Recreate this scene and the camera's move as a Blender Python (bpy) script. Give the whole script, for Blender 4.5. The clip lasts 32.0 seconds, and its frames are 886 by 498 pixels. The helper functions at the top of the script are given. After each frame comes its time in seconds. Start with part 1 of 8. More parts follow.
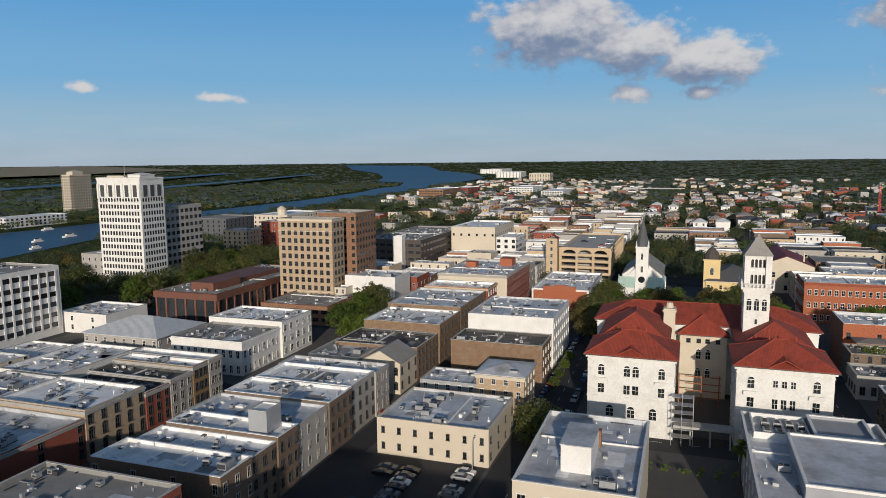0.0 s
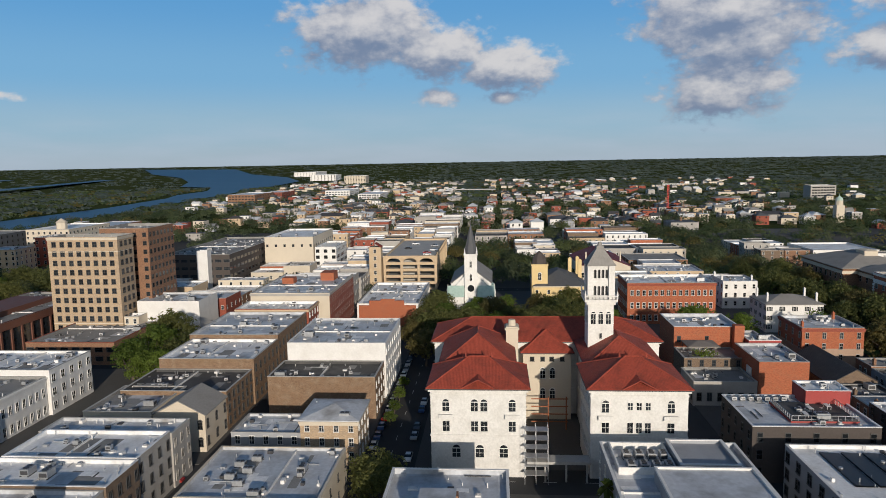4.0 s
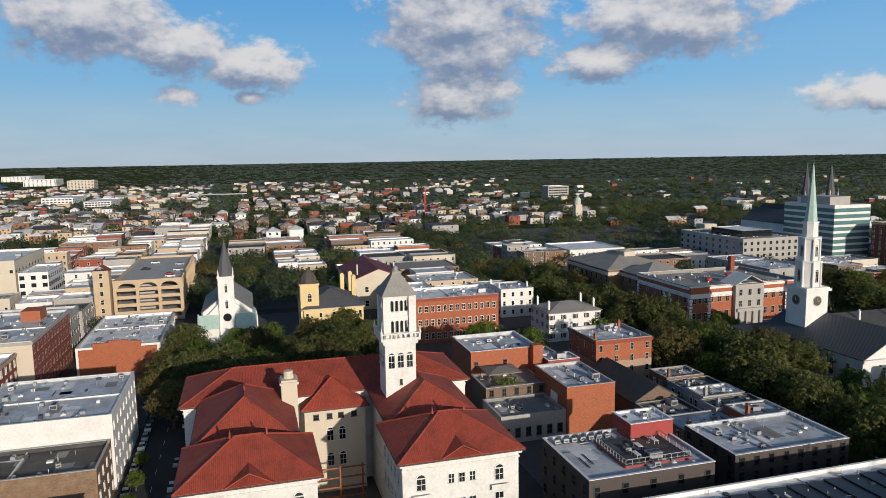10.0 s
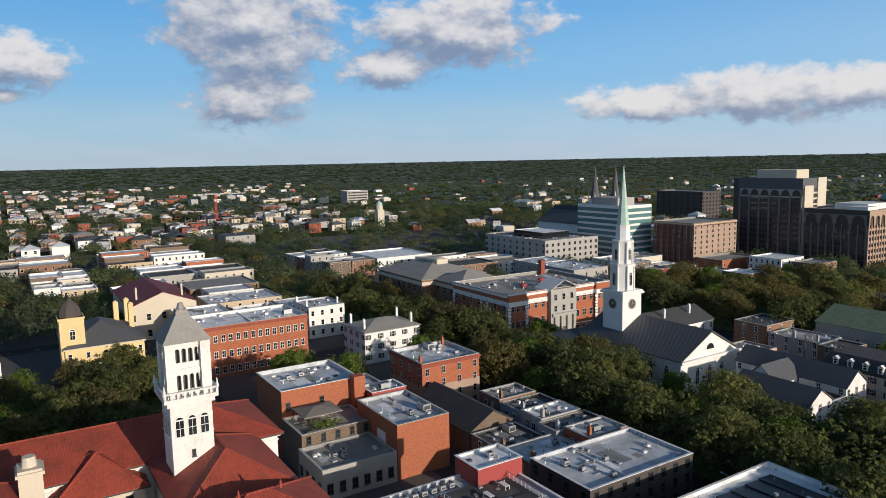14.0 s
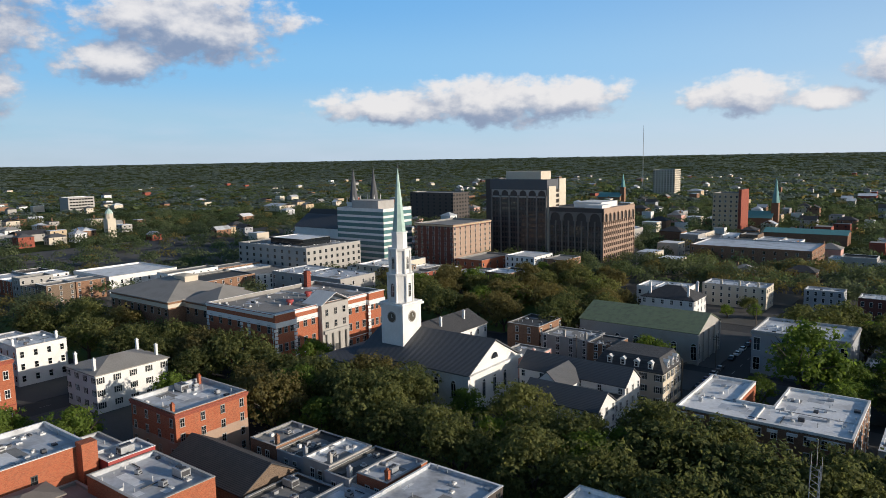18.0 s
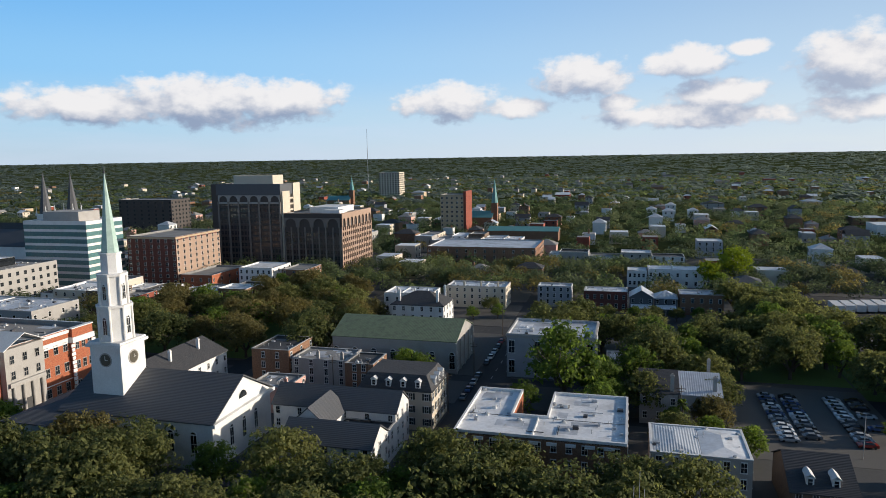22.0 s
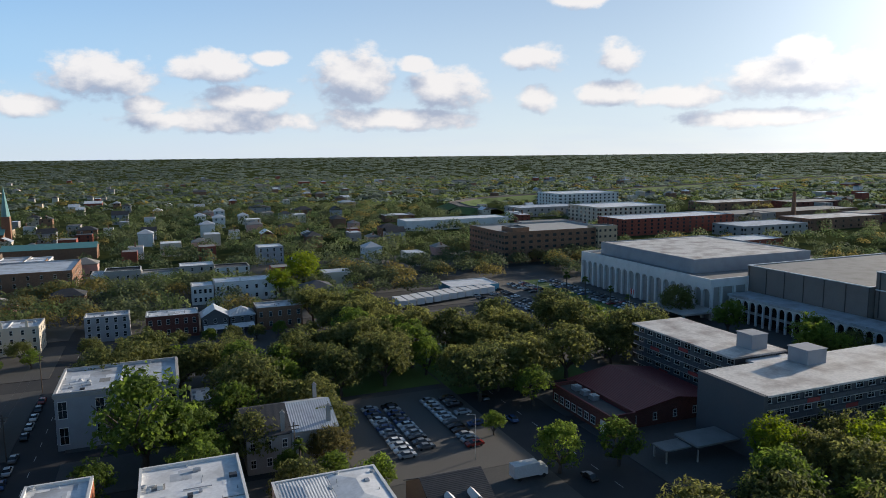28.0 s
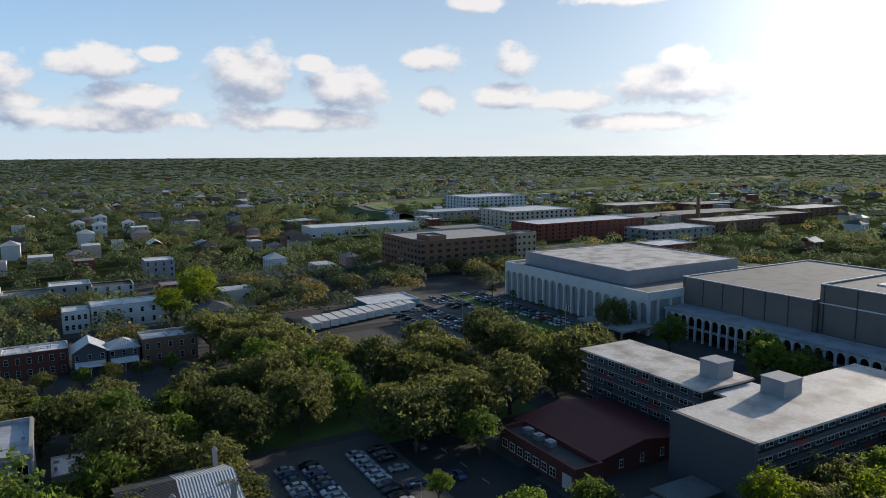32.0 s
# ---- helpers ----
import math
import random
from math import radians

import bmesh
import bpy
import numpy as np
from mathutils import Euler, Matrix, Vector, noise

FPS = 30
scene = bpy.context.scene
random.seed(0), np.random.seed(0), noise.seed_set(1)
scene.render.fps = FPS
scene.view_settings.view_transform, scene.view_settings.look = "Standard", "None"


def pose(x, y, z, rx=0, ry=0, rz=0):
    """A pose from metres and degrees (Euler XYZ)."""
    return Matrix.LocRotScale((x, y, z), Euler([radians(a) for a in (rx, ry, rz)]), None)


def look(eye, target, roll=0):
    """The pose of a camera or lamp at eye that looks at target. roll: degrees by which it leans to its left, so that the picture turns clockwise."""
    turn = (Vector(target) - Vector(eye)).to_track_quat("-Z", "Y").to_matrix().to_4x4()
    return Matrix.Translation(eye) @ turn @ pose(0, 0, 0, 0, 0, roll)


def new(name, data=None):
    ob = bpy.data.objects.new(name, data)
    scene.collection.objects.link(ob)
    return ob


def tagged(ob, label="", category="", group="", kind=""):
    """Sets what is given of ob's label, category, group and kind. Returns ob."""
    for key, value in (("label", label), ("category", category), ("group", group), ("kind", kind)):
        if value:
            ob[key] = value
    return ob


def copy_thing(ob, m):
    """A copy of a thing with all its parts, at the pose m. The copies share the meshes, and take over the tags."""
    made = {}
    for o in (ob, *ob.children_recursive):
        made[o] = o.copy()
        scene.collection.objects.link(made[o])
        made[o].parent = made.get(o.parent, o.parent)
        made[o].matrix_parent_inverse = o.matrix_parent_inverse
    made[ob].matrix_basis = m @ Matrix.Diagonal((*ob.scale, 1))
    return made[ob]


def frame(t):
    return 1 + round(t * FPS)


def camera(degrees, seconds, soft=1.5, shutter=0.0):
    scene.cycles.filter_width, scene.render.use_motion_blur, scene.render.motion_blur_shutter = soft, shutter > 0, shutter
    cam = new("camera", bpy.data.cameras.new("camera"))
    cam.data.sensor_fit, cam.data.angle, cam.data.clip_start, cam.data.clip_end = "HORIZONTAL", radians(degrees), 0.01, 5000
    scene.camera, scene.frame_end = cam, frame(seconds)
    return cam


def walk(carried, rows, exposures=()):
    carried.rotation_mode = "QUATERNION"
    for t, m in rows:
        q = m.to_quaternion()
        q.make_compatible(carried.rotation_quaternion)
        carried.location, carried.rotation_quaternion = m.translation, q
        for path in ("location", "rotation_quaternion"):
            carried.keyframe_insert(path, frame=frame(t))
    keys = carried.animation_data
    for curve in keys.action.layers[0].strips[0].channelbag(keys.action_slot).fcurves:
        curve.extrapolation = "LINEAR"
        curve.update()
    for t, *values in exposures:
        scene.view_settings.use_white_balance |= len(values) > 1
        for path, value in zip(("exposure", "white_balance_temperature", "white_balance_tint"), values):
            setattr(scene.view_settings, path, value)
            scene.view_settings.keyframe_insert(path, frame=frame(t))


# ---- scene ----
cam = camera(64.73, 32.0, soft=0.8)
# seconds, x, y, z, heading (degrees clockwise from east), dip, lean
PATH = [
    (0, 0.00, -0.00, 69.17, -19.297, 7.158, 0.537),
    (0.5, 3.17, 1.21, 69.10, -17.084, 7.171, 0.649),
    (1, 6.38, 2.39, 69.07, -14.653, 7.195, 0.714),
    (1.5, 9.70, 3.53, 69.21, -12.460, 7.231, 0.777),
    (2, 13.08, 4.60, 69.41, -10.264, 7.252, 0.831),
    (2.5, 16.49, 5.55, 69.62, -8.380, 7.269, 0.939),
    (4.5, 30.07, 8.70, 70.18, -3.013, 7.172, 0.937),
    (5, 33.45, 9.32, 70.30, -1.519, 7.221, 0.902),
    (5.5, 36.85, 9.81, 70.36, 0.213, 7.248, 0.919),
    (6, 40.22, 10.22, 70.42, 2.559, 7.276, 0.886),
    (6.5, 43.50, 10.62, 70.53, 5.209, 7.286, 0.919),
    (7, 46.74, 10.94, 70.64, 6.673, 7.323, 0.918),
    (7.5, 50.01, 11.11, 70.73, 7.923, 7.318, 0.976),
    (8, 53.28, 11.18, 70.80, 9.230, 7.317, 1.040),
    (8.5, 56.51, 11.18, 70.80, 10.992, 7.340, 1.044),
    (9, 59.76, 11.08, 70.76, 12.433, 7.306, 1.034),
    (9.5, 63.09, 10.88, 70.67, 13.915, 7.283, 1.010),
    (10, 66.44, 10.55, 70.58, 15.729, 7.310, 0.941),
    (10.5, 69.76, 10.05, 70.54, 17.702, 7.332, 0.873),
    (11, 73.05, 9.46, 70.52, 19.634, 7.305, 0.828),
    (11.5, 76.32, 8.82, 70.51, 21.310, 7.274, 0.850),
    (12, 79.53, 8.12, 70.51, 23.114, 7.260, 0.817),
    (12.5, 82.66, 7.35, 70.47, 25.270, 7.249, 0.849),
    (13, 85.75, 6.45, 70.46, 27.530, 7.243, 0.935),
    (13.5, 88.87, 5.34, 70.52, 29.852, 7.231, 1.073),
    (15.5, 100.77, 0.39, 70.56, 39.452, 7.341, 1.016),
    (16, 103.61, -1.00, 70.55, 41.821, 7.360, 1.006),
    (16.5, 106.38, -2.51, 70.46, 44.575, 7.374, 1.032),
    (17, 109.08, -4.14, 70.37, 47.254, 7.391, 1.019),
    (17.5, 111.73, -5.89, 70.34, 50.044, 7.416, 1.020),
    (18, 114.30, -7.75, 70.35, 52.590, 7.439, 1.010),
    (18.5, 116.77, -9.68, 70.44, 55.283, 7.450, 0.973),
    (19, 119.16, -11.72, 70.53, 58.187, 7.469, 0.941),
    (19.5, 121.50, -13.93, 70.51, 61.003, 7.478, 0.944),
    (20, 123.72, -16.23, 70.45, 63.625, 7.498, 0.994),
    (20.5, 125.77, -18.57, 70.38, 66.237, 7.514, 0.969),
    (21, 127.68, -20.98, 70.30, 68.715, 7.515, 0.945),
    (21.5, 129.50, -23.46, 70.26, 71.600, 7.538, 0.931),
    (22, 131.21, -26.01, 70.18, 74.888, 7.553, 0.935),
    (22.5, 132.82, -28.58, 69.95, 78.567, 7.570, 0.823),
    (23, 134.31, -31.18, 69.70, 82.282, 7.582, 0.752),
    (23.5, 135.65, -33.82, 69.51, 85.832, 7.594, 0.727),
    (24, 136.85, -36.49, 69.36, 89.590, 7.624, 0.710),
    (24.5, 137.85, -39.23, 69.28, 93.376, 7.627, 0.688),
    (25, 138.73, -41.98, 69.25, 97.426, 7.666, 0.665),
    (25.5, 139.57, -44.67, 69.26, 101.129, 7.680, 0.651),
    (26, 140.27, -47.36, 69.28, 104.435, 7.680, 0.589),
    (26.5, 140.70, -50.09, 69.29, 107.710, 7.704, 0.626),
    (28.5, 141.11, -61.52, 69.09, 111.926, 7.656, 0.526),
    (29, 140.72, -64.77, 69.03, 112.566, 7.660, 0.423),
    (29.5, 140.04, -68.37, 68.94, 114.289, 7.660, 0.380),
    (30, 139.22, -72.25, 68.92, 118.037, 7.698, 0.336),
    (30.5, 138.39, -76.41, 69.07, 119.645, 7.676, 0.371),
    (31, 137.49, -80.72, 69.37, 119.611, 7.674, 0.348),
    (31.5, 136.46, -85.05, 69.89, 119.625, 7.637, 0.377),
    (32, 135.38, -89.40, 70.49, 119.684, 7.651, 0.341),
]


def heading(x, y, z, h, dip, lean):
    a, d = radians(h), radians(dip)
    way = Vector((math.cos(a) * math.cos(d), -math.sin(a) * math.cos(d), -math.sin(d)))
    eye = Vector((x, y, z))
    return look(eye, eye + way, -lean)


walk(cam, [(t, heading(*row)) for t, *row in PATH], exposures=[(0, -0.3), (12, -0.1), (20, 0.14), (26, 0.22), (32, 0.16)])

# ---- sky, clouds and sun ----
SUN_H, SUN_EL = 166.0, 13.0
sun_dir = Vector((math.cos(radians(SUN_H)) * math.cos(radians(SUN_EL)), -math.sin(radians(SUN_H)) * math.cos(radians(SUN_EL)), math.sin(radians(SUN_EL))))
sun_lamp = new("sun", bpy.data.lights.new("sun", "SUN"))
sun_lamp.data.energy, sun_lamp.data.angle, sun_lamp.data.color = 4.6, radians(0.6), (1.0, 0.89, 0.75)
sun_lamp.matrix_world = look(sun_dir * 900, (0, 0, 0))

world = bpy.data.worlds.new("sky")
scene.world = world
world.use_nodes = True
WT = world.node_tree
WT.nodes.clear()


def wn(kind, **kw):
    n = WT.nodes.new(kind)
    for k, v in kw.items():
        if k == "operation":
            n.operation = v
        elif k == "data_type":
            n.data_type = v
        elif k == "blend_type":
            n.blend_type = v
    return n


def wm(op, a, b=None, c=None):
    n = wn("ShaderNodeMath", operation=op)
    for i, v in enumerate((a, b, c)):
        if v is None:
            continue
        if isinstance(v, (int, float)):
            n.inputs[i].default_value = v
        else:
            WT.links.new(v, n.inputs[i])
    return n.outputs[0]


def wv(op, a, b):
    n = wn("ShaderNodeVectorMath", operation=op)
    for i, v in enumerate((a, b)):
        if isinstance(v, (tuple, list)):
            n.inputs[i].default_value = v
        else:
            WT.links.new(v, n.inputs[i])
    return n.outputs[1] if op in ("LENGTH", "DISTANCE") else n.outputs[0]


# clouds as (heading, elevation, half width, half height) in degrees
CLOUDS = [(-10.2, 10.2, 5.6, 2.4), (-4.5, 8.6, 4.5, 1.6), (1.0, 7.3, 4.0, 1.4), (-4.6, 5.0, 2.4, 1.0), (0.8, 5.0, 2.6, 0.8), (-36.5, 5.0, 2.4, 0.6),
          (-46.0, 5.6, 1.6, 0.6), (17.6, 10.8, 6.6, 3.0), (18.6, 8.6, 4.8, 2.0), (17.2, 5.2, 4.4, 2.0), (16.4, 3.6, 2.2, 1.0), (33.5, 10.2, 7.0, 2.2),
          (28.5, 7.4, 4.2, 1.2), (48.6, 4.0, 5.4, 1.3), (56.5, 4.4, 6.0, 1.9), (62.0, 4.5, 5.4, 1.5), (75.4, 4.2, 4.6, 1.5), (81.0, 3.8, 3.4, 0.9),
          (86.2, 5.9, 3.9, 1.8), (89.0, 3.9, 1.7, 0.8), (93.8, 6.8, 3.4, 1.2), (98.2, 7.5, 1.7, 0.6), (96.3, 4.3, 4.1, 1.2), (104.6, 6.1, 3.6, 2.3)]
CLOUDS += [(111.8, 5.2, 3.9, 1.8), (109.5, 7.1, 1.5, 0.7), (119.0, 7.5, 2.5, 1.2), (125.4, 7.3, 1.8, 1.3), (138.6, 5.3, 6.6, 1.8), (138.4, 7.1, 2.3, 1.1),
           (124.7, 4.7, 2.9, 1.0), (129.9, 4.2, 3.4, 0.9), (94.7, 2.8, 8.3, 1.0), (107.7, 2.9, 7.3, 1.0), (119.3, 4.2, 1.7, 1.1), (135.8, 2.5, 7.3, 0.7),
           (122.4, 11.7, 2.4, 0.8), (133.6, 11.8, 4.4, 0.8)]
tc = wn("ShaderNodeTexCoord")
sep = wn("ShaderNodeSeparateXYZ")
WT.links.new(tc.outputs["Generated"], sep.inputs[0])
az = wm("MULTIPLY", wm("ARCTAN2", wm("MULTIPLY", sep.outputs[1], -1.0), sep.outputs[0]), 180 / math.pi)
el = wm("MULTIPLY", wm("ARCSINE", sep.outputs[2]), 180 / math.pi)
comb = wn("ShaderNodeCombineXYZ")
WT.links.new(az, comb.inputs[0])
WT.links.new(el, comb.inputs[1])
sky_pos = comb.outputs[0]


def puffs(scale, detail, off):
    n = wn("ShaderNodeTexNoise")
    n.inputs["Scale"].default_value, n.inputs["Detail"].default_value, n.inputs["Roughness"].default_value = scale, detail, 0.55
    WT.links.new(wv("MULTIPLY", wv("ADD", sky_pos, off), (1.0, 1.5, 1.0)), n.inputs["Vector"])
    return n.outputs[0]


def cover(shift):
    """How thick the clouds are in the direction looked at, shifted by so many degrees."""
    p = wv("ADD", sky_pos, shift)
    best = None
    for h, e, w, t in CLOUDS:
        w, t = (w * 0.98, t * 1.25) if h < 40 and w > 3 else (w * 0.86, t * 0.9) if h > 70 else (w, t)
        d = wv("LENGTH", wv("MULTIPLY", wv("SUBTRACT", p, (h, e, 0)), (1 / w, 1 / t, 0)), (0, 0, 0))
        d = wm("ADD", d, 0.4) if w < 3 and t < 1.15 and h < 30 else d
        best = d if best is None else wm("MINIMUM", best, d)
    n = wm("ADD", wm("MULTIPLY", puffs(0.4, 9.0, shift), 1.6), wm("ADD", wm("MULTIPLY", puffs(1.1, 6.0, shift), 0.6), wm("MULTIPLY", puffs(0.13, 3.0, shift), 0.5)))
    return wm("ADD", wm("SUBTRACT", 1.16, wm("MULTIPLY", best, 0.92)), wm("SUBTRACT", n, 1.44))


thick = cover((0, 0, 0))
above = cover((0.5, 1.5, 0))
mask = wn("ShaderNodeMapRange")
mask.interpolation_type = "SMOOTHSTEP"
mask.inputs["From Min"].default_value, mask.inputs["From Max"].default_value = -0.1, 0.42
WT.links.new(thick, mask.inputs["Value"])
lit = wn("ShaderNodeMapRange")
lit.interpolation_type = "SMOOTHSTEP"
lit.inputs["From Min"].default_value, lit.inputs["From Max"].default_value = -0.55, 0.85
WT.links.new(wm("SUBTRACT", thick, above), lit.inputs["Value"])
sky = wn("ShaderNodeTexSky")
sky.sky_type, sky.sun_disc = "NISHITA", False
sky.sun_elevation = radians(SUN_EL)
sky.sun_rotation = math.atan2(sun_dir.x, sun_dir.y)
sky.air_density, sky.dust_density, sky.ozone_density = 1.0, 0.2, 3.0
# clear evening air: pale at the horizon, deep blue overhead
air = wn("ShaderNodeValToRGB")
air.color_ramp.interpolation = "EASE"
stops = [(0.0, (4.4, 5.8, 7.4)), (0.05, (3.6, 5.8, 7.9)), (0.12, (2.2, 5.2, 8.6)), (0.22, (1.3, 4.3, 8.4)), (0.29, (1.0, 3.4, 7.0)), (0.4, (0.22, 0.62, 1.6)), (1.0, (0.06, 0.18, 0.55))]
air.color_ramp.elements[0].position, air.color_ramp.elements[1].position = 0.0, 1.0
for p_, c_ in stops[1:-1]:
    air.color_ramp.elements.new(p_)
for e_, (p_, c_) in zip(air.color_ramp.elements, stops):
    e_.color = (*[v / 9 for v in c_], 1)
WT.links.new(wm("MAXIMUM", sep.outputs[2], 0.0), air.inputs[0])
toward = wn("ShaderNodeVectorMath", operation="DOT_PRODUCT")
WT.links.new(tc.outputs["Generated"], toward.inputs[0])
toward.inputs[1].default_value = sun_dir
side = wm("MULTIPLY_ADD", toward.outputs["Value"], 1.7, 9.1)
blue = wn("ShaderNodeVectorMath", operation="SCALE")
WT.links.new(air.outputs[0], blue.inputs[0])
WT.links.new(side, blue.inputs["Scale"])
# the air pales towards the sun
pale = wn("ShaderNodeMix", data_type="RGBA")
near_sun = wn("ShaderNodeMapRange")
near_sun.interpolation_type = "SMOOTHSTEP"
near_sun.inputs["From Min"].default_value, near_sun.inputs["From Max"].default_value, near_sun.inputs["To Max"].default_value = -0.8, 0.95, 0.82
WT.links.new(toward.outputs["Value"], near_sun.inputs["Value"])
WT.links.new(near_sun.outputs[0], pale.inputs[0])
WT.links.new(blue.outputs[0], pale.inputs[6])
grey = wn("ShaderNodeMix", data_type="RGBA")
WT.links.new(wm("MINIMUM", wm("MULTIPLY", wm("MAXIMUM", sep.outputs[2], 0.0), 1.9), 1.0), grey.inputs[0])
grey.inputs[6].default_value, grey.inputs[7].default_value = (6.3, 6.7, 7.1, 1), (0.6, 1.4, 2.6, 1)
WT.links.new(grey.outputs[2], pale.inputs[7])
clear = wn("ShaderNodeMix", data_type="RGBA")
clear.inputs[0].default_value = 0.86
WT.links.new(sky.outputs[0], clear.inputs[6])
WT.links.new(pale.outputs[2], clear.inputs[7])
shade = wn("ShaderNodeMix", data_type="RGBA")
WT.links.new(lit.outputs[0], shade.inputs[0])
under = wn("ShaderNodeMix", data_type="RGBA")
WT.links.new(near_sun.outputs[0], under.inputs[0])
under.inputs[6].default_value, under.inputs[7].default_value = (2.0, 2.5, 3.7, 1), (3.5, 3.9, 4.9, 1)
WT.links.new(under.outputs[2], shade.inputs[6])
shade.inputs[7].default_value = (7.4, 7.1, 7.0, 1)
# the sky's own glow round the low sun, seen through thin haze
glow = wm("MULTIPLY", wm("POWER", wm("MAXIMUM", toward.outputs["Value"], 0.0), 17.0), 14.0)
# thin far bank of cloud low over the horizon
bank = wn("ShaderNodeTexNoise")
bank.inputs["Scale"].default_value, bank.inputs["Detail"].default_value = 0.22, 6.0
WT.links.new(wv("MULTIPLY", sky_pos, (0.6, 3.2, 1.0)), bank.inputs["Vector"])
low = wn("ShaderNodeMapRange")
low.interpolation_type = "SMOOTHSTEP"
low.inputs["From Min"].default_value, low.inputs["From Max"].default_value = 5.2, 1.5
WT.links.new(el, low.inputs["Value"])
veil = wn("ShaderNodeMapRange")
veil.inputs["From Min"].default_value, veil.inputs["From Max"].default_value, veil.inputs["To Max"].default_value = 0.4, 0.72, 0.36
WT.links.new(bank.outputs[0], veil.inputs["Value"])
haze = wn("ShaderNodeMix", data_type="RGBA")
WT.links.new(wm("MULTIPLY", low.outputs[0], veil.outputs[0]), haze.inputs[0])
WT.links.new(clear.outputs[2], haze.inputs[6])
haze.inputs[7].default_value = (5.0, 5.8, 7.0, 1)
mix = wn("ShaderNodeMix", data_type="RGBA")
WT.links.new(wm("MULTIPLY", mask.outputs[0], 0.9), mix.inputs[0])
WT.links.new(haze.outputs[2], mix.inputs[6])
WT.links.new(shade.outputs[2], mix.inputs[7])
addg = wn("ShaderNodeMix", data_type="RGBA", blend_type="ADD")
addg.inputs[0].default_value = 1.0
WT.links.new(mix.outputs[2], addg.inputs[6])
gcol = wn("ShaderNodeCombineXYZ")
for i, k in enumerate((1.0, 0.95, 0.85)):
    WT.links.new(wm("MULTIPLY", glow, k), gcol.inputs[i])
WT.links.new(gcol.outputs[0], addg.inputs[7])
bg = wn("ShaderNodeBackground")
bg.inputs[1].default_value = 0.11
WT.links.new(addg.outputs[2], bg.inputs[0])
wo = wn("ShaderNodeOutputWorld")
WT.links.new(bg.outputs[0], wo.inputs[0])


# ---- materials ----
def material(name, base, rough=0.8, vary=0.15, scale=0.6, fine=6.0, bump=0.15, metal=0.0, dirt=(0.12, 0.11, 0.1), stain=0.25, per_thing=0.0, stretch=(1, 1, 1), spec=0.4):
    """A surface with grain, stains at a larger scale and fine relief, in metres."""
    m = bpy.data.materials.new(name)
    m.use_nodes = True
    nt = m.node_tree
    b = nt.nodes["Principled BSDF"]
    b.inputs["Roughness"].default_value, b.inputs["Metallic"].default_value = rough, metal
    b.inputs["Specular IOR Level"].default_value = spec
    co = nt.nodes.new("ShaderNodeTexCoord")
    mp = nt.nodes.new("ShaderNodeMapping")
    mp.inputs["Scale"].default_value = stretch
    nt.links.new(co.outputs["Object"], mp.inputs[0])
    big, small = nt.nodes.new("ShaderNodeTexNoise"), nt.nodes.new("ShaderNodeTexNoise")
    for n, s, d in ((big, scale, 5.0), (small, fine, 3.0)):
        n.inputs["Scale"].default_value, n.inputs["Detail"].default_value = s, d
        nt.links.new(mp.outputs[0], n.inputs["Vector"])
    ramp = nt.nodes.new("ShaderNodeMapRange")
    ramp.inputs["From Min"].default_value, ramp.inputs["From Max"].default_value = 0.45, 0.75
    ramp.inputs["To Max"].default_value = stain
    nt.links.new(big.outputs[0], ramp.inputs[0])
    mx = nt.nodes.new("ShaderNodeMix")
    mx.data_type = "RGBA"
    mx.inputs[6].default_value, mx.inputs[7].default_value = (*base, 1), (*dirt, 1)
    nt.links.new(ramp.outputs[0], mx.inputs[0])
    hs = nt.nodes.new("ShaderNodeHueSaturation")
    val = nt.nodes.new("ShaderNodeMapRange")
    val.inputs["From Min"].default_value, val.inputs["From Max"].default_value = 0.25, 0.75
    val.inputs["To Min"].default_value, val.inputs["To Max"].default_value = 1 - vary, 1 + vary
    nt.links.new(small.outputs[0], val.inputs[0])
    last = val.outputs[0]
    if per_thing:
        oi = nt.nodes.new("ShaderNodeObjectInfo")
        r = nt.nodes.new("ShaderNodeMapRange")
        r.inputs["To Min"].default_value, r.inputs["To Max"].default_value = 1 - per_thing, 1 + per_thing
        nt.links.new(oi.outputs["Random"], r.inputs[0])
        mu = nt.nodes.new("ShaderNodeMath")
        mu.operation = "MULTIPLY"
        nt.links.new(last, mu.inputs[0])
        nt.links.new(r.outputs[0], mu.inputs[1])
        last = mu.outputs[0]
    nt.links.new(last, hs.inputs["Value"])
    nt.links.new(mx.outputs[2], hs.inputs["Color"])
    nt.links.new(hs.outputs[0], b.inputs["Base Color"])
    if bump:
        bp = nt.nodes.new("ShaderNodeBump")
        bp.inputs["Strength"].default_value, bp.inputs["Distance"].default_value = bump, 0.08
        nt.links.new(small.outputs[0], bp.inputs["Height"])
        nt.links.new(bp.outputs[0], b.inputs["Normal"])
    return m


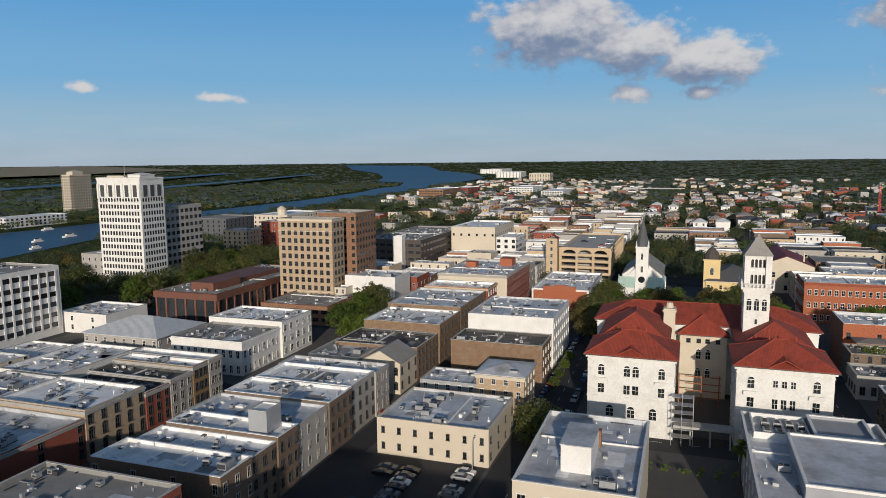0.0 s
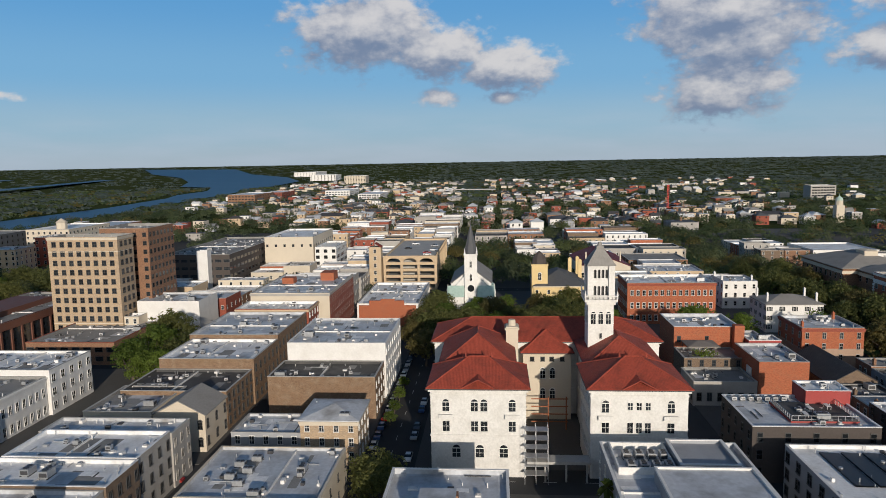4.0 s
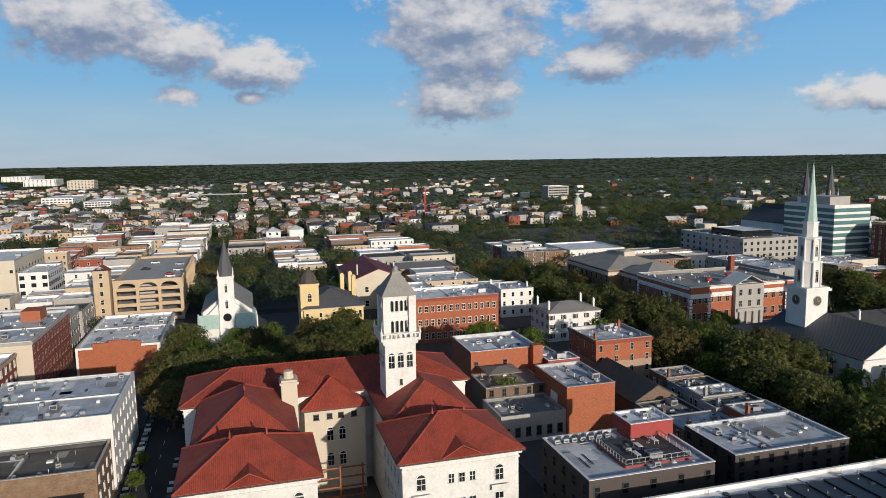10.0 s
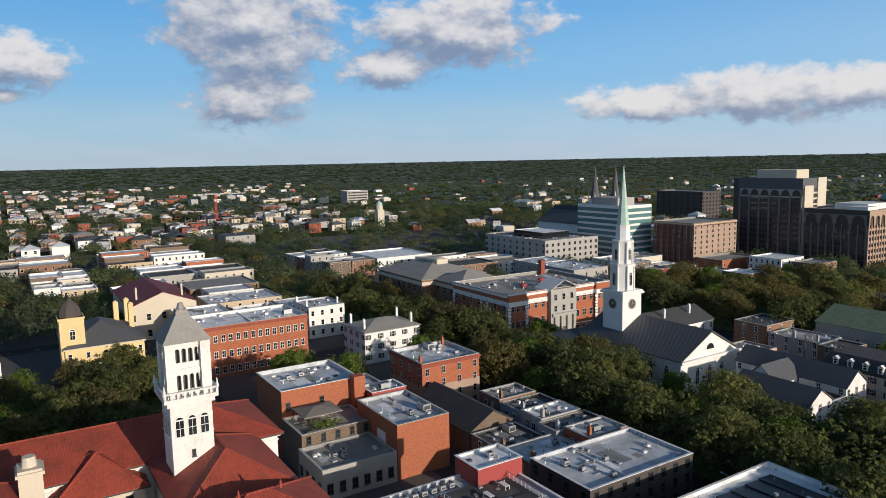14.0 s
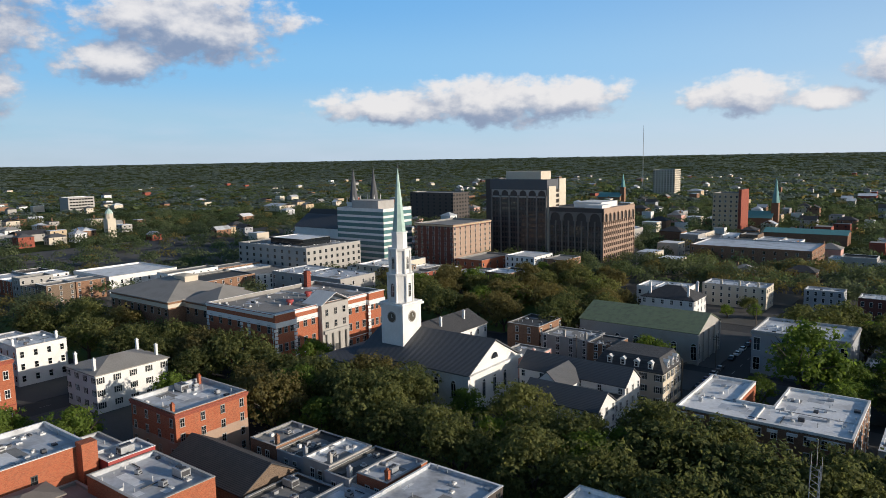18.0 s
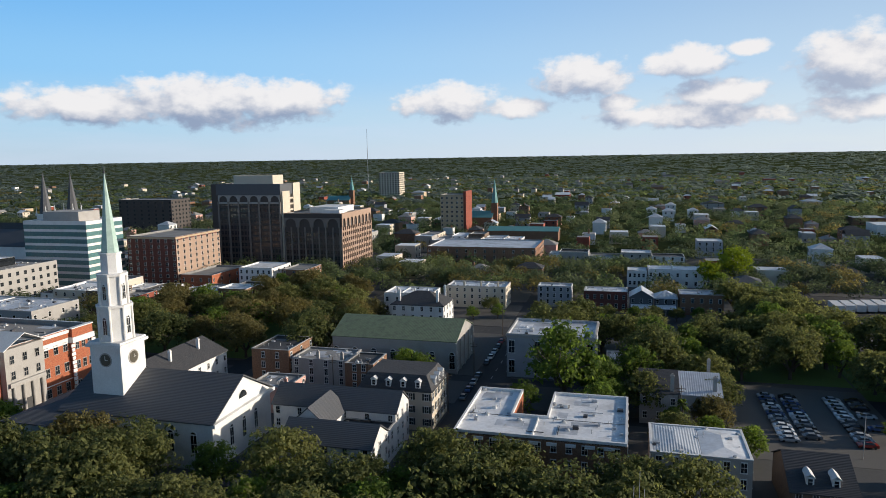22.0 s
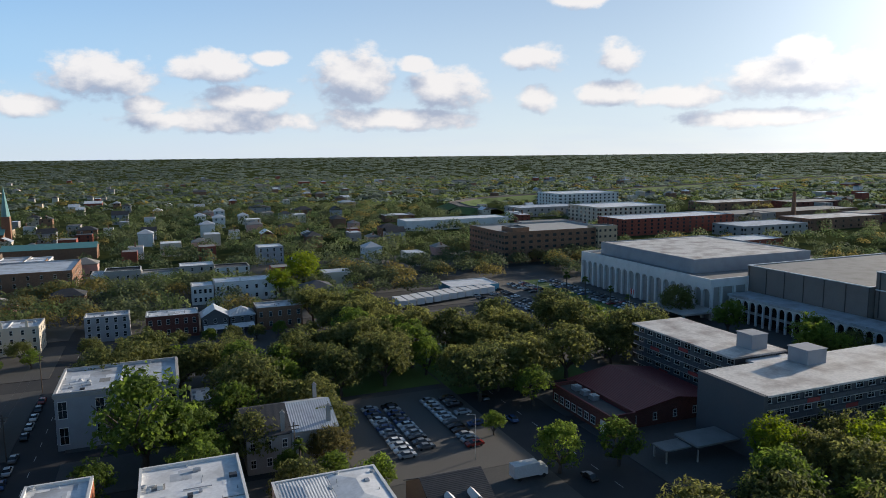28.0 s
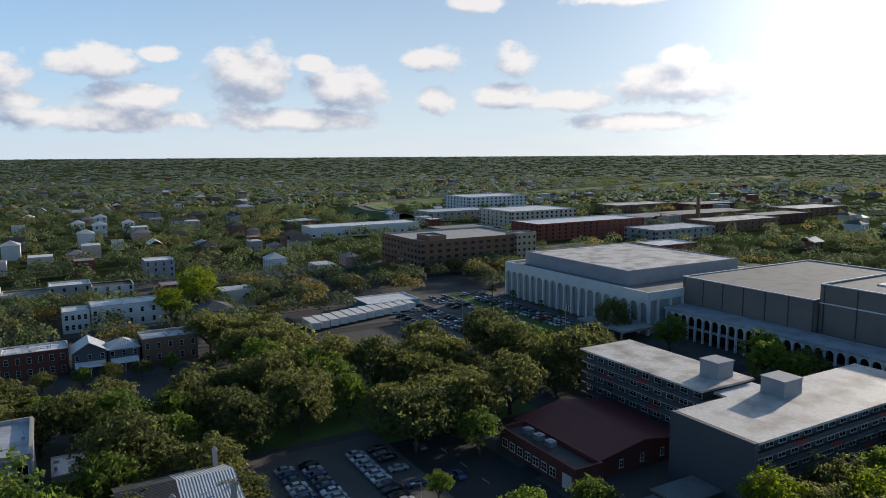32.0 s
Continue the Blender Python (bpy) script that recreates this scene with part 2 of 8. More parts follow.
def brick(name, base, mortar=(0.35, 0.32, 0.28), **kw):
    """Brickwork: courses a few centimetres high, with stains over them."""
    m = material(name, base, rough=0.9, **kw)
    nt = m.node_tree
    b, hs = nt.nodes["Principled BSDF"], None
    for n in nt.nodes:
        if n.bl_idname == "ShaderNodeHueSaturation":
            hs = n
    co = nt.nodes.new("ShaderNodeTexCoord")
    sx = nt.nodes.new("ShaderNodeSeparateXYZ")
    nt.links.new(co.outputs["Object"], sx.inputs[0])
    ad = nt.nodes.new("ShaderNodeMath")
    nt.links.new(sx.outputs[0], ad.inputs[0])
    nt.links.new(sx.outputs[1], ad.inputs[1])
    cb = nt.nodes.new("ShaderNodeCombineXYZ")
    nt.links.new(ad.outputs[0], cb.inputs[0])
    nt.links.new(sx.outputs[2], cb.inputs[1])
    br = nt.nodes.new("ShaderNodeTexBrick")
    br.inputs["Scale"].default_value, br.inputs["Brick Width"].default_value, br.inputs["Row Height"].default_value = 1.0, 0.42, 0.14
    br.inputs["Mortar Size"].default_value = 0.012
    br.inputs["Color1"].default_value, br.inputs["Color2"].default_value, br.inputs["Mortar"].default_value = (1.1, 1.05, 1.0, 1), (0.6, 0.58, 0.58, 1), (*[min(1.6, c / max(a, 0.05)) for c, a in zip(mortar, base)], 1)
    nt.links.new(cb.outputs[0], br.inputs["Vector"])
    mu = nt.nodes.new("ShaderNodeMix")
    mu.data_type, mu.blend_type = "RGBA", "MULTIPLY"
    mu.inputs[0].default_value = 0.75
    nt.links.new(hs.outputs[0], mu.inputs[6])
    nt.links.new(br.outputs[0], mu.inputs[7])
    nt.links.new(mu.outputs[2], b.inputs["Base Color"])
    return m


def ribbed(name, base, pitch=0.3, axis=0, **kw):
    """A roof of tile rolls or standing seams."""
    m = material(name, base, **kw)
    nt = m.node_tree
    b = nt.nodes["Principled BSDF"]
    co = nt.nodes.new("ShaderNodeTexCoord")
    w = nt.nodes.new("ShaderNodeTexWave")
    w.bands_direction = "XY"[axis]
    w.inputs["Scale"].default_value, w.inputs["Distortion"].default_value = 0.314 / pitch, 0.4
    nt.links.new(co.outputs["Object"], w.inputs[0])
    bp = nt.nodes.new("ShaderNodeBump")
    bp.inputs["Strength"].default_value, bp.inputs["Distance"].default_value = 0.5, 0.1
    nt.links.new(w.outputs[1], bp.inputs["Height"])
    nt.links.new(bp.outputs[0], b.inputs["Normal"])
    return m


def leafy(name, base, tip, through_light=0.5, clump=0.75, patch=0.0):
    """Leaves: two greens mixed leaf by leaf, clump by clump and tree by tree, with light passing through."""
    m = bpy.data.materials.new(name)
    m.use_nodes = True
    nt = m.node_tree
    b = nt.nodes["Principled BSDF"]
    b.inputs["Roughness"].default_value = 0.7
    b.inputs["Specular IOR Level"].default_value = 0.15

    def maths(op, *args):
        n = nt.nodes.new("ShaderNodeMath")
        n.operation = op
        for k, v in enumerate(args):
            if isinstance(v, (int, float)):
                n.inputs[k].default_value = v
            else:
                nt.links.new(v, n.inputs[k])
        return n.outputs[0]

    geo, oi, co = nt.nodes.new("ShaderNodeNewGeometry"), nt.nodes.new("ShaderNodeObjectInfo"), nt.nodes.new("ShaderNodeTexCoord")
    mix_at = maths("ADD", maths("MULTIPLY", geo.outputs["Random Per Island"], 0.38), maths("MULTIPLY", oi.outputs["Random"], 0.4))
    for scale, amount in ((clump, 0.9), (patch, 1.5)):
        if scale:
            n = nt.nodes.new("ShaderNodeTexNoise")
            n.inputs["Scale"].default_value, n.inputs["Detail"].default_value = scale, 2.0
            nt.links.new(co.outputs["Object"], n.inputs["Vector"])
            mix_at = maths("MULTIPLY_ADD", maths("SUBTRACT", n.outputs[0], 0.5), amount, mix_at)
    mx = nt.nodes.new("ShaderNodeMix")
    mx.data_type = "RGBA"
    mx.inputs[6].default_value, mx.inputs[7].default_value = (*base, 1), (*tip, 1)
    nt.links.new(maths("MINIMUM", maths("MAXIMUM", mix_at, 0.0), 1.0), mx.inputs[0])
    nt.links.new(mx.outputs[2], b.inputs["Base Color"])
    hs = nt.nodes.new("ShaderNodeHueSaturation")
    hs.inputs["Saturation"].default_value, hs.inputs["Value"].default_value = 1.1, 1.75
    nt.links.new(mx.outputs[2], hs.inputs["Color"])
    tr = nt.nodes.new("ShaderNodeBsdfTranslucent")
    nt.links.new(hs.outputs[0], tr.inputs[0])
    ms = nt.nodes.new("ShaderNodeMixShader")
    ms.inputs[0].default_value = through_light
    nt.links.new(b.outputs[0], ms.inputs[1])
    nt.links.new(tr.outputs[0], ms.inputs[2])
    nt.links.new(ms.outputs[0], nt.nodes["Material Output"].inputs[0])
    return m


WHITE = material("white paint", (0.7, 0.685, 0.66), 0.6, 0.08, 0.3, 3.0, 0.1, stain=0.3, dirt=(0.45, 0.42, 0.38))
MARBLE = material("white marble", (0.66, 0.645, 0.615), 0.55, 0.1, 0.35, 2.2, 0.1, stain=0.4, dirt=(0.42, 0.4, 0.36))
CREAM = material("cream stucco", (0.56, 0.49, 0.39), 0.85, 0.06, 0.3, 4.0, 0.2, stain=0.2, dirt=(0.42, 0.36, 0.28))
YELLOW = material("yellow stucco", (0.66, 0.5, 0.25), 0.85, 0.07, 0.3, 4.0, 0.2, stain=0.25, dirt=(0.4, 0.3, 0.17))
TAN = material("tan stucco", (0.5, 0.38, 0.25), 0.85, 0.08, 0.3, 4.0, 0.2, stain=0.25, dirt=(0.28, 0.2, 0.14))
BUFF = brick("buff brick", (0.46, 0.34, 0.22), vary=0.12, stain=0.2)
STONE = material("grey stone", (0.36, 0.34, 0.315), 0.85, 0.1, 0.3, 4.0, 0.2, stain=0.35, dirt=(0.22, 0.2, 0.18))
GREYP = material("grey painted wall", (0.32, 0.33, 0.35), 0.7, 0.06, 0.25, 4.0, 0.1, stain=0.25)
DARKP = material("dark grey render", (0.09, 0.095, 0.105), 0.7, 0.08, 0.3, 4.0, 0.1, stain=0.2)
CONC = material("weathered concrete", (0.4, 0.39, 0.37), 0.85, 0.1, 0.25, 3.0, 0.2, stain=0.35, dirt=(0.2, 0.19, 0.18))
RED = brick("red brick", (0.27, 0.07, 0.045), vary=0.15, stain=0.25, dirt=(0.16, 0.08, 0.06))
ORANGE = brick("orange brick", (0.38, 0.11, 0.055), vary=0.15, stain=0.25, dirt=(0.25, 0.12, 0.08))
BROWN = brick("brown brick", (0.24, 0.13, 0.08), vary=0.15, stain=0.3, dirt=(0.12, 0.08, 0.06))
OLDBR = brick("old grey-brown brick", (0.165, 0.118, 0.083), vary=0.22, stain=0.5, dirt=(0.15, 0.12, 0.1))
REDP = material("red painted wall", (0.32, 0.05, 0.045), 0.7, 0.08, 0.3, 4.0, 0.1)
PINK = material("pink stucco", (0.62, 0.36, 0.3), 0.8, 0.08, 0.3, 4.0, 0.1)
RUST = material("red-brown metal cladding", (0.15, 0.062, 0.042), 0.6, 0.1, 0.4, 4.0, 0.1)
BLUEP = material("blue painted wall", (0.08, 0.27, 0.4), 0.6, 0.08, 0.3, 4.0, 0.05)
TEAL = material("teal metal roof", (0.12, 0.3, 0.29), 0.5, 0.1, 0.4, 4.0, 0.1)
MEMB = material("white roof membrane", (0.76, 0.76, 0.76), 0.5, 0.1, 0.22, 1.4, 0.1, stain=0.6, dirt=(0.4, 0.38, 0.35))
SILVER = material("silver-coated roof", (0.5, 0.515, 0.54), 0.42, 0.14, 0.2, 1.1, 0.12, stain=0.85, dirt=(0.24, 0.23, 0.22))
GREYR = material("grey gravel roof", (0.25, 0.245, 0.235), 0.9, 0.12, 0.2, 4.0, 0.3, stain=0.45, dirt=(0.12, 0.11, 0.1))
TARR = material("black tar roof", (0.06, 0.06, 0.06), 0.75, 0.15, 0.25, 3.0, 0.3, stain=0.4, dirt=(0.16, 0.15, 0.14))
SHINGLE = ribbed("dark shingle roof", (0.055, 0.055, 0.058), pitch=0.35, axis=1, rough=0.85, vary=0.2, stain=0.3, dirt=(0.11, 0.1, 0.095))
SLATE = ribbed("grey slate roof", (0.085, 0.088, 0.095), pitch=0.4, axis=1, rough=0.7, vary=0.15, stain=0.3)
SEAM = ribbed("standing-seam metal roof", (0.5, 0.52, 0.54), pitch=0.55, axis=0, rough=0.4, vary=0.06, stain=0.2)
GREENR = ribbed("green-grey metal roof", (0.16, 0.2, 0.12), pitch=0.5, axis=0, rough=0.6, vary=0.15, stain=0.7, dirt=(0.08, 0.095, 0.07))
TILE = ribbed("red clay roof tile", (0.3, 0.055, 0.032), pitch=0.32, axis=1, rough=0.75, vary=0.18, scale=0.35, stain=0.75, dirt=(0.15, 0.034, 0.022), fine=2.0)
TILEX = ribbed("red clay roof tile across", (0.3, 0.055, 0.032), pitch=0.32, axis=0, rough=0.75, vary=0.18, scale=0.35, stain=0.75, dirt=(0.15, 0.034, 0.022), fine=2.0)
COPPER = material("green copper", (0.4, 0.52, 0.46), 0.6, 0.1, 0.8, 4.0, 0.1, stain=0.4, dirt=(0.16, 0.3, 0.25))
METAL = material("galvanised metal", (0.45, 0.46, 0.47), 0.45, 0.1, 1.5, 8.0, 0.05, metal=0.6)
DARKM = material("dark metal", (0.07, 0.07, 0.075), 0.5, 0.1, 1.5, 8.0, 0.05, metal=0.4)
FRAMEW = material("window frame white", (0.7, 0.69, 0.66), 0.5, 0.03, 1.0, 6.0, 0)
FRAMED = material("window frame dark", (0.06, 0.06, 0.06), 0.5, 0.03, 1.0, 6.0, 0)
GLASS = material("window glass", (0.02, 0.024, 0.028), 0.08, 0.3, 0.5, 0.9, 0.02, stain=0.0, spec=0.6, per_thing=0.6)
GLASSG = material("green tinted glass", (0.1, 0.2, 0.2), 0.1, 0.2, 0.5, 1.0, 0.02, stain=0.0, spec=0.7)
SHUTTER = material("dark shutter", (0.025, 0.03, 0.03), 0.6, 0.1, 1.0, 6.0, 0)
SOLAR = material("solar panel", (0.018, 0.02, 0.026), 0.4, 0.2, 0.5, 2.0, 0, stain=0.3, dirt=(0.04, 0.04, 0.045), spec=0.3)
ASPH = material("asphalt", (0.036, 0.036, 0.038), 0.9, 0.15, 0.15, 5.0, 0.2, stain=0.4, dirt=(0.06, 0.059, 0.057))
PAVE = material("concrete paving", (0.085, 0.081, 0.076), 0.9, 0.1, 0.25, 3.0, 0.2, stain=0.45, dirt=(0.07, 0.067, 0.06))
GRAVEL = material("pale lot surface", (0.125, 0.116, 0.104), 0.95, 0.12, 0.12, 4.0, 0.2, stain=0.5, dirt=(0.11, 0.1, 0.09))
PAINTL = material("road paint", (0.6, 0.6, 0.57), 0.7, 0.15, 1.0, 6.0, 0)
GRASS = material("grass", (0.1, 0.16, 0.035), 0.95, 0.25, 0.15, 5.0, 0.4, stain=0.5, dirt=(0.07, 0.08, 0.03))
SOIL = material("yards and woodland floor", (0.05, 0.062, 0.024), 1.0, 0.3, 0.012, 0.25, 0.0, stain=0.7, dirt=(0.07, 0.08, 0.036), spec=0.0)
BARK = material("bark", (0.09, 0.07, 0.055), 0.95, 0.2, 1.5, 8.0, 0.4)
WATER = material("river water", (0.012, 0.045, 0.1), 0.4, 0.15, 0.01, 0.15, 0.12, stain=0.3, dirt=(0.02, 0.055, 0.1), spec=0.2)
ORANGES = material("rusty orange steel", (0.33, 0.11, 0.045), 0.6, 0.1, 1.0, 6.0, 0)
CRANER = material("red steel", (0.55, 0.05, 0.035), 0.6, 0.1, 1.0, 6.0, 0)
CLOCKD = material("clock face", (0.08, 0.07, 0.05), 0.5, 0.1, 1.0, 6.0, 0)
OAK = leafy("oak leaves", (0.052, 0.07, 0.03), (0.24, 0.235, 0.08), 0.55)
FRESH = leafy("fresh green leaves", (0.062, 0.095, 0.026), (0.21, 0.275, 0.055), 0.55)
LIME = leafy("yellow-green leaves", (0.12, 0.16, 0.02), (0.27, 0.32, 0.04))
RUSTY = leafy("brown-green leaves", (0.09, 0.085, 0.038), (0.25, 0.205, 0.075), 0.55)
PALM = leafy("palm fronds", (0.06, 0.09, 0.02), (0.12, 0.15, 0.04))
BLACKR = material("tyre rubber", (0.02, 0.02, 0.02), 0.9, 0.1, 1.0, 6.0, 0)
PAINTS = {k: material(k + " car paint", c, 0.25, 0.02, 1.0, 6.0, 0, stain=0.05, spec=0.6) for k, c in dict(white=(0.75, 0.75, 0.74), silver=(0.42, 0.43, 0.44), black=(0.02, 0.02, 0.022), grey=(0.13, 0.135, 0.14), blue=(0.05, 0.09, 0.2), red=(0.3, 0.03, 0.025)).items()}
SANDY = material("sand-brown concrete", (0.36, 0.25, 0.185), 0.85, 0.08, 0.25, 3.0, 0.15, stain=0.3, dirt=(0.22, 0.15, 0.11))
TAUPE = material("taupe concrete", (0.2, 0.175, 0.155), 0.85, 0.08, 0.25, 3.0, 0.15, stain=0.3, dirt=(0.12, 0.105, 0.095))
REDROOF = ribbed("dark red metal roof", (0.16, 0.024, 0.026), pitch=0.6, axis=0, rough=0.6, vary=0.1, stain=0.3, dirt=(0.1, 0.022, 0.024))
# far leaf colours hold distance haze and some cloud shade, palest at the horizon
FAROAK = leafy("hazed far woodland", (0.05, 0.068, 0.042), (0.17, 0.19, 0.09), 0.52, 0.2, 0.006)
FARGREEN = leafy("hazed far green woodland", (0.058, 0.084, 0.042), (0.19, 0.22, 0.085), 0.52, 0.2, 0.006)
FARHAZE = leafy("hazed horizon woodland", (0.095, 0.12, 0.105), (0.175, 0.205, 0.165), 0.52, 0.05, 0.0035)
OLDMEMB = material("stained old roof membrane", (0.64, 0.6, 0.55), 0.6, 0.16, 0.13, 1.2, 0.1, stain=1.0, dirt=(0.25, 0.19, 0.16))
DKRED = brick("dark red brick", (0.14, 0.05, 0.038), vary=0.18, stain=0.3, dirt=(0.09, 0.045, 0.04))
DKCONC = material("dark brown concrete", (0.075, 0.062, 0.056), 0.85, 0.1, 0.25, 3.0, 0.15, stain=0.3, dirt=(0.06, 0.052, 0.046))
WORN = brick("worn brown brick", (0.2, 0.13, 0.082), vary=0.25, stain=0.6, dirt=(0.27, 0.21, 0.15))
OCHRE = brick("ochre brown brick", (0.26, 0.16, 0.075), vary=0.18, stain=0.3, dirt=(0.14, 0.09, 0.05))
SLATEL = material("weathered grey roof sheet", (0.27, 0.255, 0.235), 0.8, 0.12, 0.2, 2.5, 0.15, stain=0.45, dirt=(0.17, 0.155, 0.14))


# ---- building blocks ----
class Shape:
    """Vertices and faces gathered for one mesh; each face keeps the slot of its material."""

    def __init__(self):
        self.v, self.f, self.m = [], [], []

    def face(self, pts, slot=0):
        k = len(self.v)
        self.v += [tuple(p) for p in pts]
        self.f.append(tuple(range(k, k + len(pts))))
        self.m.append(slot)
        return self

    def box(self, x0, y0, z0, x1, y1, z1, slot=0):
        k = len(self.v)
        self.v += [(x0, y0, z0), (x1, y0, z0), (x1, y1, z0), (x0, y1, z0), (x0, y0, z1), (x1, y0, z1), (x1, y1, z1), (x0, y1, z1)]
        for q in ((0, 3, 2, 1), (4, 5, 6, 7), (0, 1, 5, 4), (1, 2, 6, 5), (2, 3, 7, 6), (3, 0, 4, 7)):
            self.f.append(tuple(k + i for i in q))
            self.m.append(slot)
        return self

    def ring(self, x0, y0, x1, y1, z0, z1, t, slot=0):
        """Four walls of thickness t round a rectangle."""
        k = len(self.v)
        for e, z in ((0, z0), (0, z1), (t, z0), (t, z1)):
            self.v += [(x0 + e, y0 + e, z), (x1 - e, y0 + e, z), (x1 - e, y1 - e, z), (x0 + e, y1 - e, z)]
        for i in range(4):
            j = (i + 1) % 4
            for q in ((i, j, 4 + j, 4 + i), (8 + j, 8 + i, 12 + i, 12 + j), (4 + i, 4 + j, 12 + j, 12 + i), (j, i, 8 + i, 8 + j)):
                self.f.append(tuple(k + n for n in q))
                self.m.append(slot)
        return self

    def cone(self, cx, cy, r0, z0, r1, z1, n=8, slot=0, turn=None):
        k = len(self.v)
        turn = math.pi / n if turn is None else turn
        for r, z in ((r0, z0), (r1, z1)):
            self.v += [(cx + r * math.cos(turn + 2 * math.pi * i / n), cy + r * math.sin(turn + 2 * math.pi * i / n), z) for i in range(n)]
        for i in range(n):
            j = (i + 1) % n
            self.f.append((k + i, k + j, k + n + j, k + n + i))
            self.m.append(slot)
        self.f += [tuple(k + n - 1 - i for i in range(n)), tuple(k + n + i for i in range(n))]
        self.m += [slot, slot]
        return self

    def hip(self, x0, y0, x1, y1, z, rise, over=0.6, slot=0, slot2=None, thick=0.25):
        """A hipped roof over a rectangle, its eaves thick. slot2: the slopes that face along x."""
        slot2 = slot if slot2 is None else slot2
        x0, y0, x1, y1 = x0 - over, y0 - over, x1 + over, y1 + over
        w, d = x1 - x0, y1 - y0
        h = min(w, d) / 2
        if w > d:
            a, b = (x0 + h, (y0 + y1) / 2, z + rise), (x1 - h, (y0 + y1) / 2, z + rise)
        else:
            a, b = ((x0 + x1) / 2, y0 + h, z + rise), ((x0 + x1) / 2, y1 - h, z + rise)
        c = [(x0, y0, z), (x1, y0, z), (x1, y1, z), (x0, y1, z)]
        if w > d:
            self.face((c[0], c[1], b, a), slot).face((c[2], c[3], a, b), slot).face((c[1], c[2], b), slot2).face((c[3], c[0], a), slot2)
        else:
            self.face((c[1], c[2], b, a), slot2).face((c[3], c[0], a, b), slot2).face((c[0], c[1], a), slot).face((c[2], c[3], b), slot)
        for i in range(4):
            p, q = c[i], c[(i + 1) % 4]
            self.face(((*p[:2], z - thick), (*q[:2], z - thick), q, p), slot)
        return self.face([(*p[:2], z - thick) for p in reversed(c)], slot)

    def gable(self, x0, y0, x1, y1, z, rise, axis="x", over=0.4, slot=0, thick=0.2):
        """Two slopes with the ridge along the axis."""
        x0, y0, x1, y1 = x0 - over, y0 - over, x1 + over, y1 + over
        if axis == "x":
            c = (y0 + y1) / 2
            pr = [(y0, z), (c, z + rise), (y1, z), (y1, z - thick), (c, z + rise - thick), (y0, z - thick)]
            e = [[(x, a, b) for a, b in pr] for x in (x0, x1)]
        else:
            c = (x0 + x1) / 2
            pr = [(x1, z), (c, z + rise), (x0, z), (x0, z - thick), (c, z + rise - thick), (x1, z - thick)]
            e = [[(a, y, b) for a, b in pr] for y in (y0, y1)]
        for i in range(6):
            j = (i + 1) % 6
            self.face((e[0][i], e[0][j], e[1][j], e[1][i]), slot)
        for s, k in ((0, 1), (1, -1)):
            q = e[s]
            self.face((q[0], q[1], q[4], q[5])[::k], slot).face((q[1], q[2], q[3], q[4])[::k], slot)
        return self

    def mesh(self, name, mats):
        me = bpy.data.meshes.new(name)
        me.from_pydata(self.v, [], self.f)
        for m in mats:
            me.materials.append(m)
        me.polygons.foreach_set("material_index", self.m)
        me.update()
        return me


def thing(name, label, category, x=0.0, y=0.0, z=0.0, group="", kind=""):
    ob = new(name)
    ob.empty_display_size = 0.5
    ob.location = (x, y, z)
    ob["at"] = (x, y, z)
    return tagged(ob, label, category, group, kind)


def part(name, shape, mats, parent, label=""):
    """Links a shape, built in the place's own metres, as one mesh under a thing or a part."""
    me = shape.mesh(name, mats if isinstance(mats, (list, tuple)) else [mats]) if isinstance(shape, Shape) else shape
    ob = new(name, me)
    ob.parent = parent
    at = parent.get("at")
    if at is not None:
        ob.matrix_parent_inverse = Matrix.Translation((-at[0], -at[1], -at[2]))
    return tagged(ob, label)


def structure(name, shape, mats, label, category=""):
    return tagged(new(name, shape.mesh(name, mats if isinstance(mats, (list, tuple)) else [mats])), label, category or name.split("_")[0], "", "structure")


WINDOWS, SHAPES = {}, {}


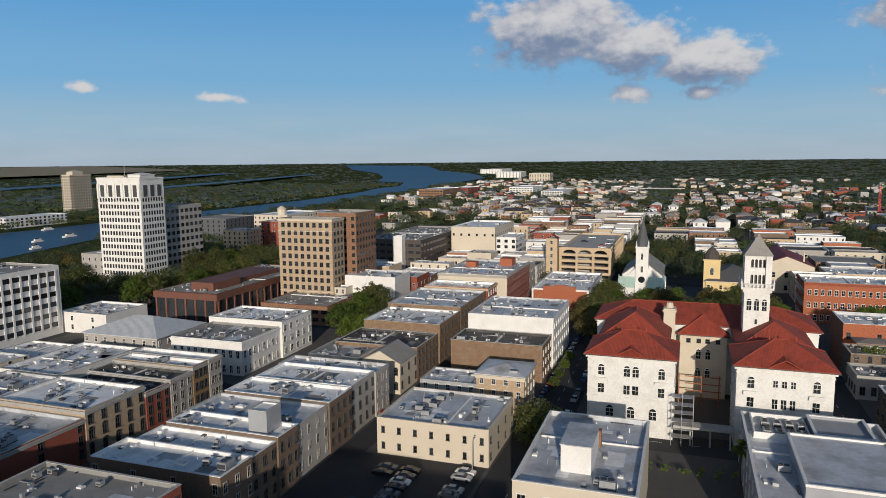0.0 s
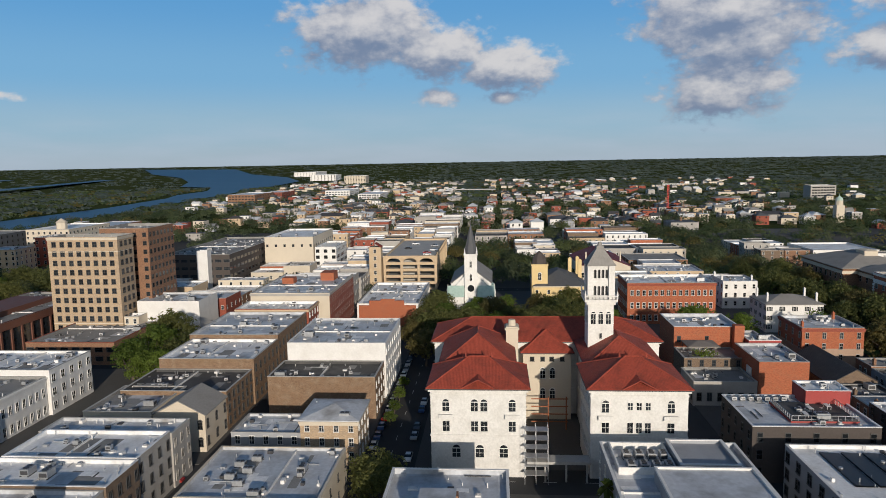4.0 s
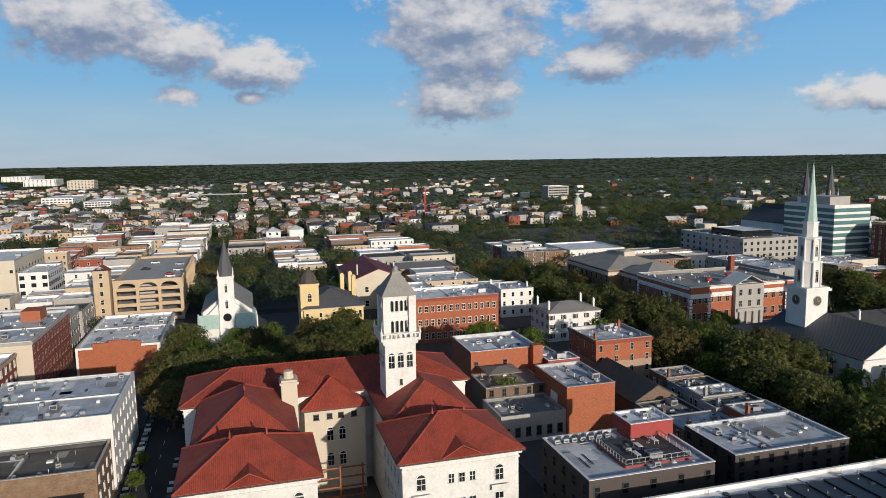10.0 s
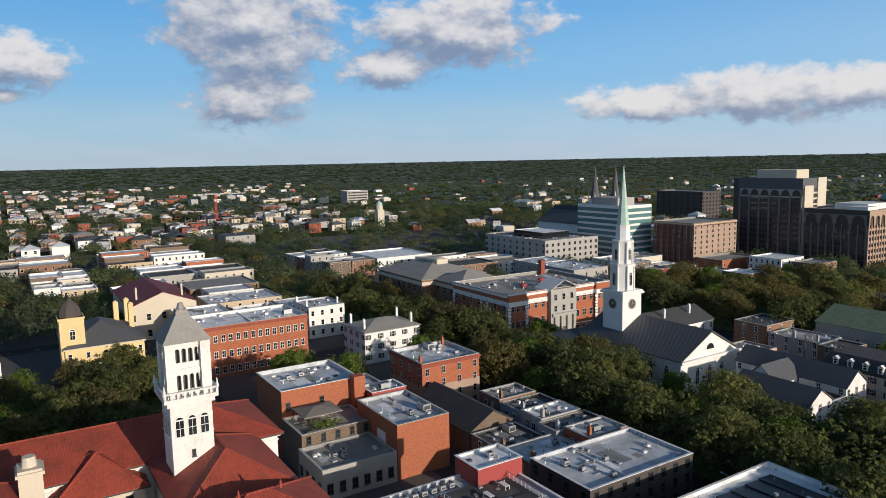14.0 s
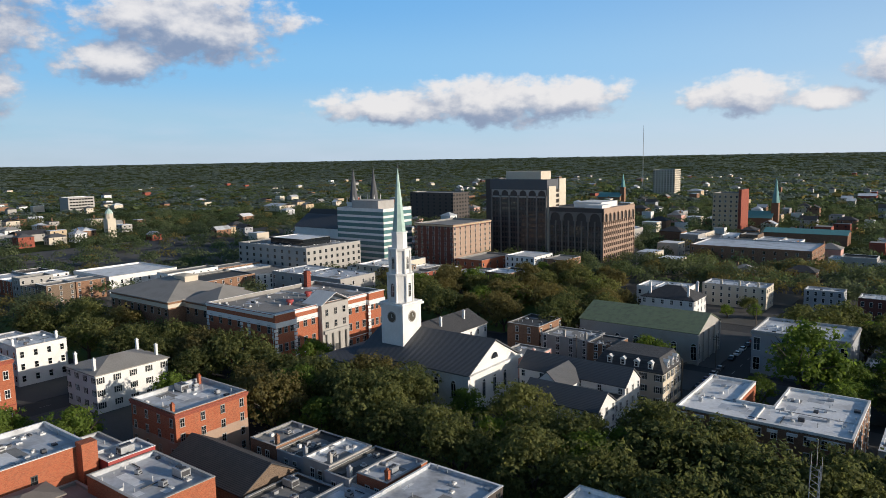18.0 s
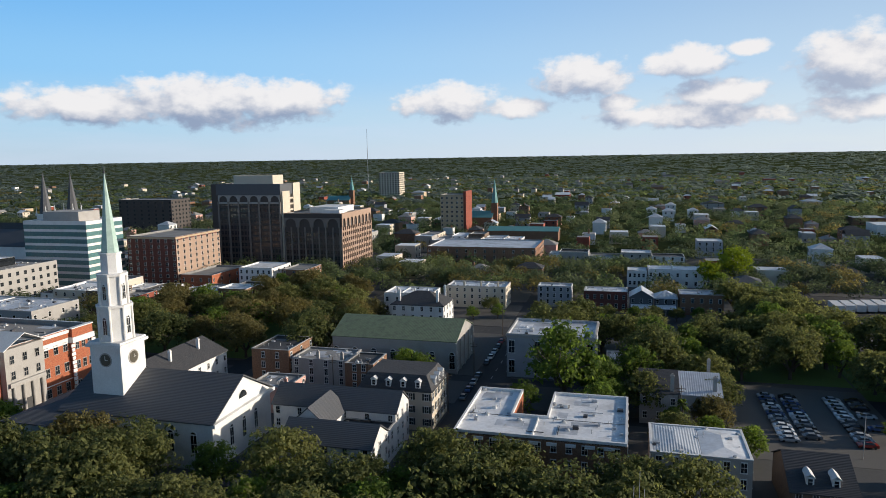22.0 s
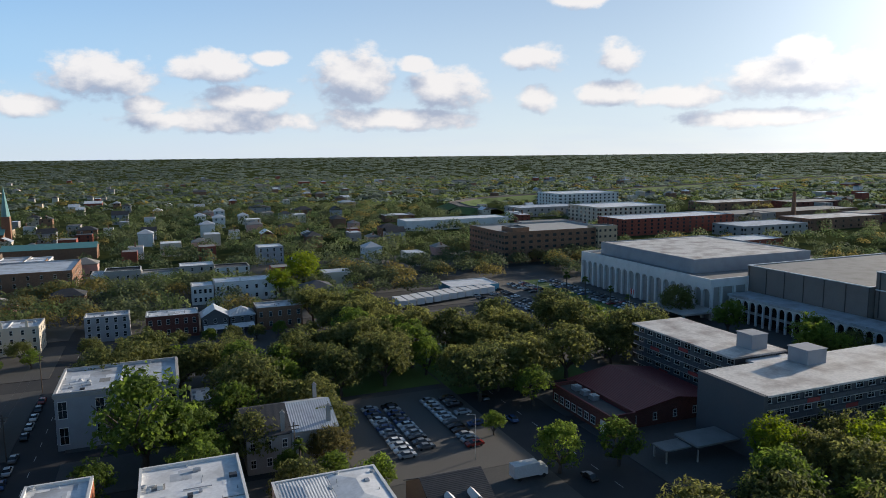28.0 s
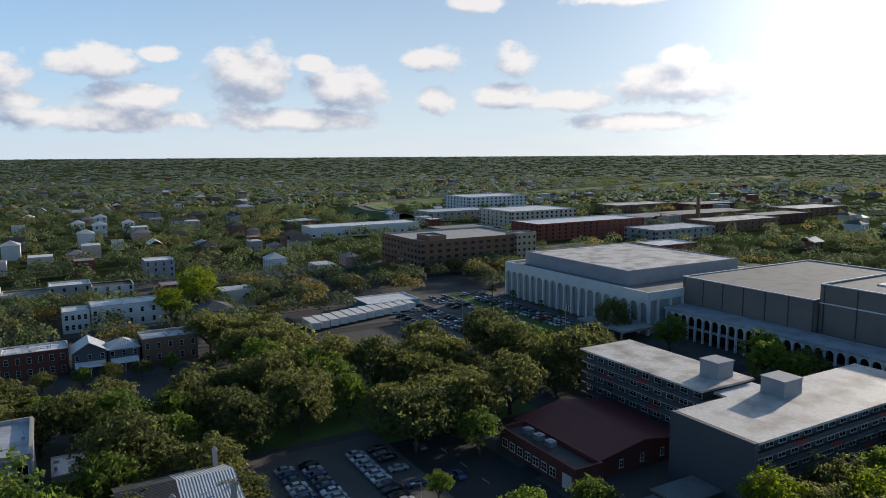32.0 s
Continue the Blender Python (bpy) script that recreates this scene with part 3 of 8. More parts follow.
def window_mesh(w, h, style="white"):
    """A sash window: deep frame, meeting rail, mullion, sill and pane; it looks along -y."""
    key = (round(w, 2), round(h, 2), style)
    if key in WINDOWS:
        return WINDOWS[key]
    s, t, d = Shape(), 0.1, 0.12
    fm = {"white": FRAMEW, "dark": FRAMED, "plain": FRAMED, "shutter": FRAMEW, "arch": FRAMEW, "archdark": FRAMED, "stone": STONE}[style]
    mull = style != "plain" and w > 0.8
    xs = [-w / 2 - t - 0.08, -w / 2 - t, -w / 2] + ([-0.03, 0.03] if mull else []) + [w / 2, w / 2 + t, w / 2 + t + 0.08]
    zs = [-0.14, 0, h * 0.48, h * 0.48 + 0.08, h, h + 0.18]
    nx, at = len(xs) - 1, {}

    def corner(x, z, y):
        if (x, z, y) not in at:
            at[(x, z, y)] = len(s.v)
            s.v.append((x, y, z))
        return at[(x, z, y)]

    def depth(i, j):
        """How far a cell of the window stands proud of the wall, and its material."""
        if not 0 <= i < nx or not 0 <= j < 5 or (j and i in (0, nx - 1)):
            return None
        if j == 0:
            return 0.24, 0
        if j == 4:
            return 0.15, 0
        if i in (1, nx - 2):
            return d, 0
        return (0.09, 0) if j == 2 or (mull and i == 3) else (0.04, 1)

    for i in range(nx):
        for j in range(5):
            c = depth(i, j)
            if c is None:
                continue
            q = [(xs[i], zs[j]), (xs[i + 1], zs[j]), (xs[i + 1], zs[j + 1]), (xs[i], zs[j + 1])]
            s.f.append(tuple(corner(x, z, -c[0]) for x, z in q))
            s.m.append(c[1])
            for k, (di, dj) in enumerate(((0, -1), (1, 0), (0, 1), (-1, 0))):
                o = depth(i + di, j + dj)
                low = o[0] if o else -0.05
                if c[0] > low:
                    p, r = q[k], q[(k + 1) % 4]
                    s.f.append((corner(*r, -c[0]), corner(*p, -c[0]), corner(*p, -low), corner(*r, -low)))
                    s.m.append(0)
    if style in ("arch", "archdark"):
        n = 8
        for i in range(n):
            a, b = math.pi * i / n, math.pi * (i + 1) / n
            p = [(math.cos(q) * r, h + math.sin(q) * r) for q, r in ((a, w / 2), (b, w / 2), (b, w / 2 + 0.18), (a, w / 2 + 0.18))]
            s.face([(x, -d - 0.04, z) for x, z in p][::-1], 0)
            s.face([(p[0][0], -0.05, p[0][1]), (p[1][0], -0.05, p[1][1]), (0, -0.05, h)][::-1], 1)
            s.face([(p[3][0], -d - 0.04, p[3][1]), (p[2][0], -d - 0.04, p[2][1]), (p[2][0], 0.1, p[2][1]), (p[3][0], 0.1, p[3][1])][::-1], 0)
    if style == "shutter":
        for k in (-1, 1):
            a, b = sorted((k * (w / 2 + t), k * (w / 2 + t + w * 0.5)))
            s.box(a, -0.09, 0, b, 0.05, h, 2)
    SHAPES[key] = (s, [fm, GLASS, SHUTTER])
    WINDOWS[key] = s.mesh("window", [fm, GLASS, SHUTTER])
    return WINDOWS[key]


TURN = {"W": -90, "N": 180, "S": 0, "E": 90}


def window_at(b, face, x, y, z, w, h, style="white", name="window"):
    ob = new(name, window_mesh(w, h, style))
    ob.parent = b
    at = b["at"]
    ob.matrix_parent_inverse = Matrix.Translation((-at[0], -at[1], -at[2]))
    ob.matrix_basis = pose(x, y, z, 0, 0, TURN[face])
    return ob


def far_window(w, h, style):
    """A plain window for walls far off: a frame plate, two sashes and a sill."""
    key = (w, h, style, "far")
    if key not in SHAPES:
        s = Shape().box(-w / 2 - 0.09, -0.08, -0.08, w / 2 + 0.09, 0.04, h + 0.1, 0)
        for z0, z1 in ((0.02, h * 0.48), (h * 0.52, h)):
            s.face([(-w / 2, -0.1, z0), (w / 2, -0.1, z0), (w / 2, -0.1, z1), (-w / 2, -0.1, z1)], 1)
        window_mesh(w, h, style)
        SHAPES[key] = (s, SHAPES[(round(w, 2), round(h, 2), style)][1])
    return SHAPES[key]


def windows(b, rect, face, cols, rows, w=1.1, h=1.9, style="white", inset=1.6, joined_up=False, gather=None):
    """Rows of windows on one face of a rectangle; rows are the heights of their sills. Far off they are one joined part."""
    x0, y0, x1, y1 = rect
    a, c = (y0, y1) if face in "WE" else (x0, x1)
    far = joined_up or x0 > 330 or x0 > 300 and y1 > 170 or y0 < -310 or x1 < 0 or y1 > 235
    joined = Shape() if gather is None else gather
    for i in range(cols):
        p = a + inset + (c - a - 2 * inset) * ((i + 0.5) / cols if cols < 3 else i / (cols - 1))
        for z in rows:
            x, y = {"W": (x0, p), "E": (x1, p), "S": (p, y0), "N": (p, y1)}[face]
            if far:
                src, mats = far_window(w, h, style)
                m, k = pose(x, y, z, 0, 0, TURN[face]), len(joined.v)
                joined.v += [tuple(m @ Vector(v)) for v in src.v]
                joined.f += [tuple(k + n for n in f) for f in src.f]
                joined.m += src.m
            else:
                window_at(b, face, x, y, z, w, h, style)
    if far and cols and gather is not None:
        return mats
    if far and cols:
        tagged(part("window_rows", joined, mats, b, "rows of distant windows"), kind="stuff")


def storeys(h, n, sill=1.0, ground=0.6):
    d = (h - ground) / n
    return [ground + d * i + sill for i in range(n)]


OCC = []


def building(name, label, rect, h, wall, roof, n=3, W=0, N=0, S=0, E=0, win=(1.1, 1.9), style="white", para=0.9, coping=None, cornice=None, base=None, bands=(), z0=0.0, cat="building", floors=None, inset=1.6, chimneys=(), joined_up=False):
    """A flat-roofed building: walls with parapet, coping, roof deck, cornice, bands, and every window a piece of its own."""
    x0, y0, x1, y1 = rect
    OCC.append((*rect, h if para > 0.15 and (x1 - x0) > 6 else 0, roof))
    b = thing(name, label, cat, (x0 + x1) / 2, (y0 + y1) / 2, z0)
    s = Shape().ring(x0, y0, x1, y1, z0, h + para, 0.35)
    part("wall", s, wall, b)
    deck = Shape().box(x0 + 0.3, y0 + 0.3, h - 0.4, x1 - 0.3, y1 - 0.3, h)
    if para > 0.25:
        deck.ring(x0 + 0.345, y0 + 0.345, x1 - 0.345, y1 - 0.345, h - 0.1, h + para - 0.03, 0.05)
    part("roof", deck, roof, b)
    if para > 0.2 and x0 < 560 and y0 > -480:
        part("coping", Shape().ring(x0 - 0.08, y0 - 0.08, x1 + 0.08, y1 + 0.08, h + para, h + para + 0.12, 0.52), coping or CONC, b)
    if cornice:
        part("cornice", Shape().ring(x0 - 0.35, y0 - 0.35, x1 + 0.35, y1 + 0.35, h + para - 0.75, h + para - 0.25, 0.36).ring(x0 - 0.2, y0 - 0.2, x1 + 0.2, y1 + 0.2, h + para - 1.2, h + para - 0.75, 0.21), cornice, b)
    if base:
        part("base", Shape().ring(x0 - 0.12, y0 - 0.12, x1 + 0.12, y1 + 0.12, z0, z0 + 0.9, 0.13), base, b)
    for z in bands:
        part("band", Shape().ring(x0 - 0.1, y0 - 0.1, x1 + 0.1, y1 + 0.1, z, z + 0.3, 0.11), cornice or STONE, b)
    rows = floors or storeys(h - z0, n)
    rows = [z0 + r for r in rows]
    gather, mats = Shape(), None
    for f, c in (("W", W), ("N", N), ("S", S), ("E", E)):
        if c:
            mats = windows(b, rect, f, c, rows, win[0], win[1], style, inset, joined_up, gather) or mats
    if mats:
        tagged(part("window_rows", gather, mats, b, "rows of distant windows"), kind="stuff")
    for cx, cy in chimneys:
        chimney(b, cx, cy, h, h + 2.4, wall)
    if para > 0.15 and x1 - x0 > 6 and y1 - y0 > 6 and -60 < x0 < 420 and y0 > -360:
        roof_fittings(b, x0 + 0.6, y0 + 0.6, x1 - 0.6, y1 - 0.6, h, roof)
    return b


def roof_fittings(b, x0, y0, x1, y1, h, roof):
    """Seams, mended patches, pipes, curbs and low ducts scattered over a flat roof."""
    r = random.Random(int(x0 * 31 + y0 * 17))
    s, area = Shape(), (x1 - x0) * (y1 - y0)
    for k in range(int(3 + area / 70)):
        w, d = r.uniform(1.0, min(7.0, (x1 - x0) * 0.6)), r.uniform(0.8, min(5.0, (y1 - y0) * 0.6))
        x, y = r.uniform(x0, x1 - w), r.uniform(y0, y1 - d)
        s.box(x, y, h - 0.1, x + w, y + d, h + 0.006 + 0.003 * (k % 9), r.choice((0, 0, 1, 2)))
    for k in range(int(4 + area / 22)):
        x, y, t = r.uniform(x0, x1), r.uniform(y0, y1), r.random()
        if t < 0.45:
            q = r.uniform(0.06, 0.14)
            s.cone(x, y, q, h, q, h + r.uniform(0.4, 1.1), 6, r.choice((3, 3, 5)))
        elif t < 0.75:
            a, c = r.uniform(0.25, 0.7), r.uniform(0.25, 0.6)
            s.box(x - a, y - c, h, x + a, y + c, h + r.uniform(0.25, 0.8), r.choice((3, 4, 5, 3)))
        elif t < 0.9:
            l = r.uniform(1.5, 5)
            xb, yb = (min(x1, x + l), y + 0.16) if r.random() < 0.5 else (x + 0.16, min(y1, y + l))
            s.box(x, y, h + 0.1, xb, yb, h + 0.26, r.choice((3, 4)))
        else:
            s.box(x - 0.5, y - 0.5, h, x + 0.5, y + 0.5, h + 0.3, 5).cone(x, y, 0.4, h + 0.3, 0.4, h + 0.65, 8, 3)
    if max(x1 - x0, y1 - y0) > 20:
        m = r.uniform(0.35, 0.65)
        if x1 - x0 > y1 - y0:
            x = x0 + (x1 - x0) * m
            s.box(x, y0, h, x + 0.3, y1, h + 0.35, 5)
        else:
            y = y0 + (y1 - y0) * m
            s.box(x0, y, h, x1, y + 0.3, h + 0.35, 5)
    other = {MEMB: SILVER, SILVER: MEMB, GREYR: SILVER, TARR: GREYR}.get(roof, SILVER)
    tagged(part("roof_fittings", s, [other, GREYR, roof, METAL, DARKM, WHITE], b, "pipes, patches and curbs on a flat roof"), kind="stuff")


def arcade(b, face, at, a0, a1, n, z0, z1, mat, pier=0.5, deep=0.7, k=8):
    """A wall strip pierced by round-headed bays; each bay is a part. It looks along the face's own way."""
    step, out = (a1 - a0) / n, {"W": -1, "S": -1, "N": 1, "E": 1}[face]

    def at_(u, d, z):
        return (at + out * d, u, z) if face in "WE" else (u, at + out * d, z)

    for i in range(n):
        s, ua, ub = Shape(), a0 + step * i, a0 + step * (i + 1)
        c, r = (ua + ub) / 2, step / 2 - pier
        zs = max(z0, z1 - r - 0.35)
        for e, f in ((ua, c - r), (c + r, ub)):
            s.face([at_(e, deep, z0), at_(f, deep, z0), at_(f, deep, z1), at_(e, deep, z1)])
        for e in (c - r, c + r):
            s.face([at_(e, 0, z0), at_(e, deep, z0), at_(e, deep, zs), at_(e, 0, zs)])
        for j in range(k):
            p, q = math.pi * j / k, math.pi * (j + 1) / k
            (pa, za), (qa, zb) = (c + r * math.cos(p), zs + min(r, z1 - 0.35 - zs) * math.sin(p)), (c + r * math.cos(q), zs + min(r, z1 - 0.35 - zs) * math.sin(q))
            s.face([at_(pa, deep, za), at_(pa, deep, z1), at_(qa, deep, z1), at_(qa, deep, zb)])
            s.face([at_(pa, deep, za), at_(qa, deep, zb), at_(qa, 0, zb), at_(pa, 0, za)])
        s.face([at_(ua, deep, z1), at_(ub, deep, z1), at_(ub, 0, z1), at_(ua, 0, z1)])
        part("arch_bay", s, mat, b)


def chimney(b, x, y, z0, z1, mat, w=0.9, d=0.7):
    part("chimney", Shape().box(x - w / 2, y - d / 2, z0 - 0.3, x + w / 2, y + d / 2, z1).box(x - w / 2 - 0.08, y - d / 2 - 0.08, z1 - 0.35, x + w / 2 + 0.08, y + d / 2 + 0.08, z1 - 0.15).box(x - w / 4, y - d / 4, z1, x + w / 4, y + d / 4, z1 + 0.35), mat, b)


def house(name, label, rect, h, rise, wall, roof, axis="x", kind="gable", n=2, W=0, N=0, S=0, E=0, win=(1.0, 1.7), style="white", over=0.4, cat="house", chim=(), roof2=None):
    x0, y0, x1, y1 = rect
    OCC.append((*rect, 0, roof))
    b = thing(name, label, cat, (x0 + x1) / 2, (y0 + y1) / 2, 0)
    s = Shape().ring(x0, y0, x1, y1, 0, h, 0.3)
    if kind == "gable":
        if axis == "x":
            for x, k in ((x0, -1), (x1, 1)):
                s.face([(x, y0, h), (x, y1, h), (x, (y0 + y1) / 2, h + rise - 0.1)][::k])
        else:
            for y, k in ((y0, 1), (y1, -1)):
                s.face([(x0, y, h), (x1, y, h), ((x0 + x1) / 2, y, h + rise - 0.1)][::k])
    part("wall", s, wall, b)
    if kind == "gable":
        part("roof", Shape().gable(x0, y0, x1, y1, h + 0.15, rise, axis, over), roof, b)
    else:
        part("roof", Shape().hip(x0, y0, x1, y1, h + 0.1, rise, over, 0, 1), [roof, roof2 or roof], b)
    for f, c in (("W", W), ("N", N), ("S", S), ("E", E)):
        if c:
            windows(b, rect, f, c, storeys(h, n), win[0], win[1], style, 1.3)
    for cx, cy in chim:
        chimney(b, cx, cy, h, h + rise + 1.4, wall)
    return b


# ---- roof-top machines, cars and trees, built once and then copied ----
def air_unit(big):
    b = thing("air_conditioner", "grey metal air-conditioning unit standing on a flat roof", "air conditioner", group="rooftop air conditioners")
    w, d, h = (2.6, 1.8, 1.5) if big else (1.1, 1.1, 1.0)
    part("casing", Shape().box(-w / 2, -d / 2, 0.2, w / 2, d / 2, h).box(-w / 2 - 0.1, -d / 2, 0, w / 2 + 0.1, -d / 2 + 0.2, 0.2, 1).box(-w / 2 - 0.1, d / 2 - 0.2, 0, w / 2 + 0.1, d / 2, 0.2, 1).box(-w / 2 - 0.02, -d / 2 + 0.15, 0.4, w / 2 + 0.02, d / 2 - 0.15, h - 0.3, 1), [METAL, DARKM], b)
    part("fan_guard", Shape().cone(-w / 5 if big else 0, 0, d * 0.32, h, d * 0.32, h + 0.12, 10).cone(w / 4 if big else 0, 0, d * 0.3, h, d * 0.3, h + 0.1, 10), DARKM, b)
    return b


def roof_vent():
    b = thing("roof_vent", "small galvanised vent on a flat roof", "roof vent", group="roof vents")
    part("pipe", Shape().cone(0, 0, 0.16, 0, 0.16, 0.7, 8), METAL, b)
    part("cap", Shape().cone(0, 0, 0.32, 0.7, 0.1, 0.95, 8), METAL, b)
    return b


def skylight():
    b = thing("skylight", "low white skylight curb with a pale dome on a roof", "skylight", group="skylights")
    part("curb", Shape().box(-0.9, -0.6, 0, 0.9, 0.6, 0.3), WHITE, b)
    part("dome", Shape().hip(-0.85, -0.55, 0.85, 0.55, 0.32, 0.28, 0, 0, 0, 0.02), SILVER, b)
    return b


def car(colour, low=False):
    b = thing("car", colour + " car parked on the asphalt", "car", group="parked cars")
    s = Shape()
    prof = [(-2.25, 0.3), (-2.3, 0.75), (-1.9, 0.95), (-1.2, 1.0), (-0.6, 1.42), (0.9, 1.45), (1.55, 1.0), (2.2, 0.88), (2.3, 0.55), (2.2, 0.3)]
    width = [0.86, 0.88, 0.84, 0.82, 0.62, 0.62, 0.82, 0.82, 0.86, 0.84]
    n = len(prof)
    l, r = [(x, -w, z) for (x, z), w in zip(prof, width)], [(x, w, z) for (x, z), w in zip(prof, width)]
    for i in range(n):
        j = (i + 1) % n
        glass = i in (3, 5)
        s.face((l[i], r[i], r[j], l[j]), 1 if glass else 0)
    for side, k in ((l, 1), (r, -1)):
        s.face([side[i] for i in (0, 1, 2, 3, 6, 7, 8, 9)][::k], 0)
        s.face([side[i] for i in (3, 4, 5, 6)][::k], 1)
    part("body", s, [PAINTS[colour], GLASS], b)
    for x in (-1.4, 1.4):
        for y in (-0.8, 0.8):
            w = Shape()
            k = 10
            ring = [[(x + 0.32 * math.cos(2 * math.pi * i / k), y + e, 0.32 + 0.32 * math.sin(2 * math.pi * i / k)) for i in range(k)] for e in (-0.1, 0.1)]
            for i in range(k):
                j = (i + 1) % k
                w.face((ring[0][i], ring[1][i], ring[1][j], ring[0][j]))
            w.face(ring[0]).face(ring[1][::-1])
            part("wheel", w, BLACKR, b)
    return b


def crown(rng, rx, rz, lobes, per, leaf, lift=0.0):
    """Tufts of leaf sprays on the outside of uneven lobes, with gaps between them."""
    vs, fs = [], []
    tufts = max(1, per // 7)
    for i in range(lobes):
        a, e = rng.uniform(0, 2 * math.pi), rng.uniform(-0.5, 1.0)
        q = math.sqrt(max(0.0, 1 - e * e)) * rng.uniform(0.7, 1.0)
        c = np.array([math.cos(a) * q * rx * 0.7, math.sin(a) * q * rx * 0.7, lift + rz * 0.62 * e * rng.uniform(0.75, 1.15)])
        r = rx * rng.uniform(0.16, 0.36)
        for _ in range(tufts):
            d = np.array([rng.gauss(0, 1), rng.gauss(0, 1), rng.gauss(0.35, 0.9)])
            d /= np.linalg.norm(d) + 1e-6
            o = c + d * r * rng.uniform(0.7, 1.15) * np.array([1, 1, 0.8])
            t = leaf * rng.uniform(1.2, 2.2)
            for _k in range(7):
                g_ = np.array([rng.gauss(0, 0.6), rng.gauss(0, 0.6), rng.gauss(0, 0.4)])
                p = o + g_ * t
                n = d * 0.7 + g_ * 0.7 + np.array([rng.gauss(0, 0.35), rng.gauss(0, 0.35), 0.35 + rng.gauss(0, 0.35)])
                n /= np.linalg.norm(n) + 1e-6
                u = np.cross(n, (rng.gauss(0, 1), rng.gauss(0, 1), rng.gauss(0, 1)))
                u /= np.linalg.norm(u) + 1e-6
                w = np.cross(n, u)
                s = leaf * rng.uniform(0.6, 1.3)
                k = len(vs)
                vs += [tuple(p - u * s), tuple(p + w * s * 0.6 - n * s * 0.15), tuple(p + u * s), tuple(p - w * s * 0.6 - n * s * 0.2)]
                fs.append((k, k + 1, k + 2, k + 3))
    s = Shape()
    s.v, s.f, s.m = vs, fs, [0] * len(fs)
    return s


def limb(s, a, b, r0, r1, n=6):
    a, b = Vector(a), Vector(b)
    t = (b - a).normalized()
    u = t.orthogonal().normalized()
    v = t.cross(u)
    k = len(s.v)
    for p, r in ((a, r0), (b, r1)):
        s.v += [tuple(p + (u * math.cos(2 * math.pi * i / n) + v * math.sin(2 * math.pi * i / n)) * r) for i in range(n)]
    for i in range(n):
        j = (i + 1) % n
        s.f.append((k + i, k + j, k + n + j, k + n + i))
        s.m.append(0)
    s.f += [tuple(range(k + n - 1, k - 1, -1)), tuple(range(k + n, k + 2 * n))]
    s.m += [0, 0]


def tree(seed, leaves, label, rx=6.5, h=13.0, rz=5.5, lobes=26, per=48, leaf=0.62):
    rng = random.Random(seed)
    b = thing("tree", label, "tree", group="street and square trees")
    s = Shape()
    fork = max(2.2, h - rz * 1.5)
    limb(s, (0, 0, -0.2), (0.2, 0.1, fork), 0.5, 0.34, 8)
    for i in range(6):
        a = i * 1.05 + rng.uniform(-0.3, 0.3)
        m = (math.cos(a) * rx * 0.35, math.sin(a) * rx * 0.35, fork + rz * 0.45)
        limb(s, (0.2, 0.1, fork - 0.3), m, 0.26, 0.15)
        for k in (-0.4, 0.4):
            limb(s, m, (math.cos(a + k) * rx * 0.75, math.sin(a + k) * rx * 0.75, fork + rz * rng.uniform(0.6, 1.0)), 0.14, 0.04, 5)
    part("trunk", s, BARK, b)
    part("crown", crown(rng, rx, rz, lobes, per, leaf, lift=h - rz * 0.85), leaves, b)
    return b


def palm_tree():
    rng = random.Random(77)
    b = thing("palm_tree", "tall cabbage palm with a round head of fronds", "palm tree", group="palms")
    s = Shape()
    limb(s, (0, 0, -0.2), (0.2, 0, 9), 0.28, 0.2, 8)
    part("trunk", s, BARK, b)
    c = Shape()
    for i in range(46):
        a, e = rng.uniform(0, 6.28), rng.uniform(-0.6, 1.3)
        d = Vector((math.cos(a) * math.cos(e), math.sin(a) * math.cos(e), math.sin(e)))
        side = Vector((-math.sin(a), math.cos(a), 0)) * 0.35
        o = Vector((0.2, 0, 9))
        m, t = o + d * 1.2, o + d * 2.1 + Vector((0, 0, -0.7))
        c.face((o, m - side, t, m + side))
    part("crown", c, PALM, b)
    return b


# ---- ground, river, roads ----
def ground_z(r):
    """Flat round the town; far off it lifts towards the horizon's line of sight."""
    if r < 1900:
        return 0.0
    k = (r - 1900) / 3000
    dip = 70 / 1900 * (1 - k) ** 1.4 + 0.0022
    return 70 - r * dip - (70 - 1900 * (70 / 1900 + 0.0022)) * (1 - k)


g = Shape()
rings = [0, 150, 300, 500, 800, 1200, 1600, 1900, 2150, 2400, 2700, 3000, 3400, 3800, 4200, 4600, 4880]
SEG = 72
for r in rings:
    for i in range(SEG):
        a = 2 * math.pi * i / SEG
        g.v.append((130 + r * math.cos(a), -30 + r * math.sin(a), ground_z(r)))
for k in range(len(rings) - 1):
    for i in range(SEG):
        j = (i + 1) % SEG
        g.f.append((k * SEG + i, (k + 1) * SEG + i, (k + 1) * SEG + j, k * SEG + j))
        g.m.append(0)
structure("ground", g, SOIL, "dark green yards and woodland floor reaching the horizon", "ground")

# the river: bank lines as x, y south and y north
BANKS = [(150, 430, 700), (375, 480, 690), (560, 535, 655), (838, 552, 664), (1180, 590, 670), (1490, 628, 715), (1640, 640, 762), (1866, 680, 784), (2102, 690, 867), (2220, 700, 1020), (2640, 745, 1180), (3060, 920, 1400), (3400, 1200, 1700), (4000, 1500, 2050)]
w = Shape()
for (xa, sa, na), (xb, sb, nb) in zip(BANKS, BANKS[1:]):
    pts = [(xa, sa), (xb, sb), (xb, nb), (xa, na)]
    w.face([(x, y, 0.35 + 1.6 * (x > 1900) + max(0, ground_z(math.hypot(x - 130, y + 30)))) for x, y in pts])
w.face([(-1500, 430, 0.35), (150, 430, 0.35), (150, 700, 0.35), (-1500, 700, 0.35)])
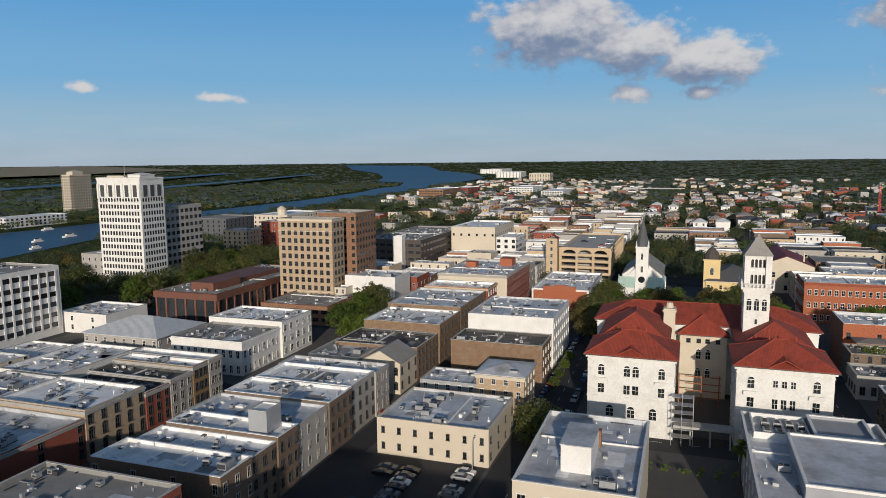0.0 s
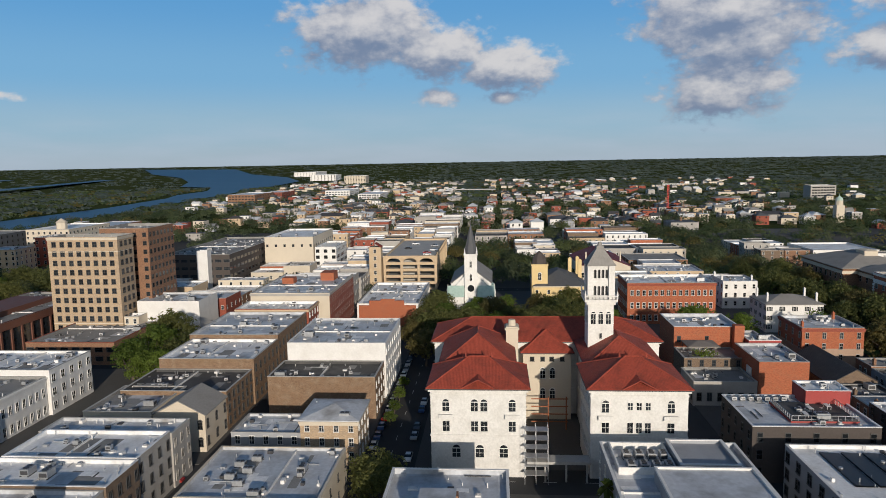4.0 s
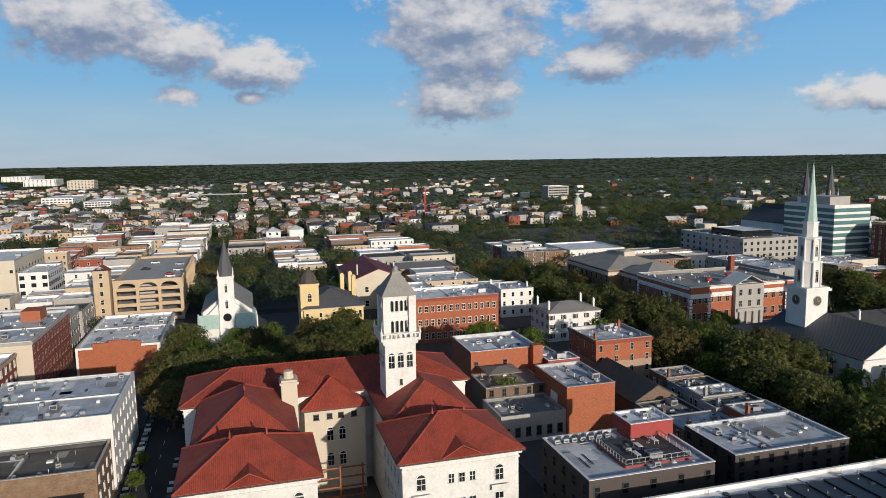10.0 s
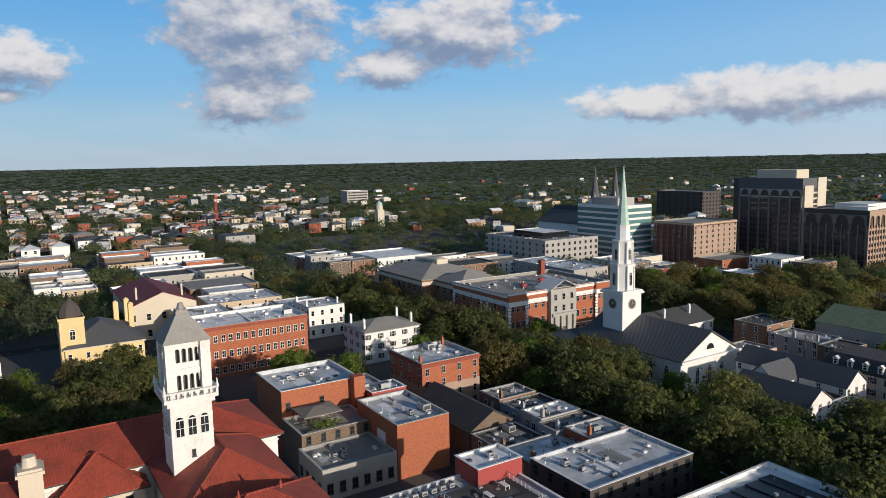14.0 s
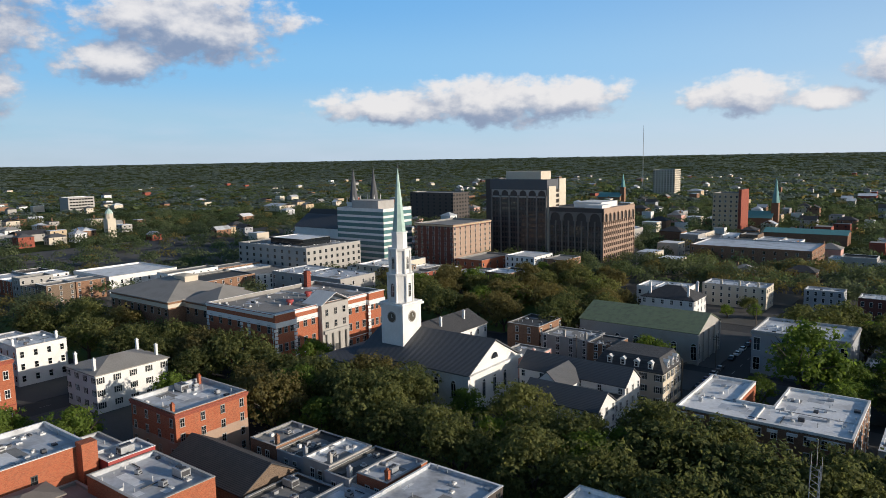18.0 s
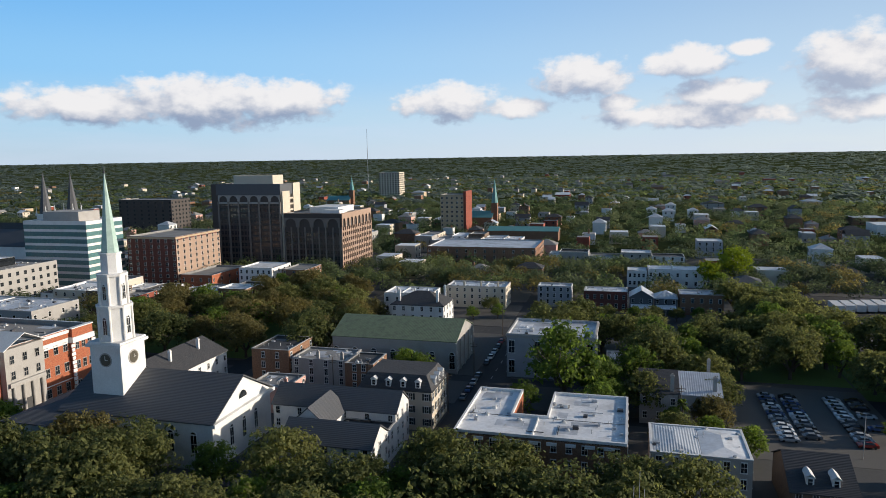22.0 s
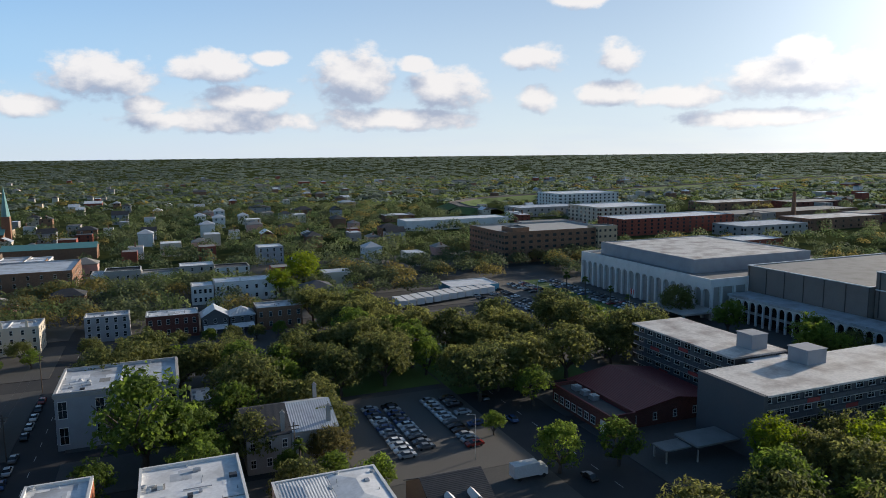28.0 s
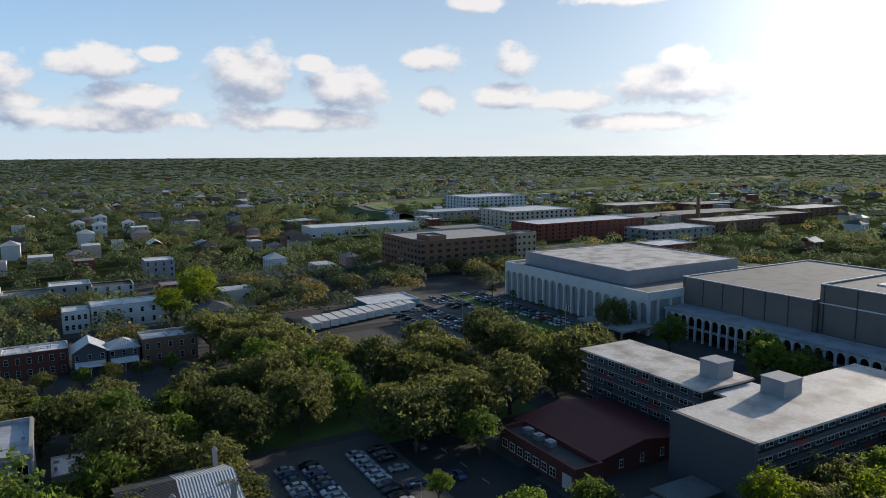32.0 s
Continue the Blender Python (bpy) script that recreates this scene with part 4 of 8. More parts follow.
structure("water", w, WATER, "blue river with a wind-rippled surface", "river")
bk = Shape()
for (xa, ya, xb, yb, wd) in ((700, 1150, 2900, 1650, 30), (600, 1500, 2900, 2100, 40), (400, 2300, 2700, 2900, 60)):
    d = Vector((-(yb - ya), xb - xa, 0)).normalized() * wd
    q = [(xa - d.x, ya - d.y), (xb - d.x, yb - d.y), (xb + d.x, yb + d.y), (xa + d.x, ya + d.y)]
    bk.face([(x, y, 1.0 + max(0, ground_z(math.hypot(x - 130, y + 30)))) for x, y in q])
structure("water_back", bk, WATER, "narrow back channel of the river beyond the island", "river")

road = Shape().box(-260, -520, -0.3, 720, 330, 0.02)
structure("road", road, ASPH, "dark grey asphalt streets of the old town grid", "road")
XS = [(-210, -160), (-150, 46), (66, 167), (179, 254), (262, 322), (334, 398), (408, 486), (496, 566), (576, 646), (656, 716)]
YS = [(172, 238), (126, 164), (78, 110), (40, 71), (-35, 27), (-74, -48), (-112, -81), (-162, -152), (-206, -164), (-232, -212), (-292, -238), (-346, -304), (-384, -354), (-440, -394), (-515, -450)]
pv = Shape()
for xa, xb in XS:
    for ya, yb in YS:
        pv.box(xa, ya, -0.2, xb, yb, 0.15)
structure("pavement", pv, PAVE, "pale concrete pavements with kerbs round each block", "pavement")
ln = Shape()
for x in (173, 56, 328, 403):
    for k in range(60):
        y = -500 + k * 9
        ln.box(x - 0.06, y, 0.02, x + 0.06, y + 3, 0.027)
for y in (33.5, -41.5, 118, -117, -147):
    for k in range(60):
        x = 60 + k * 9
        ln.box(x, y - 0.06, 0.02, x + 3, y + 0.06, 0.027)
structure("road_marking", ln, PAINTL, "worn white dashed lane lines", "road marking")
lots = Shape().box(66, -246, 0.15, 106, -192, 0.19)
structure("pavement_lot_1", lots, GRAVEL, "pale worn parking lot beside old houses", "parking lot")
structure("pavement_lot_2", Shape().box(-62, -398, 0.15, 8, -300, 0.19), GRAVEL, "wide worn parking lot by the arena", "parking lot")
structure("pavement_lot_3", Shape().box(104, 41, 0.15, 145, 71, 0.19), ASPH, "dark asphalt parking lot in shade", "parking lot")
lawn = Shape().box(262.5, -34, 0.15, 321.5, 26, 0.2).box(20, -291, 0.15, 66, -239, 0.2).box(66.5, -291, 0.15, 125, -250, 0.2).box(66, -139, 0.02, 700, -122, 0.16).box(-50, -298, 0.15, -30, -262, 0.2)
lawn.box(262, -345, 0.15, 322, -240, 0.2).box(-48, -395, 0.19, -38, -300, 0.22)
structure("lawn", lawn, GRASS, "green lawns of squares and avenue medians", "lawn")
mr = Shape()
for xa, ya, xb, yb in ((300, 2600, 3100, 3000), (-200, 1900, 900, 2100)):
    pts = [(xa, ya), (xb, yb - 500), (xb + 300, yb + 500), (xa - 100, yb + 900)]
    mr.face([(x, y, 2.5 + ground_z(math.hypot(x - 130, y + 30))) for x, y in pts])
structure("marsh", mr, material("tan marsh grass", (0.24, 0.2, 0.12), 0.95, 0.2, 0.01, 0.2, 0.0), "pale tan marsh beyond the river woods", "marsh")
hw = Shape()
for e in (-7, 7):
    hw.face([(1050, 46 + e - 5.5, 1.2), (1900, 58 + e - 5.5, 1.2), (1900, 58 + e + 5.5, 1.2), (1050, 46 + e + 5.5, 1.2)])
structure("road_highway", hw, CONC, "long straight grey highway running through the woods", "road")
ov = Shape().box(1560, 6, 6.4, 1572, 104, 8.2)
for y in (14, 54, 96):
    ov.box(1563, y - 0.8, 0, 1569, y + 0.8, 6.4)
structure("bridge", ov, CONC, "pale concrete overpass across the highway", "bridge")
RAMP = [(-210, -790), (-200, -850), (-215, -920), (-270, -980), (-360, -1020), (-480, -1060), (-700, -1130), (-1100, -1240), (-1700, -1400)]
rp, bank_ = Shape(), Shape()
for (xa, ya), (xb, yb) in zip(RAMP, RAMP[1:]):
    n = Vector((-(yb - ya), xb - xa, 0)).normalized()
    for shape, half, low_, high_ in ((rp, 7, 5.0, 6.9), (bank_, 26, -0.5, 5.8)):
        d, e = n * half, n * 7.2
        if shape is rp:
            shape.face([(xa - d.x, ya - d.y, 6), (xb - d.x, yb - d.y, 6), (xb + d.x, yb + d.y, 6), (xa + d.x, ya + d.y, 6)])
            for k in (-1, 1):
                shape.face([(xa + k * d.x, ya + k * d.y, 5), (xb + k * d.x, yb + k * d.y, 5), (xb + k * d.x, yb + k * d.y, 6.9), (xa + k * d.x, ya + k * d.y, 6.9)])
        else:
            for k in (-1, 1):
                shape.face([(xa + k * e.x, ya + k * e.y, high_), (xb + k * e.x, yb + k * e.y, high_), (xb + k * d.x, yb + k * d.y, low_), (xa + k * d.x, ya + k * d.y, low_)])
structure("road_ramp", rp, GRAVEL, "pale curving highway ramp on a low bank", "road")
structure("ramp_bank", bank_, GRASS, "green grass banks below the highway ramp", "lawn")


# ---- the courthouse with the red tiled roofs ----
def courthouse():
    b = thing("courthouse", "white marble courthouse with red clay tile hipped roofs and bell tower", "courthouse", 200, -5, 0)
    walls = [("front_pavilion", (175.3, 1.6, 192, 22.6), 20.6), ("front_pavilion", (175.3, -33.2, 193, -12.4), 20.6), ("side_wing", (192, 4, 216, 21), 21), ("side_wing", (193, -31.5, 216, -14), 21), ("rear_wing", (215, -36, 235, 25), 21)]
    for name, (x0, y0, x1, y1), h in walls:
        p = part(name, Shape().ring(x0, y0, x1, y1, 0, h, 0.6), MARBLE, b)
        part("cornice", Shape().ring(x0 - 0.5, y0 - 0.5, x1 + 0.5, y1 + 0.5, h - 0.9, h - 0.3, 0.5).ring(x0 - 0.15, y0 - 0.15, x1 + 0.15, y1 + 0.15, h - 1.8, h - 1.5, 0.16), MARBLE, p)
        part("string_course", Shape().ring(x0 - 0.15, y0 - 0.15, x1 + 0.15, y1 + 0.15, 9.4, 9.8, 0.16), MARBLE, p)
    part("inner_pavilion", Shape().ring(210.5, -12, 217, 0.8, 0, 18.6, 0.5), CREAM, b, "cream rendered inner pavilion")
    roofs = [((175.3, 1.6, 192, 22.6), 20.6, 4.7, 0.9), ((175.3, -33.2, 193, -12.4), 20.6, 4.7, 0.9), ((190, 3.6, 216, 21.6), 21.0, 5.9, 0.5), ((191, -31.8, 216, -13.6), 20.8, 5.2, 0.5), ((215, -36, 235, 25), 20.8, 4.4, 0.9), ((210.5, -12, 224, 0.8), 18.8, 4.6, 0.7)]
    for (x0, y0, x1, y1), z, rise, over in roofs:
        r = part("roof", Shape().hip(x0, y0, x1, y1, z, rise, over, 0, 1, 0.35), [TILEX, TILE], b, "red clay tile roof")
        # ridge and hip rolls
        s = Shape()
        X0, Y0, X1, Y1 = x0 - over, y0 - over, x1 + over, y1 + over
        hh = min(X1 - X0, Y1 - Y0) / 2
        if X1 - X0 > Y1 - Y0:
            a, c = (X0 + hh, (Y0 + Y1) / 2, z + rise), (X1 - hh, (Y0 + Y1) / 2, z + rise)
            e = [((X0, Y0, z), a), ((X0, Y1, z), a), ((X1, Y0, z), c), ((X1, Y1, z), c), (a, c)]
        else:
            a, c = ((X0 + X1) / 2, Y0 + hh, z + rise), ((X0 + X1) / 2, Y1 - hh, z + rise)
            e = [((X0, Y0, z), a), ((X1, Y0, z), a), ((X0, Y1, z), c), ((X1, Y1, z), c), (a, c)]
        for p, q in e:
            limb(s, p, q, 0.2, 0.2, 6)
        part("ridge_roll", s, TILE, r)
        part("gutter", Shape().ring(X0 - 0.12, Y0 - 0.12, X1 + 0.12, Y1 + 0.12, z - 0.34, z - 0.12, 0.14), DARKM, r)
    # small tiled gablets on the front slopes
    for y in (12.1, -22.8):
        part("gablet", Shape().gable(174.6, y - 3.4, 180.5, y + 3.4, 20.7, 2.0, "x", 0.3), TILEX, b, "red tiled gablet on the front slope")
    for x, y, z in ((183.6, 9, 25.3), (183.6, 15, 25.3), (184, -20, 25.3), (184, -26, 25.3), (203, 12.6, 26.9)):
        part("finial", Shape().cone(x, y, 0.3, z - 0.2, 0.12, z + 0.5, 6).cone(x, y, 0.22, z + 0.5, 0.05, z + 1.0, 6), TILE, b)
    part("chimney", Shape().box(207.5, 2.2, 0, 211.5, 5.4, 26.5).box(207.2, 1.9, 25.6, 211.8, 5.7, 26.1).cone(209.5, 3.8, 1.1, 26.5, 0.9, 28, 10), CREAM, b, "cream rendered chimney stack")
    # front windows
    for y0, y1, ys in ((1.6, 22.6, (19.2, 12.9, 10.8, 4.6)), (-33.2, -12.4, (-15.6, -29.6))):
        for y in ys:
            window_at(b, "W", 175.3, y, 15.2, 1.5, 2.0, "arch")
            window_at(b, "W", 175.3, y, 10.6, 1.5, 2.3)
        for y in ys[:1] + ys[-1:]:
            part("balcony", Shape().box(174.5, y - 1.6, 13.6, 175.3, y + 1.6, 13.85).box(174.5, y - 1.6, 13.85, 174.65, y + 1.6, 14.6), MARBLE, b, "marble balconette")
    for y in (-20.9, -22.8, -24.7):
        window_at(b, "W", 175.3, y, 10.6, 1.2, 2.3)
        window_at(b, "W", 175.3, y, 15.8, 1.0, 1.6)
    for y in (17, 11.8, 6.5, -16, -22.8, -29):
        window_at(b, "W", 175.3, y, 4.6, 1.8, 2.0, "arch")
    for i in range(5):
        for z in (4.6, 10.6, 15.4):
            window_at(b, "N", 178 + i * 3, 22.6, z, 1.4, 2.1, "arch" if z > 15 else "white")
            window_at(b, "S", 178 + i * 3, 1.6, z, 1.4, 2.1)
            window_at(b, "N", 178 + i * 3, -12.4, z, 1.4, 2.1)
    for y in (-9.6, -6.8, -4.4, -1.6):
        window_at(b, "W", 210.5, y, 16.4, 1.0, 1.0, "plain")
    for y in (-7.0, -4.4):
        window_at(b, "W", 210.5, y, 11.6, 1.3, 2.2, "arch")
        window_at(b, "W", 210.5, y, 6.0, 1.3, 2.2, "arch")
    # tower
    cx, cy, r = 206.6, -18.6, 3.2
    t = part("bell_tower", Shape().box(cx - r, cy - r, 0, cx + r, cy + r, 34), MARBLE, b, "square white marble bell tower")
    part("belfry_cornice", Shape().box(cx - r - 0.9, cy - r - 0.9, 34, cx + r + 0.9, cy + r + 0.9, 34.6).box(cx - r - 0.45, cy - r - 0.45, 33.2, cx + r + 0.45, cy + r + 0.45, 34), MARBLE, t)
    bal = Shape()
    for k in range(-4, 5):
        for sx, sy in ((1, 0), (0, 1)):
            for e in (-1, 1):
                x, y = (cx + e * (r + 0.7), cy + k * 1.0) if sx else (cx + k * 1.0, cy + e * (r + 0.7))
                bal.box(x - 0.14, y - 0.14, 34.6, x + 0.14, y + 0.14, 35.4)
    bal.ring(cx - r - 0.9, cy - r - 0.9, cx + r + 0.9, cy + r + 0.9, 35.4, 35.65, 0.4)
    part("balustrade", bal, MARBLE, t)
    q = r - 0.55
    for z0, z1 in ((34.6, 39.0), (39.0, 43.2)):
        # dark box inside stands for the shade behind the arches
        s = Shape().box(cx - q + 0.9, cy - q + 0.9, z0, cx + q - 0.9, cy + q - 0.9, z1 - 0.6, 1)
        for ex in (-1, 1):
            for ey in (-1, 1):
                s.box(cx + ex * q - 0.75, cy + ey * q - 0.75, z0, cx + ex * q + 0.75, cy + ey * q + 0.75, z1)
        s.ring(cx - q - 0.3, cy - q - 0.3, cx + q + 0.3, cy + q + 0.3, z1 - 0.7, z1, 0.8).ring(cx - q - 0.1, cy - q - 0.1, cx + q + 0.1, cy + q + 0.1, z0, z0 + 0.9, 0.4)
        for f_, at_f, c_ in (("W", cx - q, cy), ("E", cx + q, cy), ("N", cy + q, cx), ("S", cy - q, cx)):
            arcade(t, f_, at_f, c_ - q + 0.7, c_ + q - 0.7, 4, z0 + 0.9, z1 - 0.7, MARBLE, 0.14, 0.12, 6)
        part("belfry", s, [MARBLE, FRAMED], t, "arcaded belfry stage with a dark core as shade")
    part("tower_roof", Shape().cone(cx, cy, 5.3, 43.2, 1.2, 47.4, 4, 0, math.pi / 4).cone(cx, cy, 1.4, 47.4, 1.2, 47.9, 4, 0, math.pi / 4).cone(cx, cy, 0.7, 47.9, 0.4, 48.9, 6), SLATEL, t, "grey pyramid roof with lantern")
    for e in (-1, 1):
        for f in (-1, 1):
            part("pinnacle", Shape().cone(cx + e * 4.0, cy + f * 4.0, 0.3, 35.5, 0.05, 37.0, 6), MARBLE, t)
    for k in (-1.9, 0, 1.9):
        window_at(b, "W", cx - r, cy + k, 28.2, 1.2, 2.6, "arch")
        window_at(b, "N", cx + k, cy + r, 28.2, 1.2, 2.6, "arch")
        window_at(b, "S", cx + k, cy - r, 28.2, 1.2, 2.6, "arch")
    for z in (24.6, 22.0):
        window_at(b, "W", cx - r, cy, z, 0.4, 1.0, "plain")
    return b


courthouse()
# steel shoring and scaffold in the court
sc = thing("scaffold_tower", "galvanised scaffold stair against the marble courthouse wall", "scaffold", 173, 0, 0.15)
s = Shape()
for x in (171.6, 174.2):
    for y in (-3, -0.4, 2.0):
        s.box(x - 0.05, y - 0.05, 0.15, x + 0.05, y + 0.05, 13)
for z in (2.2, 4.2, 6.2, 8.2, 10.2, 12.2):
    s.box(171.6, -3, z, 174.2, 2, z + 0.06)
    s.box(171.6, -3.05, z + 1, 174.2, -2.95, z + 1.05)
part("frame", s, METAL, sc)
st = thing("steel_shoring", "orange steel shoring beams across the courthouse court", "shoring", 202, -5, 0.1)
for k in range(4):
    part("beam", Shape().box(203 + k * 0.1, -10.5, 2.2 + k * 2.0, 203.25 + k * 0.1, -1.0, 2.45 + k * 2.0), ORANGES, st)
for y in (-10, -5.4, 0.6):
    part("post", Shape().box(203, y - 0.15, 0.1, 203.4, y + 0.15, 9), ORANGES, st)
lk = thing("link_canopy", "pale flat canopy bridging the courthouse court", "canopy", 175, -5, 0.15)
part("roof", Shape().box(172.6, -12.3, 4.3, 176.4, 1.5, 4.9), CONC, lk)
for y in (-11.5, -7, -2.5):
    part("post", Shape().box(173, y - 0.2, 0.15, 173.4, y + 0.2, 4.3), CONC, lk)

# ---- west of the courthouse ----
b = building("flat_roofed_building", "cream-fronted building with grey roof and white stair penthouse", (112, 6, 147.5, 27), 13.6, CREAM, SILVER, 3, W=5, N=8, para=0.9, coping=WHITE, win=(1.4, 1.9))
p = part("penthouse", Shape().box(120, 14.6, 13.6, 131, 20, 18.6), WHITE, b, "white stair penthouse")
part("penthouse_roof", Shape().box(119.8, 14.4, 18.6, 131.2, 20.2, 18.8), SILVER, p)
part("louvre", Shape().box(131.5, 14.2, 14, 133.2, 20, 17.4), BROWN, p)
b = building("service_building", "pale grey building with parapets and rows of rooftop chillers", (118, -40, 166, -13), 11.4, GREYP, SILVER, 3, W=5, N=8, para=1.0, coping=WHITE)
part("raised_block", Shape().box(126, -38, 11.4, 150, -20.5, 14.0), GREYP, b, "raised grey plant block")
part("raised_roof", Shape().box(126.4, -37.6, 14.0, 149.6, -20.9, 14.1), SILVER, b)
part("raised_coping", Shape().ring(125.9, -38.1, 150.1, -20.4, 14.0, 14.5, 0.5), WHITE, b)
part("screen_coping", Shape().ring(152.9, -37.1, 165.1, -25.9, 13.4, 13.6, 0.6), WHITE, b)
part("chiller_screen", Shape().ring(153, -25.4, 165, -14.6, 11.4, 12.8, 0.3), WHITE, b, "white screen round the chillers")
part("screen_block", Shape().ring(153, -37, 165, -26, 11.4, 13.4, 0.4).box(153.4, -36.6, 12.4, 164.6, -26.4, 12.8), GREYP, b)
b = building("low_gallery", "white-walled building with long rows of solar panels on its roof", (100, -116.5, 167.5, -50.5), 11.0, GREYP, MEMB, 3, N=14, E=12, para=0.7, coping=WHITE, win=(1.6, 2.0), style="dark")
for i in range(4):
    for j in range(14):
        x, y = 104 + i * 15.4, -113 + j * 4.1
        if i == 2 and j in (12, 13):
            continue
        p = Shape()
        p.face([(x, y, 11.2), (x + 14.4, y, 11.2), (x + 14.4, y + 3.8, 11.42), (x, y + 3.8, 11.42)])
        p.face([(x, y + 3.8, 11.05), (x + 14.4, y + 3.8, 11.05), (x + 14.4, y, 11.05), (x, y, 11.05)])
        p.face([(x, y + 3.8, 11.42), (x + 14.4, y + 3.8, 11.42), (x + 14.4, y + 3.8, 11.05), (x, y + 3.8, 11.05)])
        part("solar_panel", p, SOLAR, b, "dark solar panel row")

# ---- north side of State Street and the blocks beyond ----
building("stucco_building", "plain cream stucco building with a grey roof beside a parking lot", (145.5, 40.5, 169, 68), 8.4, CREAM, SILVER, 2, W=7, S=4, para=0.6, coping=CREAM, win=(0.7, 1.4), style="dark")
b = building("corner_building", "buff brick three-storey corner building with shallow grey roof", (179.5, 40, 193.5, 53.5), 10.8, BUFF, SILVER, 3, W=4, S=4, para=0.25, cornice=CREAM, win=(1.0, 1.8))
part("hip_roof", Shape().hip(179.5, 40, 193.5, 53.5, 11.2, 1.6, 0.5), SILVER, b)
building("side_annexe", "low grey-walled annexe with machines on its roof", (180.5, 53.7, 193, 70.5), 7.0, GREYP, SILVER, 2, W=5, para=0.5)
building("brick_warehouse", "old brown brick warehouse with a dark roof and painted wall sign", (209.5, 41, 225, 71), 11.0, WORN, TARR, 3, S=4, W=0, para=0.9, win=(0.9, 1.6))
b = building("white_block", "plain white stucco block with a pale roof and white pipework", (225.5, 40.5, 258, 70), 16.6, WHITE, SILVER, 4, S=8, para=0.6, coping=WHITE, W=0, win=(0.9, 1.5))
building("brick_shop_block", "brick shop building with a stained white side wall and cluttered roof", (220, 78.5, 243, 107), 13.0, WORN, MEMB, 3, S=6, W=0, para=0.8, coping=CONC, style="dark")
building("brick_shop_block", "long brown brick shop building with a silver roof", (243.3, 78.5, 278, 108), 14.2, WORN, SILVER, 3, S=9, para=0.9, coping=CONC, style="dark")
building("brick_shop_block", "red brick shop building with tan attic corner", (279, 78, 294, 106), 15.0, RED, MEMB, 4, S=4, W=0, para=1.0, cornice=TAN)
b = building("department_store", "four-storey buff store with brick side wall and grey roof", (296, 74, 343, 106), 18.0, CREAM, SILVER, 4, S=12, para=0.8, cornice=STONE, win=(1.3, 2.2), style="stone")
part("brick_side", Shape().box(296.2, 73.9, 0, 342.8, 74, 17.6), RED, b, "red brick side wall")
arcade(b, "W", 296, 75, 105, 7, 11.5, 16.4, CREAM, 0.9, 0.12)
part("penthouse", Shape().box(330, 80, 18, 338, 86, 21.5), ORANGE, b, "orange brick lift house")
part("lift_house", Shape().box(322, 96, 18, 327, 101, 20.5), ORANGE, b, "small orange brick lift house")
building("store_front", "pale stone store front with classical openings", (344, 76, 366, 106), 15.0, STONE, SILVER, 3, S=6, W=6, para=0.8, cornice=STONE)
building("white_store", "white building with an orange brick stepped wall and pale roof", (318, 41, 370, 67.5), 9.0, WHITE, MEMB, 2, S=9, para=1.0)
b = building("brick_screen_wall", "worn orange brick gable wall with stepped top", (317.2, 42, 317.9, 66.5), 9.2, ORANGE, ORANGE, para=0.1, cat="wall")
part("stepped_top", Shape().box(317.2, 47, 9.3, 317.9, 62, 11.4).box(317.2, 51, 11.4, 317.9, 57, 12.0), ORANGE, b)
building("dark_roofed_row", "low brick shop row with a black roof", (200, 79, 219.7, 108), 10.0, WORN, TARR, 3, S=6, para=0.8, style="dark")
b = house("gabled_hall", "grey stone gabled hall with round-headed windows", (186, 79, 199.5, 92), 9.5, 3.6, CREAM, SLATEL, "x", "gable", 2, S=3, W=3, style="archdark", cat="building")
building("flat_shop", "grey stucco shop with a stained grey roof", (186, 92.5, 206, 110), 9.6, CREAM, GREYR, 2, W=5, para=0.6)
# row south of the broad street
building("corner_block", "tall brick block with a dark grey roof and low plant box", (58, 78, 89.8, 107.5), 15.4, RED, GREYR, 4, S=8, E=6, para=0.8, coping=CONC, win=(1.2, 1.9), style="dark")
rowA = [(100.2, 110, 12.0, OLDBR, MEMB), (110.2, 119, 11.4, OLDBR, MEMB), (119.2, 127, 12.2, OLDBR, MEMB), (127.2, 141, 11.6, STONE, SILVER), (141.2, 152.8, 12.2, OLDBR, MEMB), (153, 167, 12.4, STONE, MEMB), (167.2, 176, 11.8, STONE, SILVER)]
for i, (xa, xb, h, wm_, rm) in enumerate(rowA):
    building("row_building", "weathered brick row building with pale flat roof", (xa, 78.2 + (i % 2) * 0.4, xb, 108.5 - (i % 3)), h, wm_, rm, 3, S=max(3, int((xb - xa) / 2.9)), W=0 if i else 4, para=0.7, coping=MEMB if rm == MEMB else CONC, win=(1.0, 2.0), inset=1.2, style="dark" if i % 3 else "stone")
b = building("stair_house", "tall grey rendered stair tower on a row of roofs", (121, 82, 126.6, 86.5), 17.0, GREYP, MEMB, para=0.3, z0=11.5, cat="stair house")
rowB = [(96, 119.6, 10, RED, SILVER, 3), (119.8, 138.5, 11.8, BUFF, MEMB, 5), (138.7, 147.5, 10, RED, TARR, 3), (147.7, 156.3, 10.6, STONE, TARR, 3), (156.5, 163, 11.8, OCHRE, MEMB, 3), (163.2, 169, 12, STONE, MEMB, 3)]
